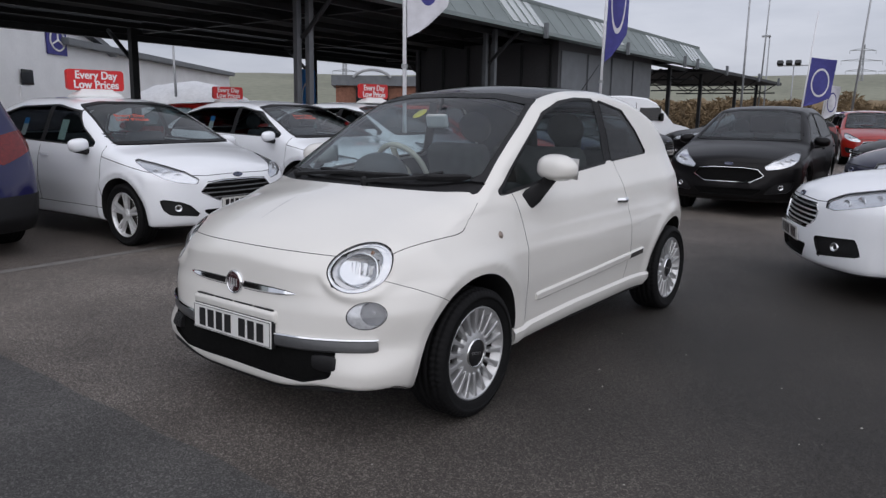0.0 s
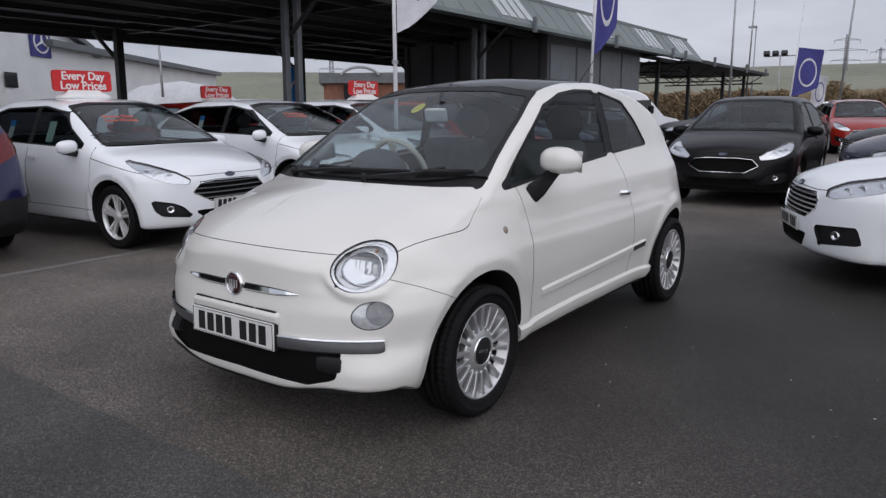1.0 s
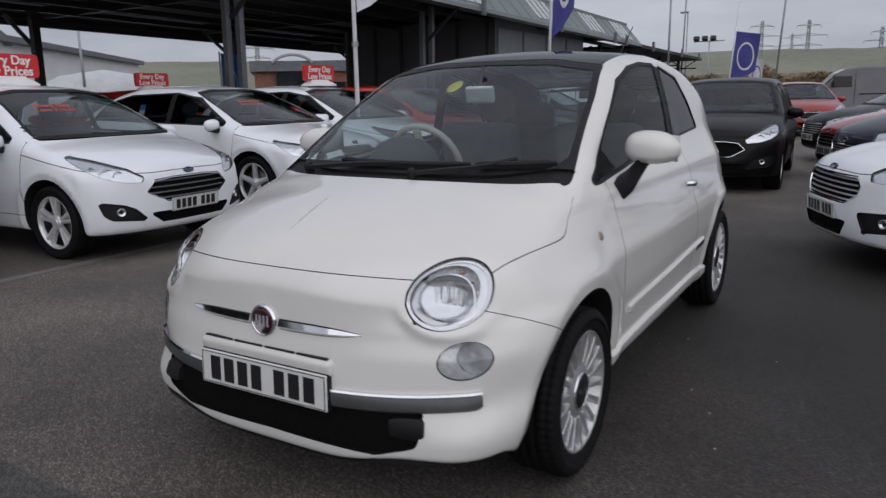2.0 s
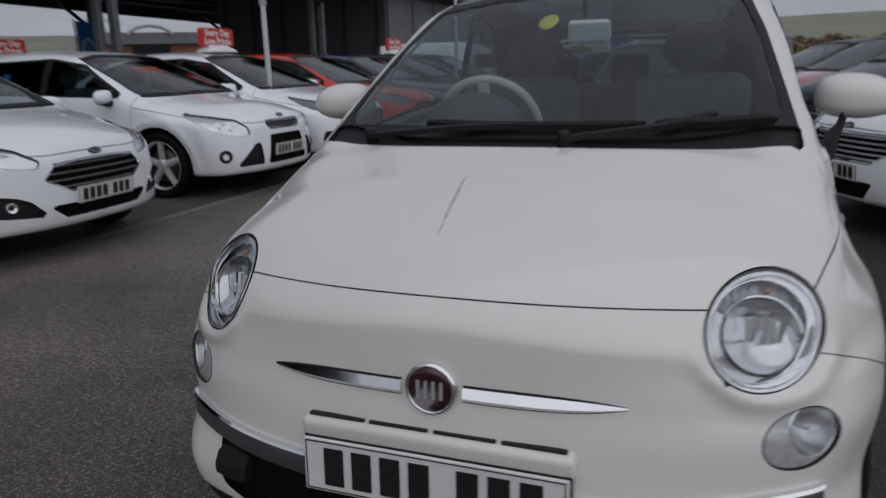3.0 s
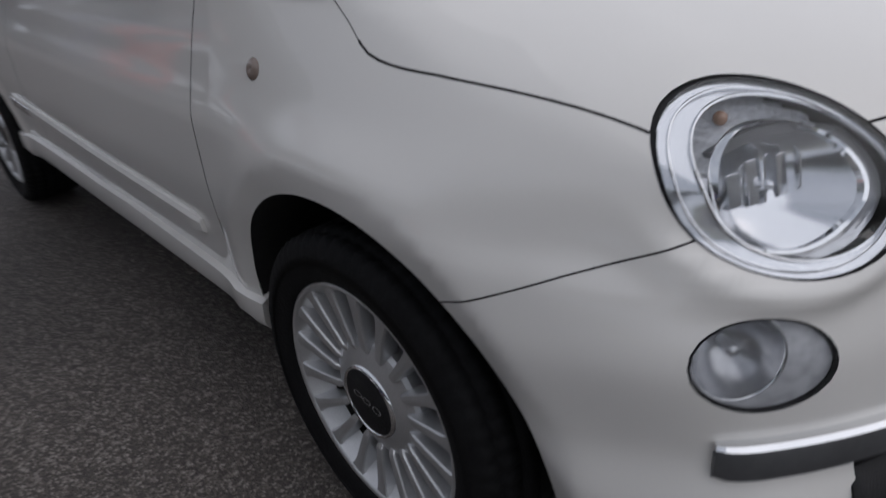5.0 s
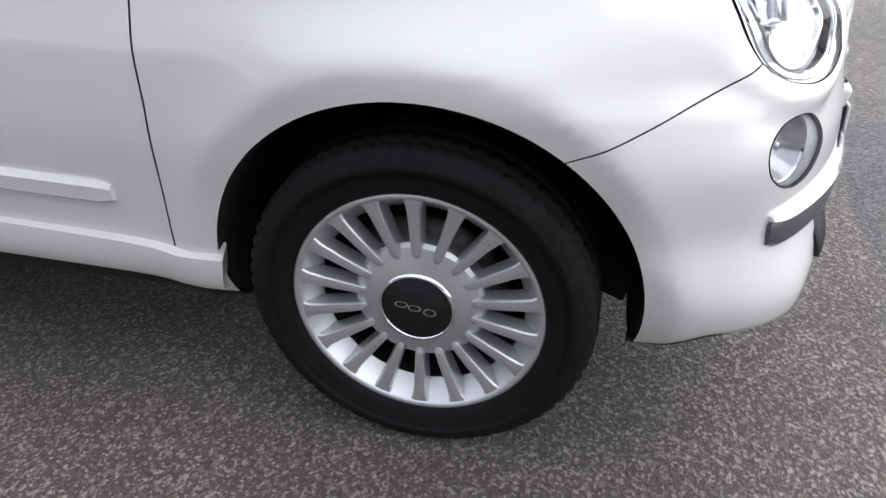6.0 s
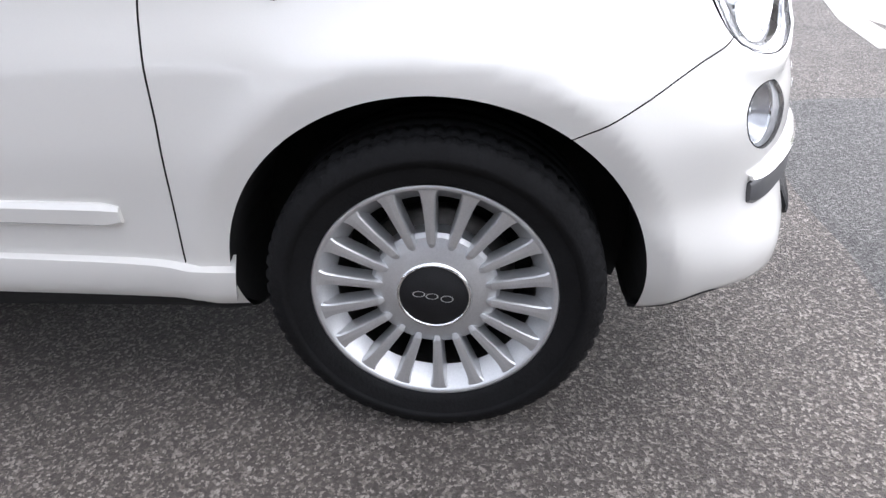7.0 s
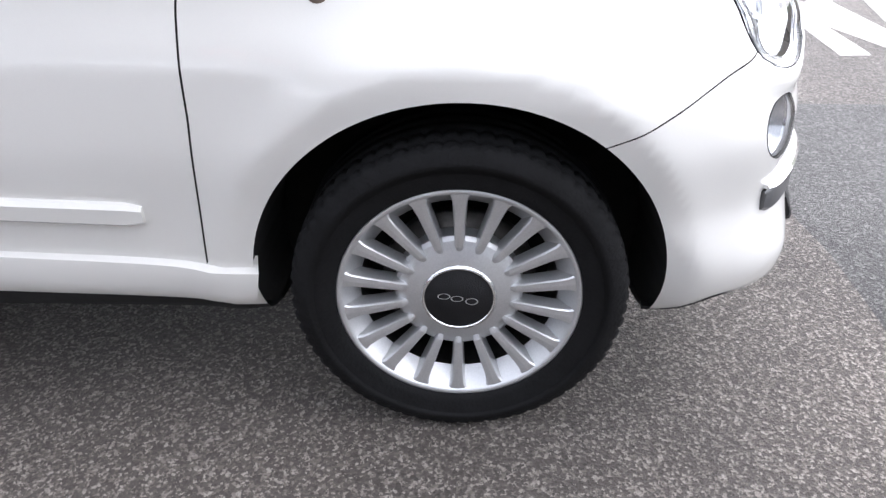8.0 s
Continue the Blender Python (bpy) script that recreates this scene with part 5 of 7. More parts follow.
def car_prototype(d, kind):
    """Cuts a design into panels; gives (name, mesh, label, is_painted, parent) rows."""
    L, hw, H, fo, belt = d["size"]
    h = Hull(d)
    h.grid(44, 110, 200)
    y0, y1, wb = -fo, L - fo, d["wheelbase"]
    side = lambda c: np.abs(c[:, 0]) > hw * 0.55
    front = lambda c: c[:, 1] < 0.25
    for ay in (0.0, wb):
        h.region("arch_hole", lambda P, a=ay: np.hypot(P[:, 1] - a, P[:, 2] - d["hub"]) - d["arch"], side)
    h.region("underbody", lambda P: P[:, 2] - 0.225, lambda c: h.normal(c)[:, 2] < -0.5)
    z = 0.0
    k = hw / 0.91
    if kind in ("fiesta", "fiesta_mesh"):
        grille = [(-0.46, 0.545), (-0.38, 0.625), (-0.2, 0.642), (0.2, 0.642), (0.38, 0.625), (0.46, 0.545), (0.30, 0.46), (-0.30, 0.46)]
        low = [(-0.42, 0.362), (0.42, 0.362), (0.34, 0.30), (-0.34, 0.30)]
        lampq = [(-0.225, 0.655), (-0.105, 0.724), (0.077, 0.783), (0.222, 0.808), (0.40, 0.838), (0.307, 0.79), (0.212, 0.741), (0.091, 0.674), (-0.064, 0.64), (-0.215, 0.628)]
        lampq = [(u + 0.06, q) for u, q in lampq]
        fog = [(0.495, 0.325), (0.56, 0.405), (0.64, 0.453), (0.815, 0.478), (0.80, 0.39), (0.755, 0.343)]
        bars = 4 if kind == "fiesta" else 0
    elif kind in ("focus", "focus_mesh"):
        grille = [(-0.44, 0.62), (-0.38, 0.668), (0.38, 0.668), (0.44, 0.62), (0.43, 0.555), (0.33, 0.492), (-0.33, 0.492), (-0.43, 0.555)]
        low = [(-0.36, 0.355), (0.36, 0.355), (0.30, 0.27), (-0.30, 0.27)]
        lampq = [(-0.217, 0.70), (-0.111, 0.757), (0.112, 0.805), (0.42, 0.86), (0.33, 0.79), (0.222, 0.73), (0.01, 0.675), (-0.131, 0.655), (-0.21, 0.665)]
        fog = [(0.46, 0.43), (0.80, 0.46), (0.82, 0.36), (0.52, 0.32)]
        bars = 5 if kind == "focus" else 0
    elif kind == "focus_old":
        grille = [(-0.30, 0.665), (-0.28, 0.70), (0.28, 0.70), (0.30, 0.665), (0.26, 0.63), (-0.26, 0.63)]
        low = [(-0.27, 0.56), (0.27, 0.56), (0.33, 0.30), (-0.33, 0.30)]
        lampq = [(-0.205, 0.60), (-0.195, 0.65), (-0.085, 0.728), (0.142, 0.768), (0.38, 0.80), (0.30, 0.74), (0.186, 0.668), (-0.009, 0.598), (-0.15, 0.585)]
        fog = [(0.42, 0.50), (0.46, 0.50), (0.66, 0.30), (0.40, 0.30)]
        bars = 3
    else:
        grille = [(-0.45, 0.70), (0.45, 0.70), (0.40, 0.62), (-0.40, 0.62)]
        low = [(-0.45, 0.5), (0.45, 0.5), (0.35, 0.33), (-0.35, 0.33)]
        lampq = [(-0.25, 0.74), (-0.1, 0.75), (0.2, 0.82), (0.45, 0.95), (0.2, 0.92), (-0.24, 0.83)]
        fog = [(0.5, 0.5), (0.78, 0.5), (0.75, 0.4), (0.55, 0.4)]
        bars = 3
    h.region("grille", lambda P: poly_sdf(P[:, 0], P[:, 2], [(x * k, q) for x, q in grille], 0.015), front)
    h.region("lower_grille", lambda P: poly_sdf(P[:, 0], P[:, 2], low, 0.015), front)
    h.region("fog_pocket", lambda P: poly_sdf(np.abs(P[:, 0]), P[:, 2], [(x * k, q) for x, q in fog], 0.02), front)
    if kind == "suv":
        h.region("cladding", lambda P: P[:, 2] - 0.53 + 0.03 * np.cos(3 * P[:, 1]), lambda c: c[:, 2] < 0.62)
    h.region("headlamp", lambda P: poly_sdf(*corner(P), [(u * k, q) for u, q in lampq], 0.015), lambda c: (c[:, 1] < 0.3) & (np.abs(c[:, 0]) > 0.3))
    h.region("headlamp_glass", lambda P: poly_sdf(*corner(P), [(u * k, q) for u, q in lampq], 0.015) + 0.0025, lambda c: (c[:, 1] < 0.3) & (np.abs(c[:, 0]) > 0.3), ("headlamp",))
    cy, cz = d["top"][4]
    ry = d["top"][7][0]
    scr = [(-hw * 0.80, cz + 0.02), (hw * 0.80, cz + 0.02), (hw * 0.66, H - 0.115), (hw * 0.4, H - 0.075), (-hw * 0.4, H - 0.075), (-hw * 0.66, H - 0.115)]
    h.region("windscreen_band", lambda P: poly_sdf(P[:, 0], P[:, 2], scr, 0.03), lambda c: (c[:, 1] < ry + 0.25) & (c[:, 1] > cy - 0.3))
    h.region("windscreen", lambda P: poly_sdf(P[:, 0], P[:, 2], scr, 0.03) + 0.025, lambda c: c[:, 1] < ry + 0.25, ("windscreen_band",))
    dg = [(cy + 0.28, belt + 0.035), (wb + 0.28, belt + 0.10), (wb + 0.10, H - 0.24), (wb - 0.35, H - 0.135), (ry + 0.2, H - 0.11), (ry - 0.2, H - 0.18), (cy + 0.55, belt + 0.17)]
    h.region("window_seal", lambda P: poly_sdf(P[:, 1], P[:, 2], dg, 0.02) - 0.01, side)
    bp = cy + 1.28
    h.region("front_window", lambda P: np.maximum(poly_sdf(P[:, 1], P[:, 2], dg, 0.02) + 0.008, P[:, 1] - bp + 0.045), side, ("window_seal",))
    h.region("rear_window", lambda P: np.maximum(poly_sdf(P[:, 1], P[:, 2], dg, 0.02) + 0.008, -P[:, 1] + bp + 0.045), side, ("window_seal",))
    h.region("back_window", lambda P: poly_sdf(P[:, 0], P[:, 2], [(-hw * 0.64, belt + 0.13), (hw * 0.64, belt + 0.13), (hw * 0.56, H - 0.16), (-hw * 0.56, H - 0.16)], 0.04), lambda c: c[:, 1] > wb)
    h.region("tail_lamp", lambda P: poly_sdf((np.abs(P[:, 0]) - P[:, 1] + y1) / math.sqrt(2), P[:, 2], [(hw * 0.47, belt - 0.22), (0.8, belt - 0.10), (0.98, belt + 0.05), (0.75, belt + 0.06), (hw * 0.47, belt - 0.02)], 0.03),
             lambda c: (c[:, 1] > wb + 0.2) & (np.abs(c[:, 0]) > 0.4))
    h.region("cowl", lambda P: -(P[:, 1] - cy - 0.22 * P[:, 0] ** 2 + 0.03), lambda c: (c[:, 1] < cy + 0.3) & (c[:, 2] > cz - 0.06) & (np.abs(c[:, 0]) < hw * 0.8))
    bonnet = lambda P: np.maximum(d["top"][0][1] + 0.0 - 0.06 * P[:, 0] ** 2, d["top"][0][1] + 0.02 + 0.17 * (P[:, 1] - y0 - 0.25)) - P[:, 2]
    h.seam(bonnet, 0.007, lambda c: (c[:, 1] < cy + 0.1) & (c[:, 2] > 0.6))
    D1 = [(cy + 0.13, 0.36), (cy + 0.10, belt), (ry - 0.2, H - 0.05), (bp, H - 0.05), (bp, belt), (bp + 0.02, 0.36)]
    D2 = [(bp + 0.02, 0.36), (bp, belt), (bp, H - 0.05), (wb + 0.1, H - 0.1), (wb + 0.12, belt), (wb - 0.25, 0.62), (wb - 0.36, 0.36)]
    for D in (D1, D2):
        h.seam(lambda P, q=D: poly_sdf(P[:, 1], P[:, 2], q, 0.02), 0.006, lambda c: side(c) & (c[:, 2] < belt + 0.02))
    h.region("bonnet", bonnet, lambda c: (c[:, 1] < cy + 0.1) & (c[:, 2] > 0.6))
    h.region("front_door", lambda P: poly_sdf(P[:, 1], P[:, 2], D1, 0.02), lambda c: side(c) & (c[:, 2] < belt + 0.02))
    h.region("rear_door", lambda P: poly_sdf(P[:, 1], P[:, 2], D2, 0.02), lambda c: side(c) & (c[:, 2] < belt + 0.02))
    rows = []

    def add(name, me, lab="", painted=False, under=None):
        if me is not None:
            rows.append((name, me, lab, painted, under))
        return len(rows) - 1

    add("body_shell", h.take("body", M_WHITE), "", True)
    add("bonnet", h.take("bonnet", M_WHITE), "", True)
    if kind == "suv":
        add("lower_cladding", h.take("cladding", M_PLASTIC, 0.006), "black plastic lower cladding")
    for sd in (-1, 1):
        fd = add("front_door", h.take("front_door", M_WHITE, side=sd), "", True)
        add("side_window", h.take("front_window", M_GLASS, -0.004, side=sd), "tinted side window", False, fd)
        rd = add("rear_door", h.take("rear_door", M_WHITE, side=sd), "", True)
        add("side_window", h.take("rear_window", M_GLASS, -0.004, side=sd), "tinted side window", False, rd)
        add("window_seal", h.take("window_seal", M_PLASTIC, -0.003, side=sd), "black window surround")
        hl = add("headlamp", h.take("headlamp", M_GREYPL, -0.003, side=sd), "swept-back headlamp in a thin black surround")
        add("lens", h.take("headlamp_glass", M_LENS, 0.003, side=sd), "clear lens", False, hl)
        add("reflector", h.take("headlamp_glass", M_GREYPL if kind == "focus_mesh" else M_BEZEL, shift=lambda P, N: P - N * 0.014, side=sd, wall=False), "grey silver reflector", False, hl)
        uc = [(q[0], q[1]) for q in lampq]
        cu, cq = np.mean([q[0] for q in uc]), np.mean([q[1] for q in uc])
        for du, dq, rb in ((-0.10, -0.028, 0.042), (0.0, 0.0, 0.046), (0.10, 0.028, 0.034)):
            want = (cu + du) * k * math.sqrt(2)
            xs_ = np.linspace(0.35, hw * 0.98, 80)
            fp_ = h.on_front(xs_, np.full(80, cq + dq))
            fb = fp_[int(np.argmin(np.abs(fp_[:, 0] + fp_[:, 1] - want)))]
            nn = h.normal(fb[None])[0]
            aim = Vector((0.25 * sd, -1.0, 0.12)).normalized()
            tm = Matrix.Translation(Vector((fb[0] * sd, fb[1], fb[2])) - Vector((nn[0] * sd, nn[1], nn[2])) * 0.012) @ aim.to_track_quat("Z", "Y").to_matrix().to_4x4()
            V, F = lathe([(0.0, -0.03), (rb * 0.5, -0.024), (rb * 0.9, -0.004), (rb, 0.0), (rb * 1.06, -0.006)], 18, "z")
            add("lamp_bowl", meshed("lamp_bowl", [tm @ Vector((v[0], v[1] * 0.72, v[2])) for v in V], F, M_REFL), "round silver lamp bowl", False, hl)
        fp = add("fog_lamp_pocket", h.take("fog_pocket", M_PLASTIC, -0.025, side=sd), "black fog lamp pocket")
        fx = np.mean([p[0] for p in fog]) * k
        fz = np.mean([p[1] for p in fog])
        if kind == "focus_old":
            fx, fz = 0.765 * k, 0.4
        q = h.on_front([fx * sd], [fz])
        if kind == "focus_old":
            q = q + 0.02 * h.normal(q)
        tm = Matrix.Translation(q[0]) @ Vector(h.normal(q)[0]).to_track_quat("Z", "Y").to_matrix().to_4x4()
        V, F = lathe([(0.0, -0.03), (0.02, -0.024), (0.028, -0.012), (0.033, -0.012), (0.035, -0.035)], 18, "z")
        add("fog_lamp", meshed("fog_lamp", [tm @ Vector(v) for v in V], F, M_REFL), "round fog lamp", False, fp)
        if kind == "focus_old":
            V, F = lathe([(0.034, -0.014), (0.042, -0.008), (0.058, -0.012), (0.064, -0.03)], 20, "z")
            add("fog_lamp_bezel", meshed("fog_lamp_bezel", [tm @ Vector(v) for v in V], F, M_PLASTIC), "black round bezel", False, fp)
        add("tail_lamp", h.take("tail_lamp", M_REDLENS, 0.004, side=sd), "red tail lamp")
        # door handles and mirror
        for hy, under in ((bp - 0.2, fd), (wb - 0.02, rd)):
            ys = np.linspace(hy, hy + 0.17, 8)
            p = h.on_side(ys, np.full(8, belt - 0.09), sd)
            p[:, 0] += sd * 0.022 * np.sin(np.linspace(0.1, 3.04, 8))
            add("door_handle", sweep(p, np.tile((float(sd), 0, 0), (8, 1)), [(-0.014, -0.006), (-0.014, 0.005), (0.014, 0.005), (0.014, -0.006)], M_WHITE, "door_handle"), "", True, under)
        bm = bmesh.new()
        bmesh.ops.create_uvsphere(bm, u_segments=18, v_segments=12, radius=1.0)
        for v in bm.verts:
            v.co.y = v.co.y if v.co.y < 0 else v.co.y * 0.45
            v.co.x = math.copysign(abs(v.co.x) ** 0.7, v.co.x)
            v.co.z = math.copysign(abs(v.co.z) ** 0.75, v.co.z)
        bmesh.ops.transform(bm, matrix=pose((hw + 0.05) * sd, cy + 0.37, belt + 0.03, 0, 6 * sd, -8 * sd) @ Matrix.Diagonal((0.108, 0.08, 0.065, 1)), verts=bm.verts)
        me = bpy.data.meshes.new("door_mirror")
        bm.to_mesh(me)
        bm.free()
        me.polygons.foreach_set("use_smooth", [True] * len(me.polygons))
        me.materials.append(M_WHITE)
        mi = add("door_mirror", me, "", True)
        bm = solid(bmesh.new(), 0.19, 0.085, 0.06, pose((hw + 0.0) * sd, cy + 0.37, belt - 0.03, 0, -12 * sd, 0), 0.02)
        me = bpy.data.meshes.new("mirror_foot")
        bm.to_mesh(me)
        bm.free()
        me.materials.append(M_PLASTIC)
        add("mirror_foot", me, "black mirror foot", False, mi)
        for ay in (0.0, wb):
            V = []
            for i in range(25):
                a = math.pi * (-0.12 + 1.24 * i / 24)
                e = h.on_side([ay + (d["arch"] + 0.004) * math.cos(a)], [d["hub"] + (d["arch"] + 0.004) * math.sin(a)], sd)[0]
                V += [(e[0] - 0.005 * sd, e[1], e[2]), (0.55 * sd, e[1], e[2])]
            F = [(2 * i, 2 * i + 1, 2 * i + 3, 2 * i + 2) for i in range(24)]
            V.append((0.55 * sd, ay, d["hub"]))
            F += [(2 * i + 1, 2 * i + 3, 50) for i in range(24)]
            add("arch_liner", meshed("arch_liner", V, F, M_WELL), "black arch liner")
    add("shut_line", h.take("seam", M_GAP, -0.005), "dark panel gap")
    add("underbody", h.take("underbody", M_WELL), "black underbody")
    gr = add("grille", h.take("grille", M_GRILLE, -0.03), "black grille")
    lo = add("lower_grille", h.take("lower_grille", M_GRILLE, -0.03), "black lower grille")
    add("windscreen", h.take("windscreen", M_SCREEN, -0.003), "windscreen")
    add("windscreen_band", h.take("windscreen_band", M_PLASTIC, -0.001), "black windscreen border")
    add("back_window", h.take("back_window", M_TINT, -0.003), "dark rear window")
    add("cowl", h.take("cowl", M_PLASTIC, -0.01), "black cowl")
    for nm in ("body", "front_door", "rear_door"):
        for sd in (-1, 1):
            add("cabin_lining", h.take(nm, M_LINING, -0.035, wall=False, side=sd), "dark lining")
    # grille bars and surround
    zz = [p[1] for p in grille]
    half = max(abs(p[0]) for p in grille) * k
    for i in range(bars):
        zb = min(zz) + (max(zz) - min(zz)) * (i + 0.5) / bars
        wdt = half * (0.95 - 0.28 * abs((zb - (min(zz) + max(zz)) / 2) / (max(zz) - min(zz))))
        xs = np.linspace(-wdt, wdt, 18)
        p = h.on_front(xs, np.full(18, zb))
        add("grille_bar", sweep(p - np.array((0, -0.012, 0)), h.normal(p), [(-0.006, -0.006), (-0.004, 0.004), (0.004, 0.004), (0.006, -0.006)], M_SATIN if kind == "focus" else M_GREYPL, "grille_bar"), "grille bar", False, gr)
    # rim of the grille
    pts = [(x * k, q) for x, q in grille]
    loop = []
    for a, b in zip(pts, pts[1:] + pts[:1]):
        for t in np.linspace(0, 1, 8)[:-1]:
            loop.append((a[0] + (b[0] - a[0]) * t, a[1] + (b[1] - a[1]) * t))
    p = h.on_front([q[0] for q in loop], [q[1] for q in loop])
    add("grille_surround", sweep(p, h.normal(p), [(-0.005, -0.006), (-0.003, 0.005), (0.003, 0.005), (0.005, -0.006)], M_PLASTIC if kind == "focus_mesh" else M_CHROME, "grille_surround", closed=True), "grille surround", False, gr)
    q = h.on_front([0.0], [max(zz) + 0.045])
    tm = Matrix.Translation(q[0]) @ Vector(h.normal(q)[0]).to_track_quat("Z", "Y").to_matrix().to_4x4()
    V, F = lathe([(0.0, 0.009), (0.8, 0.008), (0.86, 0.011), (1.0, 0.008), (1.05, 0.0)], 28, "z")
    add("badge", meshed("badge", [tm @ Vector((v[0] * 0.056, v[1] * 0.024, v[2])) for v in V], F, M_BADGEB), "small blue oval badge")
    front_y = h.on_front([0.0], [0.42])[0][1]
    rear_y = h.on_rear([0.0], [0.55])[0][1]
    return rows, front_y, rear_y, h


PROTO = {}
RIMS = {"fiesta": (0.215, 5, "twin", M_ALLOYB), "fiesta_mesh": (0.215, 5, "twin", M_ALLOYD), "focus": (0.228, 5, "twin", M_ALLOY), "focus_mesh": (0.228, 5, "twin", M_ALLOYD), "focus_old": (0.232, 5, "five", M_ALLOYB), "suv": (0.235, 5, "five", M_ALLOY)}


def parked_car(kind, x, y, facing, colour, label, plates=True):
    """A parked car with its nose at (x, y), facing that many degrees from -y, turning to +x."""
    d = {"fiesta": FIESTA, "fiesta_mesh": FIESTA, "focus": FOCUS, "focus_mesh": FOCUS, "focus_old": FOCUS, "suv": SUV}[kind]
    if kind not in PROTO:
        PROTO[kind] = car_prototype(d, kind)
    rows, front_y, rear_y, h = PROTO[kind]
    m = pose(x, y, 0, 0, 0, facing) @ pose(0, d["size"][3], 0)
    car = thing("hatchback_car" if kind != "suv" else "suv_car", m, label, "car", "cars parked on the sales yard")
    made = []
    for name, me, lab, painted, under in rows:
        ob = put(name, me, car if under is None else made[under], lab)
        if painted:
            ob.material_slots[0].link = "OBJECT"
            ob.material_slots[0].material = colour
        made.append(ob)
    r, n, style, al = RIMS[kind]
    for ay in (0.0, d["wheelbase"]):
        for sd in (-1, 1):
            wheel_parts(car, d["hub"], r, 0.2, n, style, al, pose((d["size"][1] - 0.045) * sd, ay, d["hub"], 25 * ay, 0, 0 if sd > 0 else 180))
    if plates:
        plate(car, 0.52, 0.111, pose(0, front_y - 0.012, 0.42, 6), M_PLATEW)
    plate(car, 0.52, 0.111, pose(0, rear_y + 0.012, 0.6, 0, 0, 180), M_PLATEY)
    for sd in (-1, 1):
        seat(car, 0.38 * sd, d["top"][4][0] + 0.95, M_FABRIC, M_FABRIC, 1.05)
    part("dashboard", solid(bmesh.new(), 1.3, 0.4, 0.2, pose(0, d["top"][4][0] + 0.32, d["top"][4][1] - 0.13), 0.06), M_LINING, car, "dark dashboard", True)
    return car


WEST, EAST, SLANT = 90, -90, -66      # facing +x, facing -x, the slanted row
car_a = parked_car("fiesta", -3.48, 2.02, WEST + 3, M_WHITE, "white five-door hatchback with a red price sign on its roof")
car_b = parked_car("focus_old", -3.66, 4.64, WEST, M_WHITE, "white five-door hatchback with five-spoke alloys and big lower grille")
car_c = parked_car("focus_mesh", -3.63, 6.57, WEST, M_WHITE, "white sporty hatchback with a dark mesh grille and roof sign")
parked_car("focus_mesh", -3.63, 8.56, WEST, M_ORED, "bright orange-red five-door hatchback in the row")
parked_car("focus_mesh", -3.63, 10.4, WEST, M_BLUE, "deep blue five-door hatchback in the row")
parked_car("focus_mesh", -3.63, 12.3, WEST, M_BLACK, "black five-door hatchback in the row")
parked_car("fiesta", -3.63, 14.2, WEST, M_BLACK, "black small hatchback in the row")
parked_car("fiesta_mesh", -0.30, 7.25, 3, M_BLACK, "black five-door hatchback standing in the aisle", False)
parked_car("focus", 1.22, 3.8, SLANT, M_WHITE, "white five-door hatchback with a chrome-barred grille")
parked_car("suv", 1.2, 6.4, SLANT, M_NAVY, "dark navy tall car in the opposite row")
parked_car("fiesta", 0.88, 9.2, SLANT, M_RED, "dark red hatchback in the opposite row")
parked_car("focus", 0.4, 12.4, SLANT, M_BLACK, "black hatchback in the opposite row")
parked_car("suv", -8.85, -0.3, EAST, M_BLUE, "dark blue tall car backed towards the aisle")
parked_car("focus", -4.7, 16.7, -55, M_BLACK, "black hatchback parked askew beyond the row")
parked_car("fiesta", 0.0, 19.4, 17, M_RED, "small red hatchback far down the yard")
parked_car("focus", -12.75, 6.2, EAST, M_RED, "dark red hatchback behind the white row")
parked_car("fiesta", -13.0, 8.7, EAST, M_WHITE, "white hatchback in the row behind")
parked_car("focus", -13.0, 10.6, EAST, M_SILVER, "silver hatchback in the row behind")
parked_car("fiesta", -5.6, 34.0, -80, M_WHITE, "white small hatchback far off beside the showroom")
parked_car("focus", 0.7, 15.9, SLANT, M_NAVY, "navy hatchback in the opposite row")


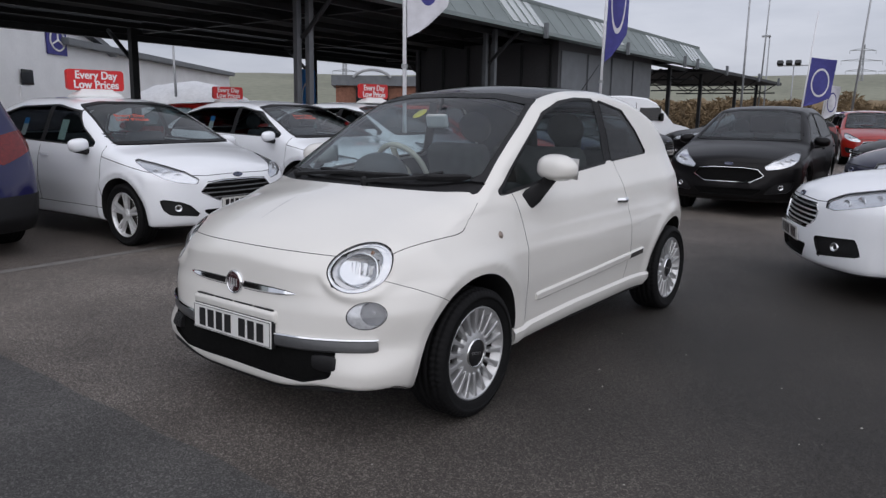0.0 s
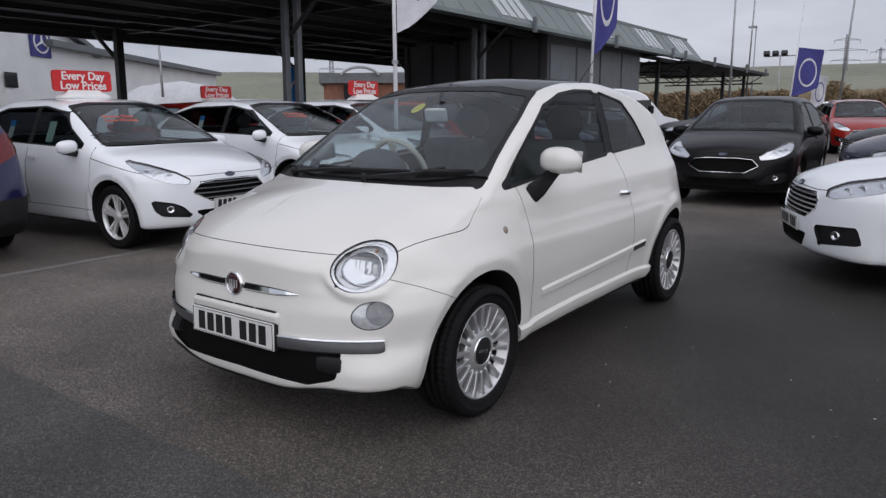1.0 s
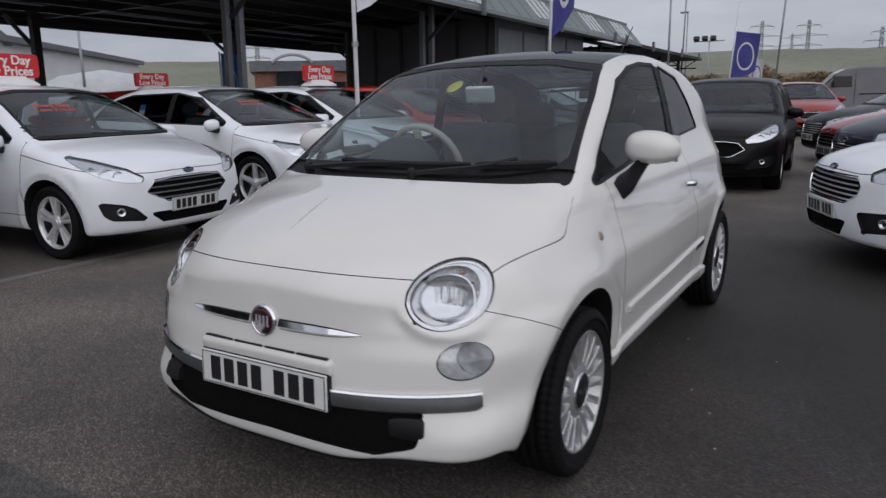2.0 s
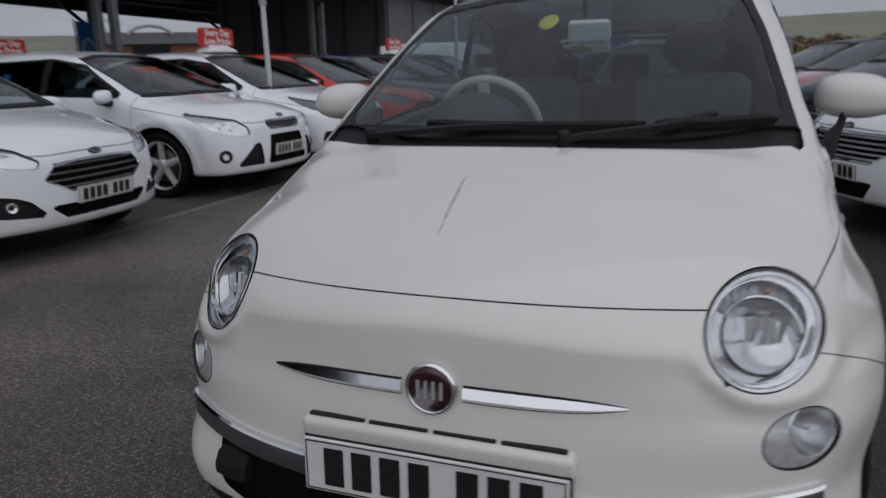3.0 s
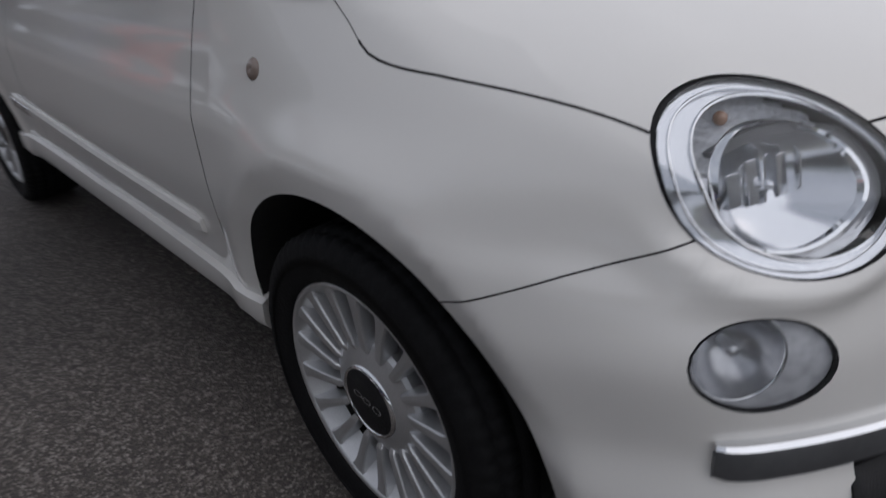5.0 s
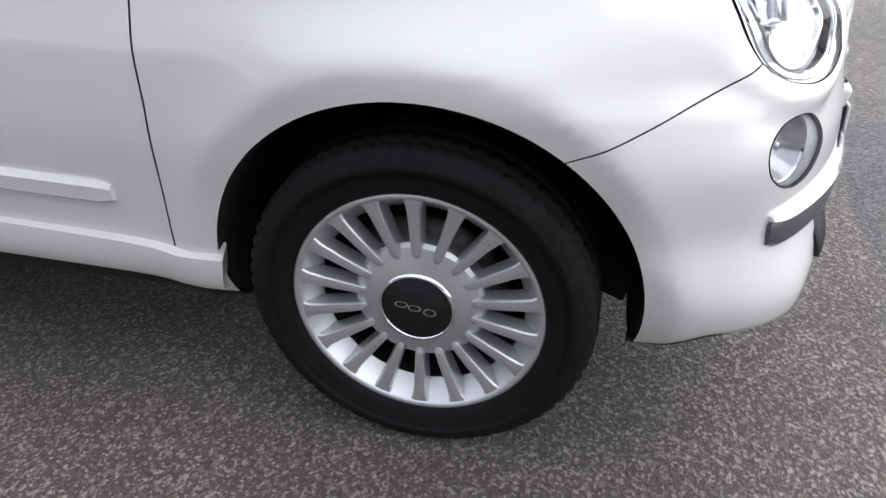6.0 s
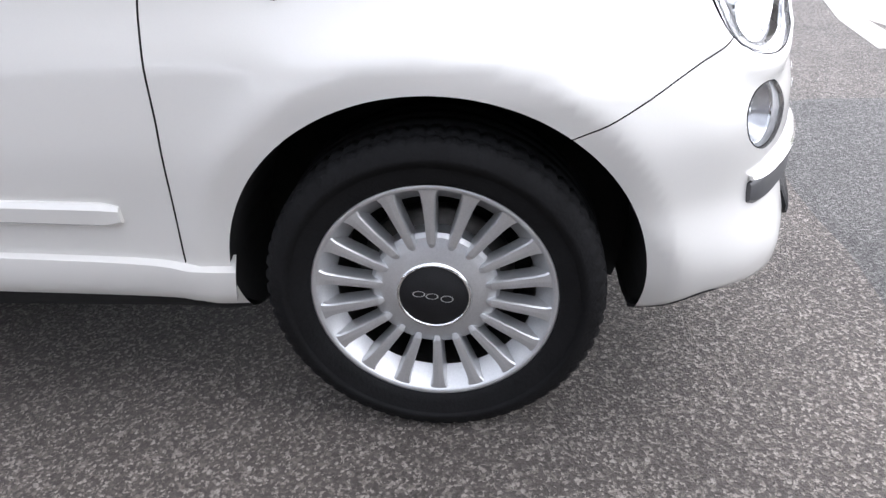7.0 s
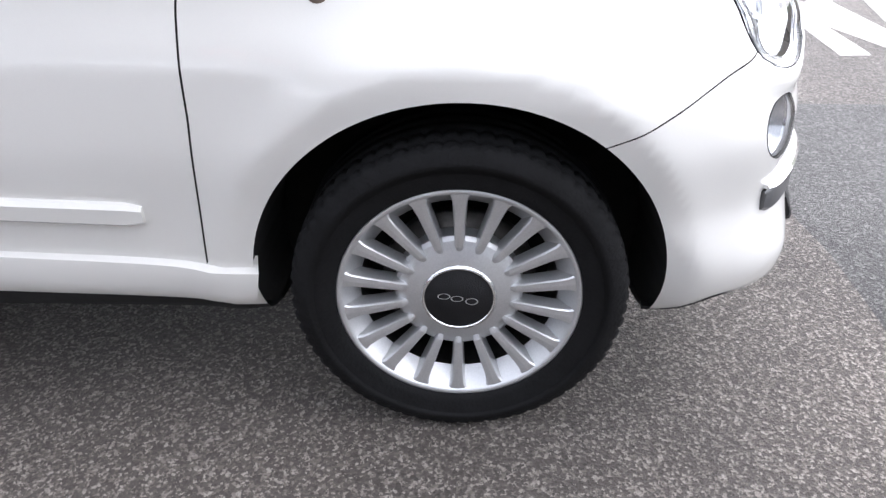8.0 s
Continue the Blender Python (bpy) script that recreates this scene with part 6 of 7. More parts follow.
def panel_van(x, y, rz, colour, label, s=1.0):
    """A long panel van, nose at (x, y), with its cab windows, doors, bumpers and wheels."""
    th = thing("panel_van", pose(x, y, 0, 0, 0, rz) @ Matrix.Scale(s, 4), label, "van", "vans at the far end of the yard")
    side = [(0.0, 0.38), (-0.02, 0.62), (0.06, 0.9), (0.35, 1.05), (0.8, 1.16), (1.1, 1.5), (1.42, 1.86), (1.75, 2.02), (2.4, 2.10), (4.8, 2.08), (5.12, 2.0), (5.22, 1.2), (5.24, 0.5), (5.2, 0.38)]
    tuck = lambda z: 0.975 - 0.055 * (z - 0.38)
    bm = bmesh.new()
    cols = []
    for f in (-1.0, -0.93, 0.93, 1.0):
        cols.append([bm.verts.new((f * tuck(z), yy + (0.05 if abs(f) == 1 and yy < 1 else 0), z - (0.05 if abs(f) == 1 and z > 1.8 else 0))) for yy, z in side])
    n = len(side)
    for a, b in zip(cols, cols[1:]):
        for i in range(n):
            j = (i + 1) % n
            bm.faces.new((a[i], a[j], b[j], b[i]))
    bm.faces.new(cols[0])
    bm.faces.new(cols[-1][::-1])
    bmesh.ops.recalc_face_normals(bm, faces=bm.faces)
    part("body", bm, colour, th)
    slope = math.degrees(math.atan2(0.62, 0.58))
    part("windscreen", solid(bmesh.new(), 1.5, 0.02, 0.8, pose(0, 1.105, 1.53, slope - 90), 0.008), M_TINT, th, "dark windscreen")
    for sd in (-1, 1):
        part("cab_window", solid(bmesh.new(), 0.02, 0.75, 0.5, pose(0.915 * sd, 1.62, 1.5, 0, -7 * sd), 0.008), M_TINT, th, "dark cab window")
        part("door_line", solid(bmesh.new(), 0.012, 0.02, 1.35, pose(0.935 * sd, 2.12, 1.2, 0, -4 * sd)), M_GAP, th)
        part("side_rail", solid(bmesh.new(), 0.03, 2.6, 0.05, pose(0.955 * sd, 3.6, 0.95), 0.01), M_PLASTIC, th, "dark rubbing strip")
        part("headlamp", solid(bmesh.new(), 0.3, 0.12, 0.26, pose(0.68 * sd, 0.08, 0.82, -25, 0, 18 * sd), 0.04), M_FROST, th, "clear headlamp")
        part("door_mirror", solid(bmesh.new(), 0.2, 0.1, 0.28, pose(1.06 * sd, 1.25, 1.38), 0.04), M_PLASTIC, th, "black door mirror")
        part("tail_lamp", solid(bmesh.new(), 0.1, 0.06, 0.6, pose(0.88 * sd, 5.22, 1.1), 0.02), M_REDLENS, th, "red tail lamp")
        for ay in (0.95, 4.2):
            wheel_parts(th, 0.34, 0.2, 0.2, 5, "five", M_ALLOYD, pose(0.94 * sd, ay, 0.34, 0, 0, 0 if sd > 0 else 180))
    part("front_bumper", solid(bmesh.new(), 1.86, 0.2, 0.3, pose(0, 0.03, 0.48), 0.05), M_PLASTIC, th, "black front bumper")
    part("rear_bumper", solid(bmesh.new(), 1.8, 0.14, 0.2, pose(0, 5.25, 0.45), 0.04), M_PLASTIC, th, "black rear bumper")
    return th


panel_van(-2.0, 35.5, -78, M_GREY, "grey long panel van standing across the far end", 1.02)
panel_van(-5.4, 20.6, 125, M_WHITE, "white small panel van beside the showroom", 0.87)


def window_tag(car, kind, y, z, w, h, rows):
    """A price tag behind a side window: stacked bands of colour."""
    hl = PROTO[kind][3]
    p = hl.on_side([y], [z], -1)
    n = Vector(hl.normal(p)[0])
    m = Matrix.Translation(Vector(p[0]) - n * 0.012) @ n.to_track_quat("Z", "Y").to_matrix().to_4x4()
    top = h / 2
    for share, material, lab in rows:
        part("price_tag", solid(bmesh.new(), w, h * share, 0.002, m @ pose(0, top - h * share / 2, 0)), material, car, lab)
        top -= h * share


def screen_words(car, kind, x, z, size):
    """Red lettering stuck inside the windscreen."""
    hl = PROTO[kind][3]
    p = hl.on_front([x], [z])
    n = Vector(hl.normal(p)[0])
    up = (Vector((0, 0, 1)) - n * n.z).normalized()
    side = up.cross(n)
    m = Matrix((side, up, n)).transposed().to_4x4()
    m.translation = Vector(p[0]) - n * 0.014
    words("Every Day", size, m @ pose(0, size * 0.55, 0), M_DECAL, car, 0.001)
    words("Low Prices", size, m @ pose(0, -size * 0.55, 0), M_DECAL, car, 0.001)


BLUE_WHITE = ((0.35, M_TAGB, "blue band of a price tag"), (0.65, M_PLATEW, "white price tag"))
window_tag(car_a, "fiesta", 1.95, 1.12, 0.1, 0.2, BLUE_WHITE)
window_tag(car_a, "fiesta", 1.15, 1.1, 0.13, 0.22, ((1.0, M_TAGG, "pale price sheet"),))
window_tag(car_b, "focus_old", 2.0, 1.13, 0.1, 0.2, BLUE_WHITE)
window_tag(car_c, "focus_mesh", 1.9, 1.12, 0.13, 0.2, ((1.0, M_TAGG, "pale green price sheet"),))
screen_words(car_a, "fiesta", -0.42, 1.24, 0.075)
screen_words(car_b, "focus_old", -0.44, 1.24, 0.07)
# ---- yard markings, canopy, buildings ----
M_SEAM = mat("bitumen_joint", (0.15, 0.142, 0.132), 0.85, 0, 0, 0.25, 6, 0.2, 200)
M_LINEW = mat("road_paint", (0.52, 0.5, 0.46), 0.7, 0, 0, 0.15, 8, 0.3, 220)
M_STEEL = mat("dark_painted_steel", (0.02, 0.022, 0.024), 0.5, 0, 0, 0.2, 3, 0.1, 80)
M_STEELG = mat("grey_painted_steel", (0.12, 0.13, 0.14), 0.5, 0, 0, 0.15, 3, 0.1, 80)
M_SOFFIT = mat("dark_soffit_sheet", (0.03, 0.032, 0.034), 0.7, 0, 0, 0.25, 1.5, 0.1, 40)
M_FASCIA = mat("grey_green_cladding", (0.17, 0.20, 0.195), 0.45, 0.2, 0, 0.12, 1.2, 0.05, 40)
M_PANEL = mat("pale_grey_cladding", (0.76, 0.765, 0.77), 0.55, 0, 0, 0.08, 0.8, 0.05, 30)
M_DARKWALL = mat("charcoal_cladding", (0.075, 0.074, 0.08), 0.6, 0, 0, 0.2, 0.7, 0.05, 20)
M_BRICK = mat("brown_brick", (0.22, 0.1, 0.065), 0.85, 0, 0, 0.3, 5, 0.4, 60)
M_RED_SIGN = mat("red_sign_board", (0.55, 0.018, 0.02), 0.4, 0, 0.3, 0.06, 5)
M_SIGNW = mat("white_sign_board", (0.75, 0.75, 0.74), 0.45, 0, 0.2, 0.05, 6)
M_FLAGB = mat("blue_flag_cloth", (0.05, 0.05, 0.22), 0.8, 0, 0, 0.15, 8, 0.3, 300)
M_BANNER = mat("bright_blue_cloth", (0.035, 0.2, 0.56), 0.8, 0, 0, 0.1, 8, 0.3, 300)
M_FLAGW = mat("white_flag_cloth", (0.6, 0.6, 0.64), 0.8, 0, 0, 0.1, 8, 0.3, 300)
M_SHEET = mat("white_plastic_sheet", (0.62, 0.63, 0.65), 0.4, 0, 0, 0.1, 3, 0.5, 9)
M_HEDGE = mat("winter_hedge", (0.17, 0.122, 0.068), 0.95, 0, 0, 0.45, 1.5, 0.6, 8)
M_HILL = mat("hill_grass", (0.195, 0.2, 0.15), 0.95, 0, 0, 0.2, 0.02, 0.0, 0.3)
M_GALV = mat("galvanised_steel", (0.33, 0.34, 0.35), 0.45, 0.6, 0, 0.15, 4)
M_POLEW = mat("white_pole", (0.66, 0.67, 0.69), 0.4, 0, 0.2, 0.06, 5)
M_PALEGLASS = mat("pale_roof_glazing", (0.42, 0.45, 0.45), 0.15, 0, 0.4, 0.1, 4)
M_DKGLASS = mat("dark_window_glass", (0.015, 0.018, 0.022), 0.06, 0, 0, 0.1, 3)


def structure(name, bm, material, label, category, smooth=False):
    return tagged(part(name, bm, material, None, "", smooth), label, category, kind="structure")


# the long joint along the row, patch of newer tarmac
bm = bmesh.new()
rows_ = []
for i in range(95):
    y = -0.98 + 0.5 * i
    j = 0.02 * noise.noise(Vector((y * 0.7, 3, 1)))
    rows_.append([bm.verts.new((-3.85 + j + dx, y, 0.004)) for dx in (-0.055, 0.055)])
for a, b in zip(rows_, rows_[1:]):
    bm.faces.new((a[0], a[1], b[1], b[0]))
structure("tarmac_joint", bm, M_SEAM, "pale worn joint in the tarmac before the row", "ground joint")
bm = bmesh.new()
bays = [bm.verts.new((x, y, 0.002)) for x, y in ((-20, -0.97), (-3.87, -0.97), (-3.87, 46), (-20, 46))]
bm.faces.new(bays)
skirt = [bm.verts.new((v.co.x + (0.05 if v.co.x > -10 else -0.05), v.co.y + (0.05 if v.co.y > 0 else 0), -0.002)) for v in bays]
for a in range(4):
    b = (a + 1) % 4
    bm.faces.new((skirt[a], skirt[b], bays[b], bays[a]))
structure("bay_tarmac", bm, M_TARMAC_BAY, "older dark brown tarmac under the parked row", "ground")
bm = bmesh.new()
edge = [(-30, -1.0)] + [(x, -1.0 + 0.02 * noise.noise(Vector((x * 3, 0, 0)))) for x in np.linspace(-6, 0.95, 40)] + [(1.0, -1.3), (1.02, -12), (-30, -12)]
top_ = [bm.verts.new((x, y, 0.004)) for x, y in edge]
low_ = [bm.verts.new((x + (0.06 if x > 0.96 else 0), y + (0.06 if y > -1.4 else 0), -0.002)) for x, y in edge]
bm.faces.new(top_)
for a in range(len(edge)):
    b = (a + 1) % len(edge)
    bm.faces.new((low_[a], low_[b], top_[b], top_[a]))
bmesh.ops.recalc_face_normals(bm, faces=bm.faces)
structure("tarmac_patch", bm, M_TARMAC_NEW, "patch of darker newer tarmac with a straight edge", "ground")

# painted strokes on the tarmac
for k, pts in enumerate((((1.74, -1.81), (2.30, -1.84), (2.95, -1.95), (2.85, -2.08), (2.36, -1.96), (1.75, -1.945)),
                         ((1.89, -2.09), (2.36, -1.975), (2.90, -2.10), (3.1, -2.3), (2.86, -2.24), (2.23, -2.25)),
                         ((1.95, -2.30), (2.46, -2.36), (3.1, -2.5), (3.0, -2.62), (2.4, -2.52), (1.95, -2.44)))):
    bm = bmesh.new()
    cx_, cy_ = sum(p[0] for p in pts) / len(pts), sum(p[1] for p in pts) / len(pts)
    top_ = [bm.verts.new((x, y, 0.0065)) for x, y in pts]
    low_ = [bm.verts.new((x + (x - cx_) * 0.03, y + (y - cy_) * 0.12, 0.001)) for x, y in pts]
    bm.faces.new(top_)
    for a in range(len(pts)):
        b = (a + 1) % len(pts)
        bm.faces.new((low_[a], low_[b], top_[b], top_[a]))
    bmesh.ops.recalc_face_normals(bm, faces=bm.faces)
    structure("road_marking", bm, M_LINEW, "worn white painted stroke on the tarmac", "road marking")

# canopy
NEAR, FAR, Z0 = -7.9, -19.0, 3.55
canopy = thing("canopy", pose(0, 8, Z0, -0.95) @ pose(0, -8, -Z0), "long dark steel canopy with a grey-green sloped fascia", "canopy")
part("roof_deck", solid(bmesh.new(), NEAR - FAR - 0.8, 44.6, 0.12, pose((NEAR + FAR) / 2 - 0.1, 8.4, Z0 + 0.45)), M_SOFFIT, canopy, "dark roof deck")
V, F = [], []
for y in (-14.0, 30.7):
    V += [(NEAR, y, Z0), (NEAR - 0.02, y, Z0 + 0.1), (NEAR - 0.75, y, Z0 + 0.95), (NEAR - 1.0, y, Z0 + 0.95), (NEAR - 0.35, y, Z0)]
F = [(0, 1, 6, 5), (1, 2, 7, 6), (2, 3, 8, 7), (3, 4, 9, 8), (4, 0, 5, 9), (0, 4, 3, 2, 1), (5, 6, 7, 8, 9)]
fascia = put("fascia", meshed("fascia", V, F, M_FASCIA, None, False), canopy, "grey-green sloped metal fascia")
for i in range(53):
    y = -13 + i * 0.82
    bm = bmesh.new()
    rod(bm, (NEAR - 0.02, y, Z0 + 0.115), (NEAR - 0.74, y, Z0 + 0.965), 0.006, n=6)
    part("fascia_rib", bm, M_FASCIA, fascia)
part("fascia_trim", solid(bmesh.new(), 0.06, 44.7, 0.1, pose(NEAR - 0.75, 8.35, Z0 + 0.98)), M_FASCIA, fascia, "grey top trim")
for i in range(8):
    y = -12.05 + i * 5.55
    V = [(NEAR + 0.05, y - 0.04, Z0 - 0.05), (NEAR + 0.05, y + 0.04, Z0 - 0.05), (FAR, y + 0.04, Z0 - 0.05), (FAR, y - 0.04, Z0 - 0.05)]
    part("roof_beam", solid(bmesh.new(), NEAR - FAR - 0.7, 0.14, 0.32, pose((NEAR + FAR) / 2, y, Z0 + 0.18)), M_STEEL, canopy, "dark steel beam")
    part("bracket", solid(bmesh.new(), 0.11, 0.1, 0.42, pose(NEAR + 0.05, y, Z0 + 0.1), 0.012), M_STEELG, canopy, "grey end bracket")
for x in np.linspace(FAR + 0.2, NEAR - 1.2, 7):
    part("purlin", solid(bmesh.new(), 0.1, 44.6, 0.14, pose(x, 8.4, Z0 + 0.05)), M_STEEL, canopy, "dark steel purlin")
part("rear_fascia", solid(bmesh.new(), 0.06, 44.6, 0.56, pose(FAR - 0.02, 8.4, Z0 + 0.24)), M_STEEL, canopy, "dark rear fascia")
part("gutter", solid(bmesh.new(), 0.2, 44.6, 0.22, pose(FAR, 8.4, Z0 - 0.08)), M_STEEL, canopy, "dark gutter along the far edge")
for y in (1.1, 7.9, 14.7):
    for dx, dy in ((-0.075, -0.07), (0.105, 0.09)):
        bm = solid(bmesh.new(), 0.125, 0.125, Z0 + 0.4, pose(-9.05 + dx, y + dy, (Z0 - 0.2) / 2), 0.01)
        col = part("column", bm, M_STEELG, canopy, "twin grey steel column")
    bm = bmesh.new()
    rod(bm, (-9.05, y, 2.75), (NEAR - 0.2, y, Z0), 0.05, n=8)
    part("strut", bm, M_STEEL, canopy, "dark raking strut")
for y in (2.2, 9.0, 15.8, 22.6):
    bm = solid(bmesh.new(), 0.2, 0.2, Z0 + 0.4, pose(-17.3, y, (Z0 - 0.2) / 2), 0.01)
    part("column", bm, M_STEEL, canopy, "dark steel column")
    bm = bmesh.new()
    rod(bm, (-17.3, y, 2.6), (-18.6, y, Z0), 0.06, n=8)
    part("strut", bm, M_STEEL, canopy)
# the thinner open end of the canopy
part("roof_deck", solid(bmesh.new(), 6.0, 12.3, 0.14, pose(-10.9, 36.8, Z0 + 0.03)), M_SOFFIT, canopy, "thin open roof end")
for y in (28.3, 32.35, 37.9, 42.0):
    part("column", solid(bmesh.new(), 0.15, 0.15, 3.6, pose(-9.0, y, 1.75), 0.01), M_STEEL, canopy, "thin dark column")
    bm = bmesh.new()
    for k in range(8):
        xa, xb = -13.6 + 0.7 * k, -12.9 + 0.7 * k
        rod(bm, (xa, y, Z0 - 0.5), (xb, y, Z0 - 0.5), 0.035, n=6)
        rod(bm, (xa, y, Z0 - (0.5 if k % 2 else 0.05)), (xb, y, Z0 - (0.05 if k % 2 else 0.5)), 0.025, n=6)
    part("truss", bm, M_STEEL, canopy, "dark lattice truss")
    part("bracket", solid(bmesh.new(), 0.11, 0.1, 0.42, pose(NEAR + 0.05, y, Z0 + 0.1), 0.012), M_STEELG, canopy, "grey end bracket")
# glazed strips set in the fascia's slope
for y0_ in (8.2, 14.4, 19.8, 24.6, 28.2):
    for k in range(4):
        part("skylight", solid(bmesh.new(), 0.92, 0.32, 0.02, pose(NEAR - 0.40, y0_ + 0.45 * k, Z0 + 0.56, 0, 49.5), 0.004), M_PALEGLASS, fascia, "pale glazed strip")

# charcoal showroom behind the canopy
show = thing("showroom", pose(0, 0, 0), "charcoal clad showroom building behind the canopy", "building")
part("wall", solid(bmesh.new(), 5.7, 7.5, 3.48, pose(-11.55, 21.75, 1.74)), M_DARKWALL, show, "charcoal clad wall")
for i in range(6):
    part("cladding_rib", solid(bmesh.new(), 0.08, 0.05, 3.4, pose(-14.2 + 1.05 * i, 17.97, 1.7)), M_STEEL, show)
for i in range(4):
    part("cladding_panel", solid(bmesh.new(), 0.05, 1.7, 2.9, pose(-8.68, 19.0 + 1.85 * i, 1.75), 0.01), M_STEELG, show, "paler grey wall panel")


def facing_box(name, a, b, depth, h, material, label, category):
    """A building whose front runs from a to b, set back by depth to the left of that line."""
    a, b = Vector((*a, 0)), Vector((*b, 0))
    along = (b - a).normalized()
    ang = math.degrees(math.atan2(along.y, along.x))
    ob = thing(name, pose(a.x, a.y, 0, 0, 0, ang), label, category)
    w = (b - a).length
    part("wall", solid(bmesh.new(), w, depth, h, pose(w / 2, depth / 2, h / 2)), material, ob)
    return ob, w


# pale service building with a curved gable
pale, w = facing_box("service_building", (-22.5, 5.2), (-46.0, 33.5), 14, 3.9, M_PANEL, "pale grey clad service building with a low curved roof", "building")
V, F = [], []
for i in range(25):
    t = i / 24
    z = 3.9 + 1.25 * math.sin(math.pi * min(1.0, t * 1.0)) ** 0.8
    for y in (-0.35, 14):
        V.append((-3 + 17 * t, y, z))
        V.append((-3 + 17 * t, y, z - 0.22))
for i in range(24):
    F += [(4 * i, 4 * i + 4, 4 * i + 6, 4 * i + 2), (4 * i + 1, 4 * i + 3, 4 * i + 7, 4 * i + 5), (4 * i, 4 * i + 1, 4 * i + 5, 4 * i + 4), (4 * i + 2, 4 * i + 6, 4 * i + 7, 4 * i + 3)]
put("curved_roof", meshed("curved_roof", V, F, M_STEELG, None, False), pale, "grey curved roof edge")
bm = bmesh.new()
vs = [bm.verts.new((-3 + 17 * i / 24, -0.02, 3.9 + 1.25 * math.sin(math.pi * i / 24) ** 0.8 - 0.2)) for i in range(25)]
bm.faces.new([bm.verts.new((-3, -0.02, 0))] + vs + [bm.verts.new((14, -0.02, 0))])
part("gable", bm, M_PANEL, pale, "pale grey gable wall")
part("eave_board", solid(bmesh.new(), w - 9, 0.6, 0.28, pose(9 + (w - 9) / 2, -0.15, 3.95), 0.02), M_STEELG, pale, "grey eaves")
part("door", solid(bmesh.new(), 1.0, 0.08, 2.1, pose(6.15, -0.06, 1.05), 0.01), M_PANEL, pale, "pale door")
part("door_window", solid(bmesh.new(), 0.8, 0.04, 0.55, pose(6.15, -0.11, 2.4)), M_DKGLASS, pale, "small dark window")
sg = part("wall_sign", solid(bmesh.new(), 1.6, 0.08, 1.15, pose(8.7, -0.08, 3.95), 0.02), M_FLAGB, pale, "square blue sign with a pale ring mark")
V, F = lathe([(0.42, 0.0), (0.42, 0.02), (0.50, 0.02), (0.50, 0.0)], 32, "z")
put("sign_ring", meshed("sign_ring", [pose(8.7, -0.125, 3.95, 90) @ Vector((v[0] * 1.3, v[1] * 0.9, v[2])) for v in V], F, M_SIGNW), sg, "pale ring")
bm = bmesh.new()
for a in (90, 210, 330):
    rod(bm, (8.7, -0.14, 3.95), (8.7 + 0.58 * math.cos(radians(a)), -0.14, 3.95 + 0.4 * math.sin(radians(a))), 0.05, 0.02, 6)
part("sign_spoke", bm, M_SIGNW, sg, "pale three-armed mark")

# low brick and glass building with an arched entrance
low, w = facing_box("brick_building", (-36.06, 35.25), (-28.0, 43.0), 9, 3.3, M_BRICK, "low brown brick building with an arched entrance", "building")
part("roof_band", solid(bmesh.new(), w + 0.6, 9.6, 0.7, pose(w / 2, 4.4, 3.4)), M_STEELG, low, "grey roof band")
bm = bmesh.new()
n_ = 16
for i in range(n_):
    a0, a1 = math.pi * (0.15 + 0.7 * i / n_), math.pi * (0.15 + 0.7 * (i + 1) / n_)
    rod(bm, (2.6 - 1.5 * math.cos(a0), -0.5, 3.15 + 1.0 * math.sin(a0)), (2.6 - 1.5 * math.cos(a1), -0.5, 3.15 + 1.0 * math.sin(a1)), 0.1, n=6)
part("entrance_arch", bm, M_GALV, low, "grey arched entrance roof")
part("entrance_glass", solid(bmesh.new(), 2.3, 0.3, 2.95, pose(2.6, -0.2, 1.475)), M_DKGLASS, low, "dark glazed entrance")
for i in range(3):
    part("window", solid(bmesh.new(), 1.3, 0.1, 1.2, pose(5.6 + 1.9 * i, -0.05, 1.7)), M_DKGLASS, low, "dark window")

# white sheeted shelter
V, F = [], []
n_, m_ = 40, 12
for i in range(n_ + 1):
    a = math.pi * i / n_
    for j in range(m_ + 1):
        b = math.pi * j / m_ - math.pi / 2
        pl = 1 + 0.006 * math.sin(22 * a + 2 * b) + 0.03 * noise.noise(Vector((a * 3, b * 3, 5)))
        V.append((2.7 * pl * math.cos(a) * math.cos(b) ** 0.5, 2.2 * pl * math.sin(b), 2.4 * pl * max(0.0, math.sin(a)) ** 0.6 * math.cos(b) ** 0.5 - 0.02))
for i in range(n_):
    for j in range(m_):
        k = i * (m_ + 1) + j
        F.append((k, k + 1, k + m_ + 2, k + m_ + 1))
shelter = new("sheeted_shelter", meshed("sheeted_shelter", V, F, M_SHEET))
shelter.matrix_basis = pose(-23.9, 15.2, 0, 0, 0, 55)
tagged(shelter, "domed shelter covered in wrinkled white plastic sheet", "shelter")


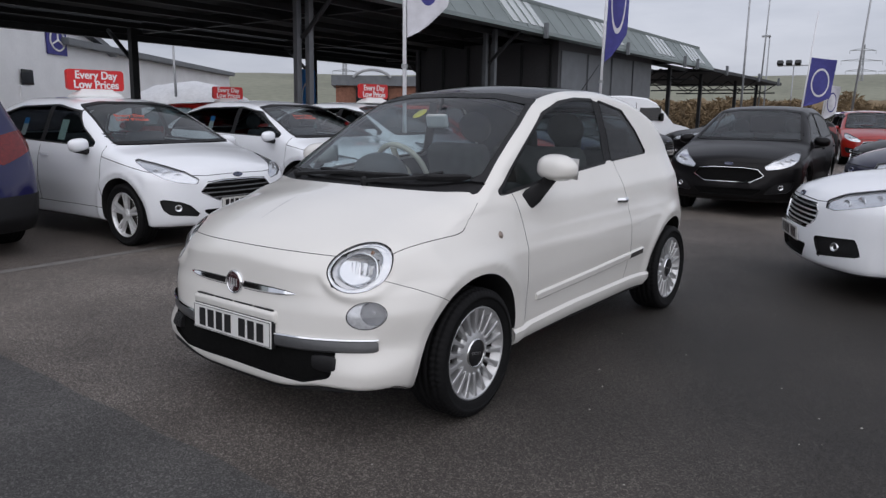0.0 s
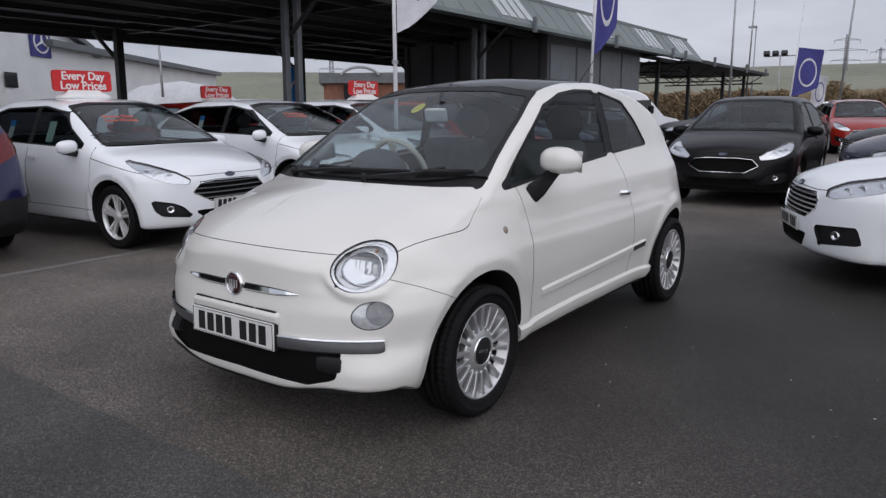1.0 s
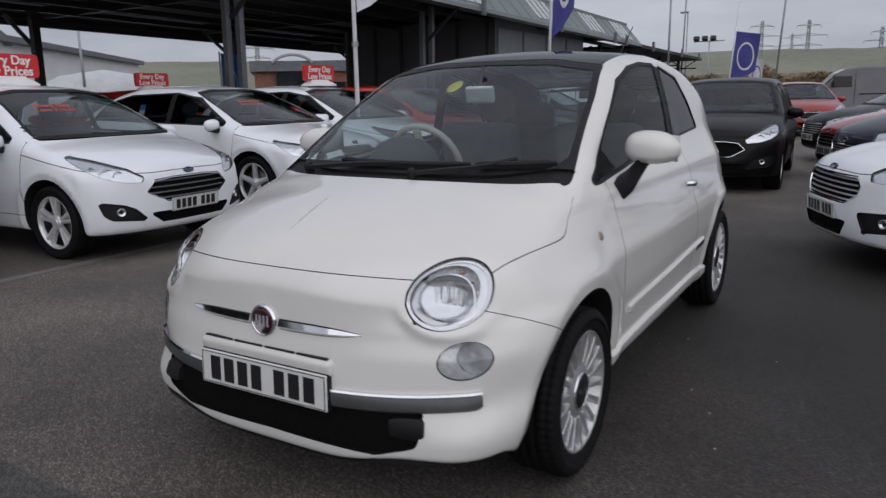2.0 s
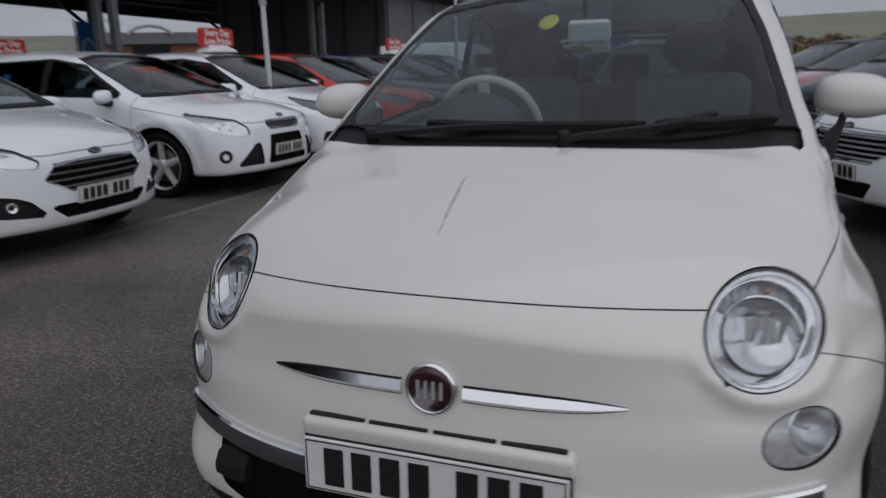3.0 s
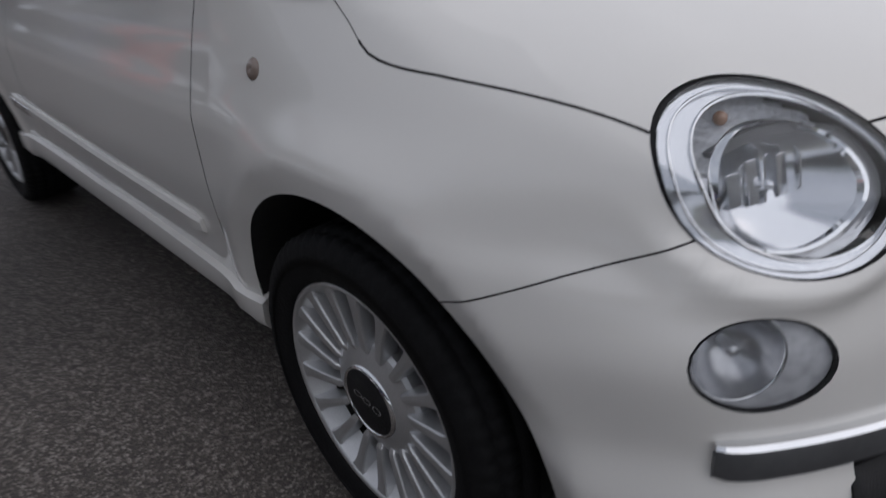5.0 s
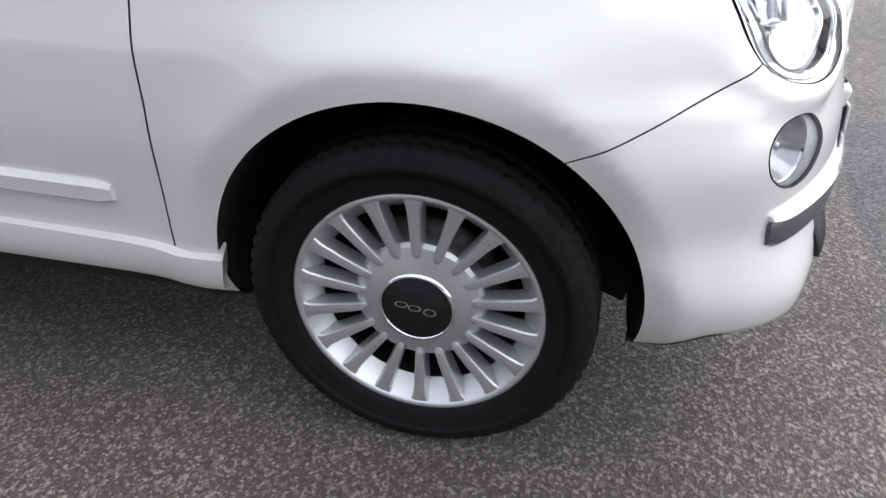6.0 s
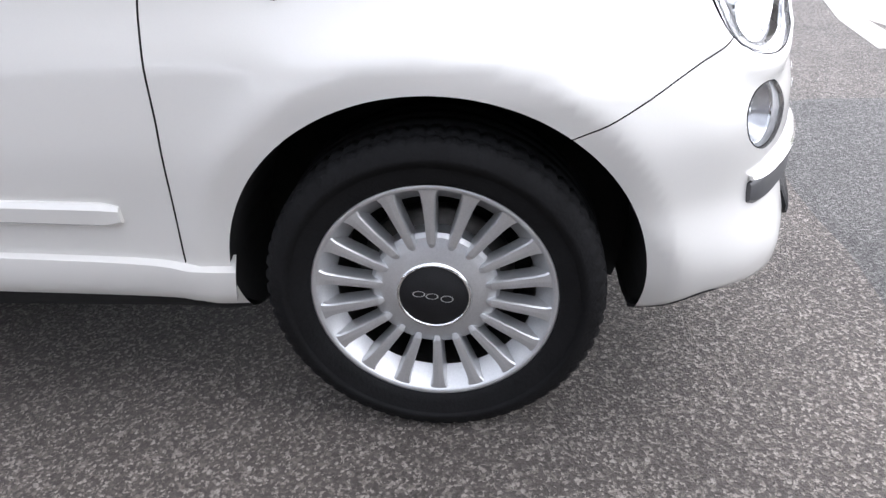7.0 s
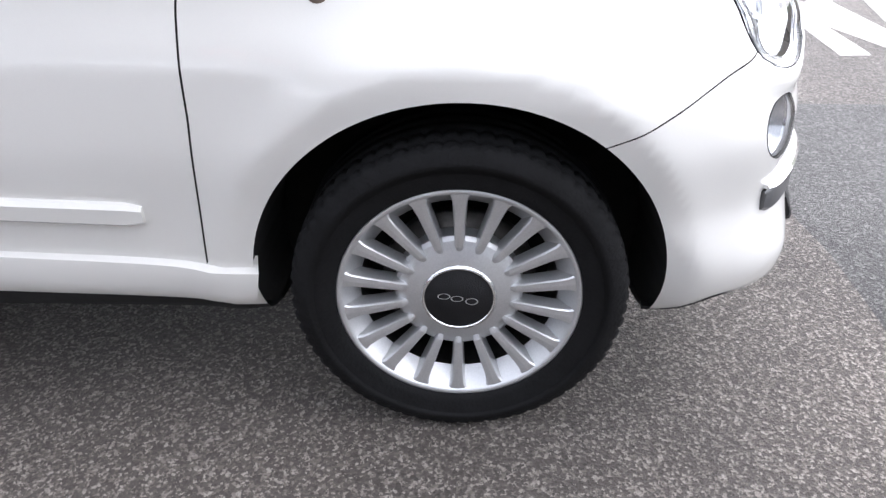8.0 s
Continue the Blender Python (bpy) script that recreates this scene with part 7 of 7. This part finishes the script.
# roof signs
def roof_sign(x, y, z, rz=0, s=0.86):
    th = thing("roof_sign", pose(x, y, z, 0, 0, rz), "red price sign board on a white roof base", "sign", "roof price signs")
    bm = bmesh.new()
    rings_ = []
    for z_, hx_, hy_ in ((0.0, 0.33, 0.17), (0.015, 0.335, 0.175), (0.045, 0.30, 0.13), (0.075, 0.24, 0.07), (0.095, 0.225, 0.05)):
        rings_.append([bm.verts.new((hx_ * s * math.copysign(abs(math.cos(a)) ** 0.5, math.cos(a)), hy_ * math.copysign(abs(math.sin(a)) ** 0.5, math.sin(a)), z_)) for a in np.linspace(0, 2 * math.pi, 29)[:-1]])
    for p_, q_ in zip(rings_, rings_[1:]):
        for k in range(28):
            bm.faces.new((p_[k], p_[(k + 1) % 28], q_[(k + 1) % 28], q_[k]))
    bm.faces.new(rings_[-1])
    bm.faces.new(rings_[0][::-1])
    part("sign_base", bm, M_SIGNW, th, "white moulded base", True)
    bm = bmesh.new()
    outline = []
    for cx_, cz_, a0_ in ((1, 1, 0), (-1, 1, 90), (-1, -1, 180), (1, -1, 270)):
        for k in range(6):
            a = radians(a0_ + 18 * k)
            outline.append((cx_ * (0.395 * s - 0.04) + 0.04 * math.cos(a), 0.195 + cz_ * 0.075 + 0.04 * math.sin(a)))
    sides_ = [[bm.verts.new((x_, y_, z_)) for x_, z_ in outline] for y_ in (-0.024, 0.024)]
    bm.faces.new(sides_[0])
    bm.faces.new(sides_[1][::-1])
    for k in range(24):
        bm.faces.new((sides_[0][k], sides_[1][k], sides_[1][(k + 1) % 24], sides_[0][(k + 1) % 24]))
    bmesh.ops.recalc_face_normals(bm, faces=bm.faces)
    bd = part("board", bm, M_RED_SIGN, th, "red board with rounded corners")
    for sgn in (-1, 1):
        f = pose(0, 0, 0, 90, 0, 0 if sgn < 0 else 180)
        words("Every Day", 0.142 * s, pose(0, sgn * 0.025, 0.246) @ f, M_SIGNW, bd)
        words("Low Prices", 0.142 * s, pose(0, sgn * 0.025, 0.142) @ f, M_SIGNW, bd)
    return th


roof_sign(-5.85, 1.85, 1.435, 93)
roof_sign(-5.9, 6.57, 1.435, 90)
roof_sign(-5.9, 12.3, 1.435, 90)
roof_sign(-9.6, 6.42, 1.43, 90)


# flags on poles
def flag(x, y, top, fz0, fz1, width, cloth, lean=0.0, turn=0.0, mark=M_FLAGW):
    th = thing("flagpole", pose(x, y, 0, 0, lean, turn), "tall white pole with a feather banner", "flagpole", "banner poles")
    bm = bmesh.new()
    rod(bm, (0, 0, 0), (0, 0, top), 0.035, 0.022, 12)
    part("pole", bm, M_POLEW, th, "white pole", True)
    V, F = [], []
    n, k = 24, 10
    for i in range(n + 1):
        t = i / n
        z = fz0 + (fz1 - fz0) * t
        w = width * min(1.0, (t / 0.22) ** 0.7 if t < 0.22 else 1.0)
        for j in range(k + 1):
            u = j / k
            V.append((0.04 + w * u, 0.05 * math.sin(5 * u + 6 * t) * u, z - 0.06 * u))
    for i in range(n):
        for j in range(k):
            F.append((i * (k + 1) + j, i * (k + 1) + j + 1, (i + 1) * (k + 1) + j + 1, (i + 1) * (k + 1) + j))
    me = meshed("banner", V, F, cloth)
    bn = put("banner", me, th, "cloth banner with an oval mark")
    for sgn in (-1, 1):
        V, F = [], []
        cz, hz = fz0 + (fz1 - fz0) * 0.5, (fz1 - fz0) * 0.3
        for i in range(32):
            a = 2 * math.pi * i / 32
            for s in (1.0, 0.86):
                u = 0.5 + 0.36 * s * math.cos(a)
                zz = cz + hz * s * math.sin(a)
                t = (zz - fz0) / (fz1 - fz0)
                V.append((0.04 + width * u, 0.05 * math.sin(5 * u + 6 * t) * u + 0.006 * sgn, zz - 0.06 * u))
        for i in range(32):
            j = (i + 1) % 32
            F.append((2 * i, 2 * j, 2 * j + 1, 2 * i + 1))
        put("oval_mark", meshed("oval_mark", V, F, mark), bn, "oval outline mark")
    bm = bmesh.new()
    rod(bm, (0, 0, fz0 - 0.5), (0, 0, fz0 - 0.44), 0.05, n=10)
    part("collar", bm, M_GALV, th, "pole collar")
    return th


flag(-4.8, 6.08, 5.5, 2.45, 4.6, 0.62, M_FLAGW, 0, 35, M_FLAGB)
flag(-4.57, 12.3, 6.0, 2.45, 5.2, 0.44, M_FLAGB, 1.0, 30)
flag(-4.0, 29.0, 5.2, 1.7, 3.5, 0.9, M_FLAGB, 4, 20)
flag(-3.45, 30.2, 3.2, 1.2, 2.5, 0.45, M_FLAGW, 4, 20, M_FLAGB)
flag(-16.9, 14.7, 2.75, 0.6, 2.7, 0.55, M_BANNER, 0, 40)


def mast(x, y, h, r=0.06, lean=0.0, arm=0.0, floods=0):
    th = thing("lamp_post", pose(x, y, 0, 0, lean, 0), "slim grey lamp post", "lamp post", "lamp posts")
    bm = bmesh.new()
    rod(bm, (0, 0, 0), (0, 0, h), r, r * 0.55, 10)
    part("post", bm, M_GALV, th, "", True)
    if arm:
        part("lamp_head", solid(bmesh.new(), 0.5, 0.22, 0.12, pose(arm, 0, h), 0.03), M_GALV, th, "grey lamp head")
    for i in range(floods):
        part("floodlight", solid(bmesh.new(), 0.42, 0.3, 0.3, pose(-0.9 + 0.6 * i, -0.2, h + 0.1, -30), 0.04), M_STEEL, th, "dark floodlight")
    if floods:
        part("cross_arm", solid(bmesh.new(), 2.2, 0.08, 0.08, pose(0, 0, h - 0.1)), M_GALV, th)
    return th


for az, dist, h, kw in ((-15.4, 38, 8.2, dict(arm=0.2)), (-14.3, 46, 11, dict(r=0.05, lean=1.2)), (-13.9, 50, 6.0, dict(arm=-0.2)), (-12.2, 60, 4.9, dict(floods=3)),
                        (-8.5, 34, 8.0, dict(r=0.05, lean=3.0)), (-57.2, 30, 4.4, dict(arm=-0.5))):
    mast(2.49 + dist * math.sin(radians(az)), -2.5 + dist * math.cos(radians(az)), h, **kw)


# pylons
def pylon(az, dist, h, ex=2.49, ey=-2.5):
    x, y = ex + dist * math.sin(radians(az)), ey + dist * math.cos(radians(az))
    th = thing("pylon", pose(x, y, 0, 0, 0, 20 - az), "far lattice steel power pylon", "pylon", "power pylons")
    wid = lambda z: 0.5 + (h * 0.11 - 0.5) * max(0, 1 - z / (h * 0.62)) if z < h * 0.62 else 0.5 + 0.6 * (h - z) / h
    lv = [h * t for t in (0, 0.16, 0.3, 0.42, 0.53, 0.62, 0.7, 0.78, 0.86, 0.93, 1.0)]
    bm = bmesh.new()
    for a, b in zip(lv, lv[1:]):
        wa, wb = wid(a), wid(b)
        cs = [(-1, -1), (1, -1), (1, 1), (-1, 1)]
        for i in range(4):
            j = (i + 1) % 4
            rod(bm, (cs[i][0] * wa, cs[i][1] * wa, a), (cs[i][0] * wb, cs[i][1] * wb, b), 0.14, n=4)
            rod(bm, (cs[i][0] * wa, cs[i][1] * wa, a), (cs[j][0] * wb, cs[j][1] * wb, b), 0.08, n=4)
            rod(bm, (cs[j][0] * wa, cs[j][1] * wa, a), (cs[i][0] * wb, cs[i][1] * wb, b), 0.08, n=4)
    part("tower", bm, M_GALV, th, "grey lattice tower")
    for t, s in ((0.64, 0.2), (0.78, 0.27), (0.92, 0.17)):
        bm = bmesh.new()
        for sx in (-1, 1):
            rod(bm, (0, 0, h * t + h * 0.03), (sx * h * s, 0, h * t), 0.12, n=4)
            rod(bm, (0, 0, h * t), (sx * h * s, 0, h * t), 0.12, n=4)
            rod(bm, (sx * h * s, 0, h * t), (sx * h * s, 0, h * t - h * 0.05), 0.09, n=4)
        part("cross_arm", bm, M_GALV, th, "grey cross arm")


pylon(-44.9, 330, 28)
pylon(-8.1, 400, 33.5)
pylon(-4.95, 420, 34.5, 0.99, -2.0)
pylon(-0.6, 430, 30, 0.99, -2.0)
pylon(-6.1, 620, 41)

# hedge band and hills all round
def ridge(name, r, h, material, label, category, seed, a0, a1, rough=0.35, foot=0.0):
    bm = bmesh.new()
    n = 240
    prev = None
    for i in range(n + 1):
        a = radians(a0 + (a1 - a0) * i / n)
        hh = h * (1 + rough * noise.noise(Vector((i * 0.13, seed, 0))) + 0.5 * rough * noise.noise(Vector((i * 0.6, seed, 3))))
        cur = [bm.verts.new((rr * math.sin(a), rr * math.cos(a), z)) for rr, z in ((r - foot, -0.5), (r, hh * 0.8), (r + foot * 0.6 + 1, hh), (r + foot * 1.6 + 8, hh * 0.4))]
        if prev:
            for k in range(3):
                bm.faces.new((prev[k], cur[k], cur[k + 1], prev[k + 1]))
        prev = cur
    ob = part(name, bm, material, None, "", True)
    return tagged(ob, label, category, kind="structure")


# bare winter hedge along the yard's far edge: thousands of twigs and dead leaves
rng = random.Random(5)
V, F = [], []
for k in range(14000):
    a = radians(rng.uniform(-22, 14))
    r = rng.uniform(58, 63)
    top = 3.0 * (0.75 + 0.35 * noise.noise(Vector((a * 30, 1, 2))))
    z = top * rng.random() ** 0.7
    c = Vector((2.5 + r * math.sin(a), -2.5 + r * math.cos(a), z))
    u = Vector((rng.uniform(-1, 1), rng.uniform(-1, 1), rng.uniform(-0.4, 1.2))).normalized() * rng.uniform(0.15, 0.42)
    v = Vector((rng.uniform(-1, 1), rng.uniform(-1, 1), rng.uniform(-1, 1))).normalized() * rng.uniform(0.05, 0.16)
    b = len(V)
    V += [c - u, c - v * 0.5 + u * 0.2, c + u, c + v]
    F.append((b, b + 1, b + 2, b + 3))
hedge = new("hedge", meshed("hedge", V, F, M_HEDGE, None, False))
tagged(hedge, "bare brown winter hedge along the yard edge", "hedge", kind="stuff")

ridge("hill_backdrop", 420, 25, M_HILL, "pale grassy hillside beyond the yard", "hill", 1, -180, 180, 0.1, 150)
ridge("hedge_bank", 66, 2.5, M_HEDGE, "brown earth bank under the hedge", "bank", 4, -24, 16, 0.15, 2)

# a few pale chips and scraps lying on the tarmac
rng = random.Random(11)
V, F = [], []
for k in range(60):
    x, y = rng.uniform(0.6, 3.2), rng.uniform(-1.6, 3.4)
    if k > 40:
        x, y = rng.uniform(-3.4, -0.95), rng.uniform(-2.0, 3.0)
    r, a, b = rng.uniform(0.003, 0.007), rng.uniform(0, 6.28), len(V)
    for j in range(5):
        q = a + j * 1.2566
        V.append((x + r * rng.uniform(0.6, 1.2) * math.cos(q), y + r * rng.uniform(0.6, 1.2) * math.sin(q), 0.0006))
    V.append((x, y, r * 0.5 + 0.002))
    F += [(b + j, b + (j + 1) % 5, b + 5) for j in range(5)]
chips = new("gravel_speck", meshed("gravel_speck", V, F, M_LINEW, None, False))
tagged(chips, "few pale stone chips lying loose on the tarmac", "gravel", kind="stuff")
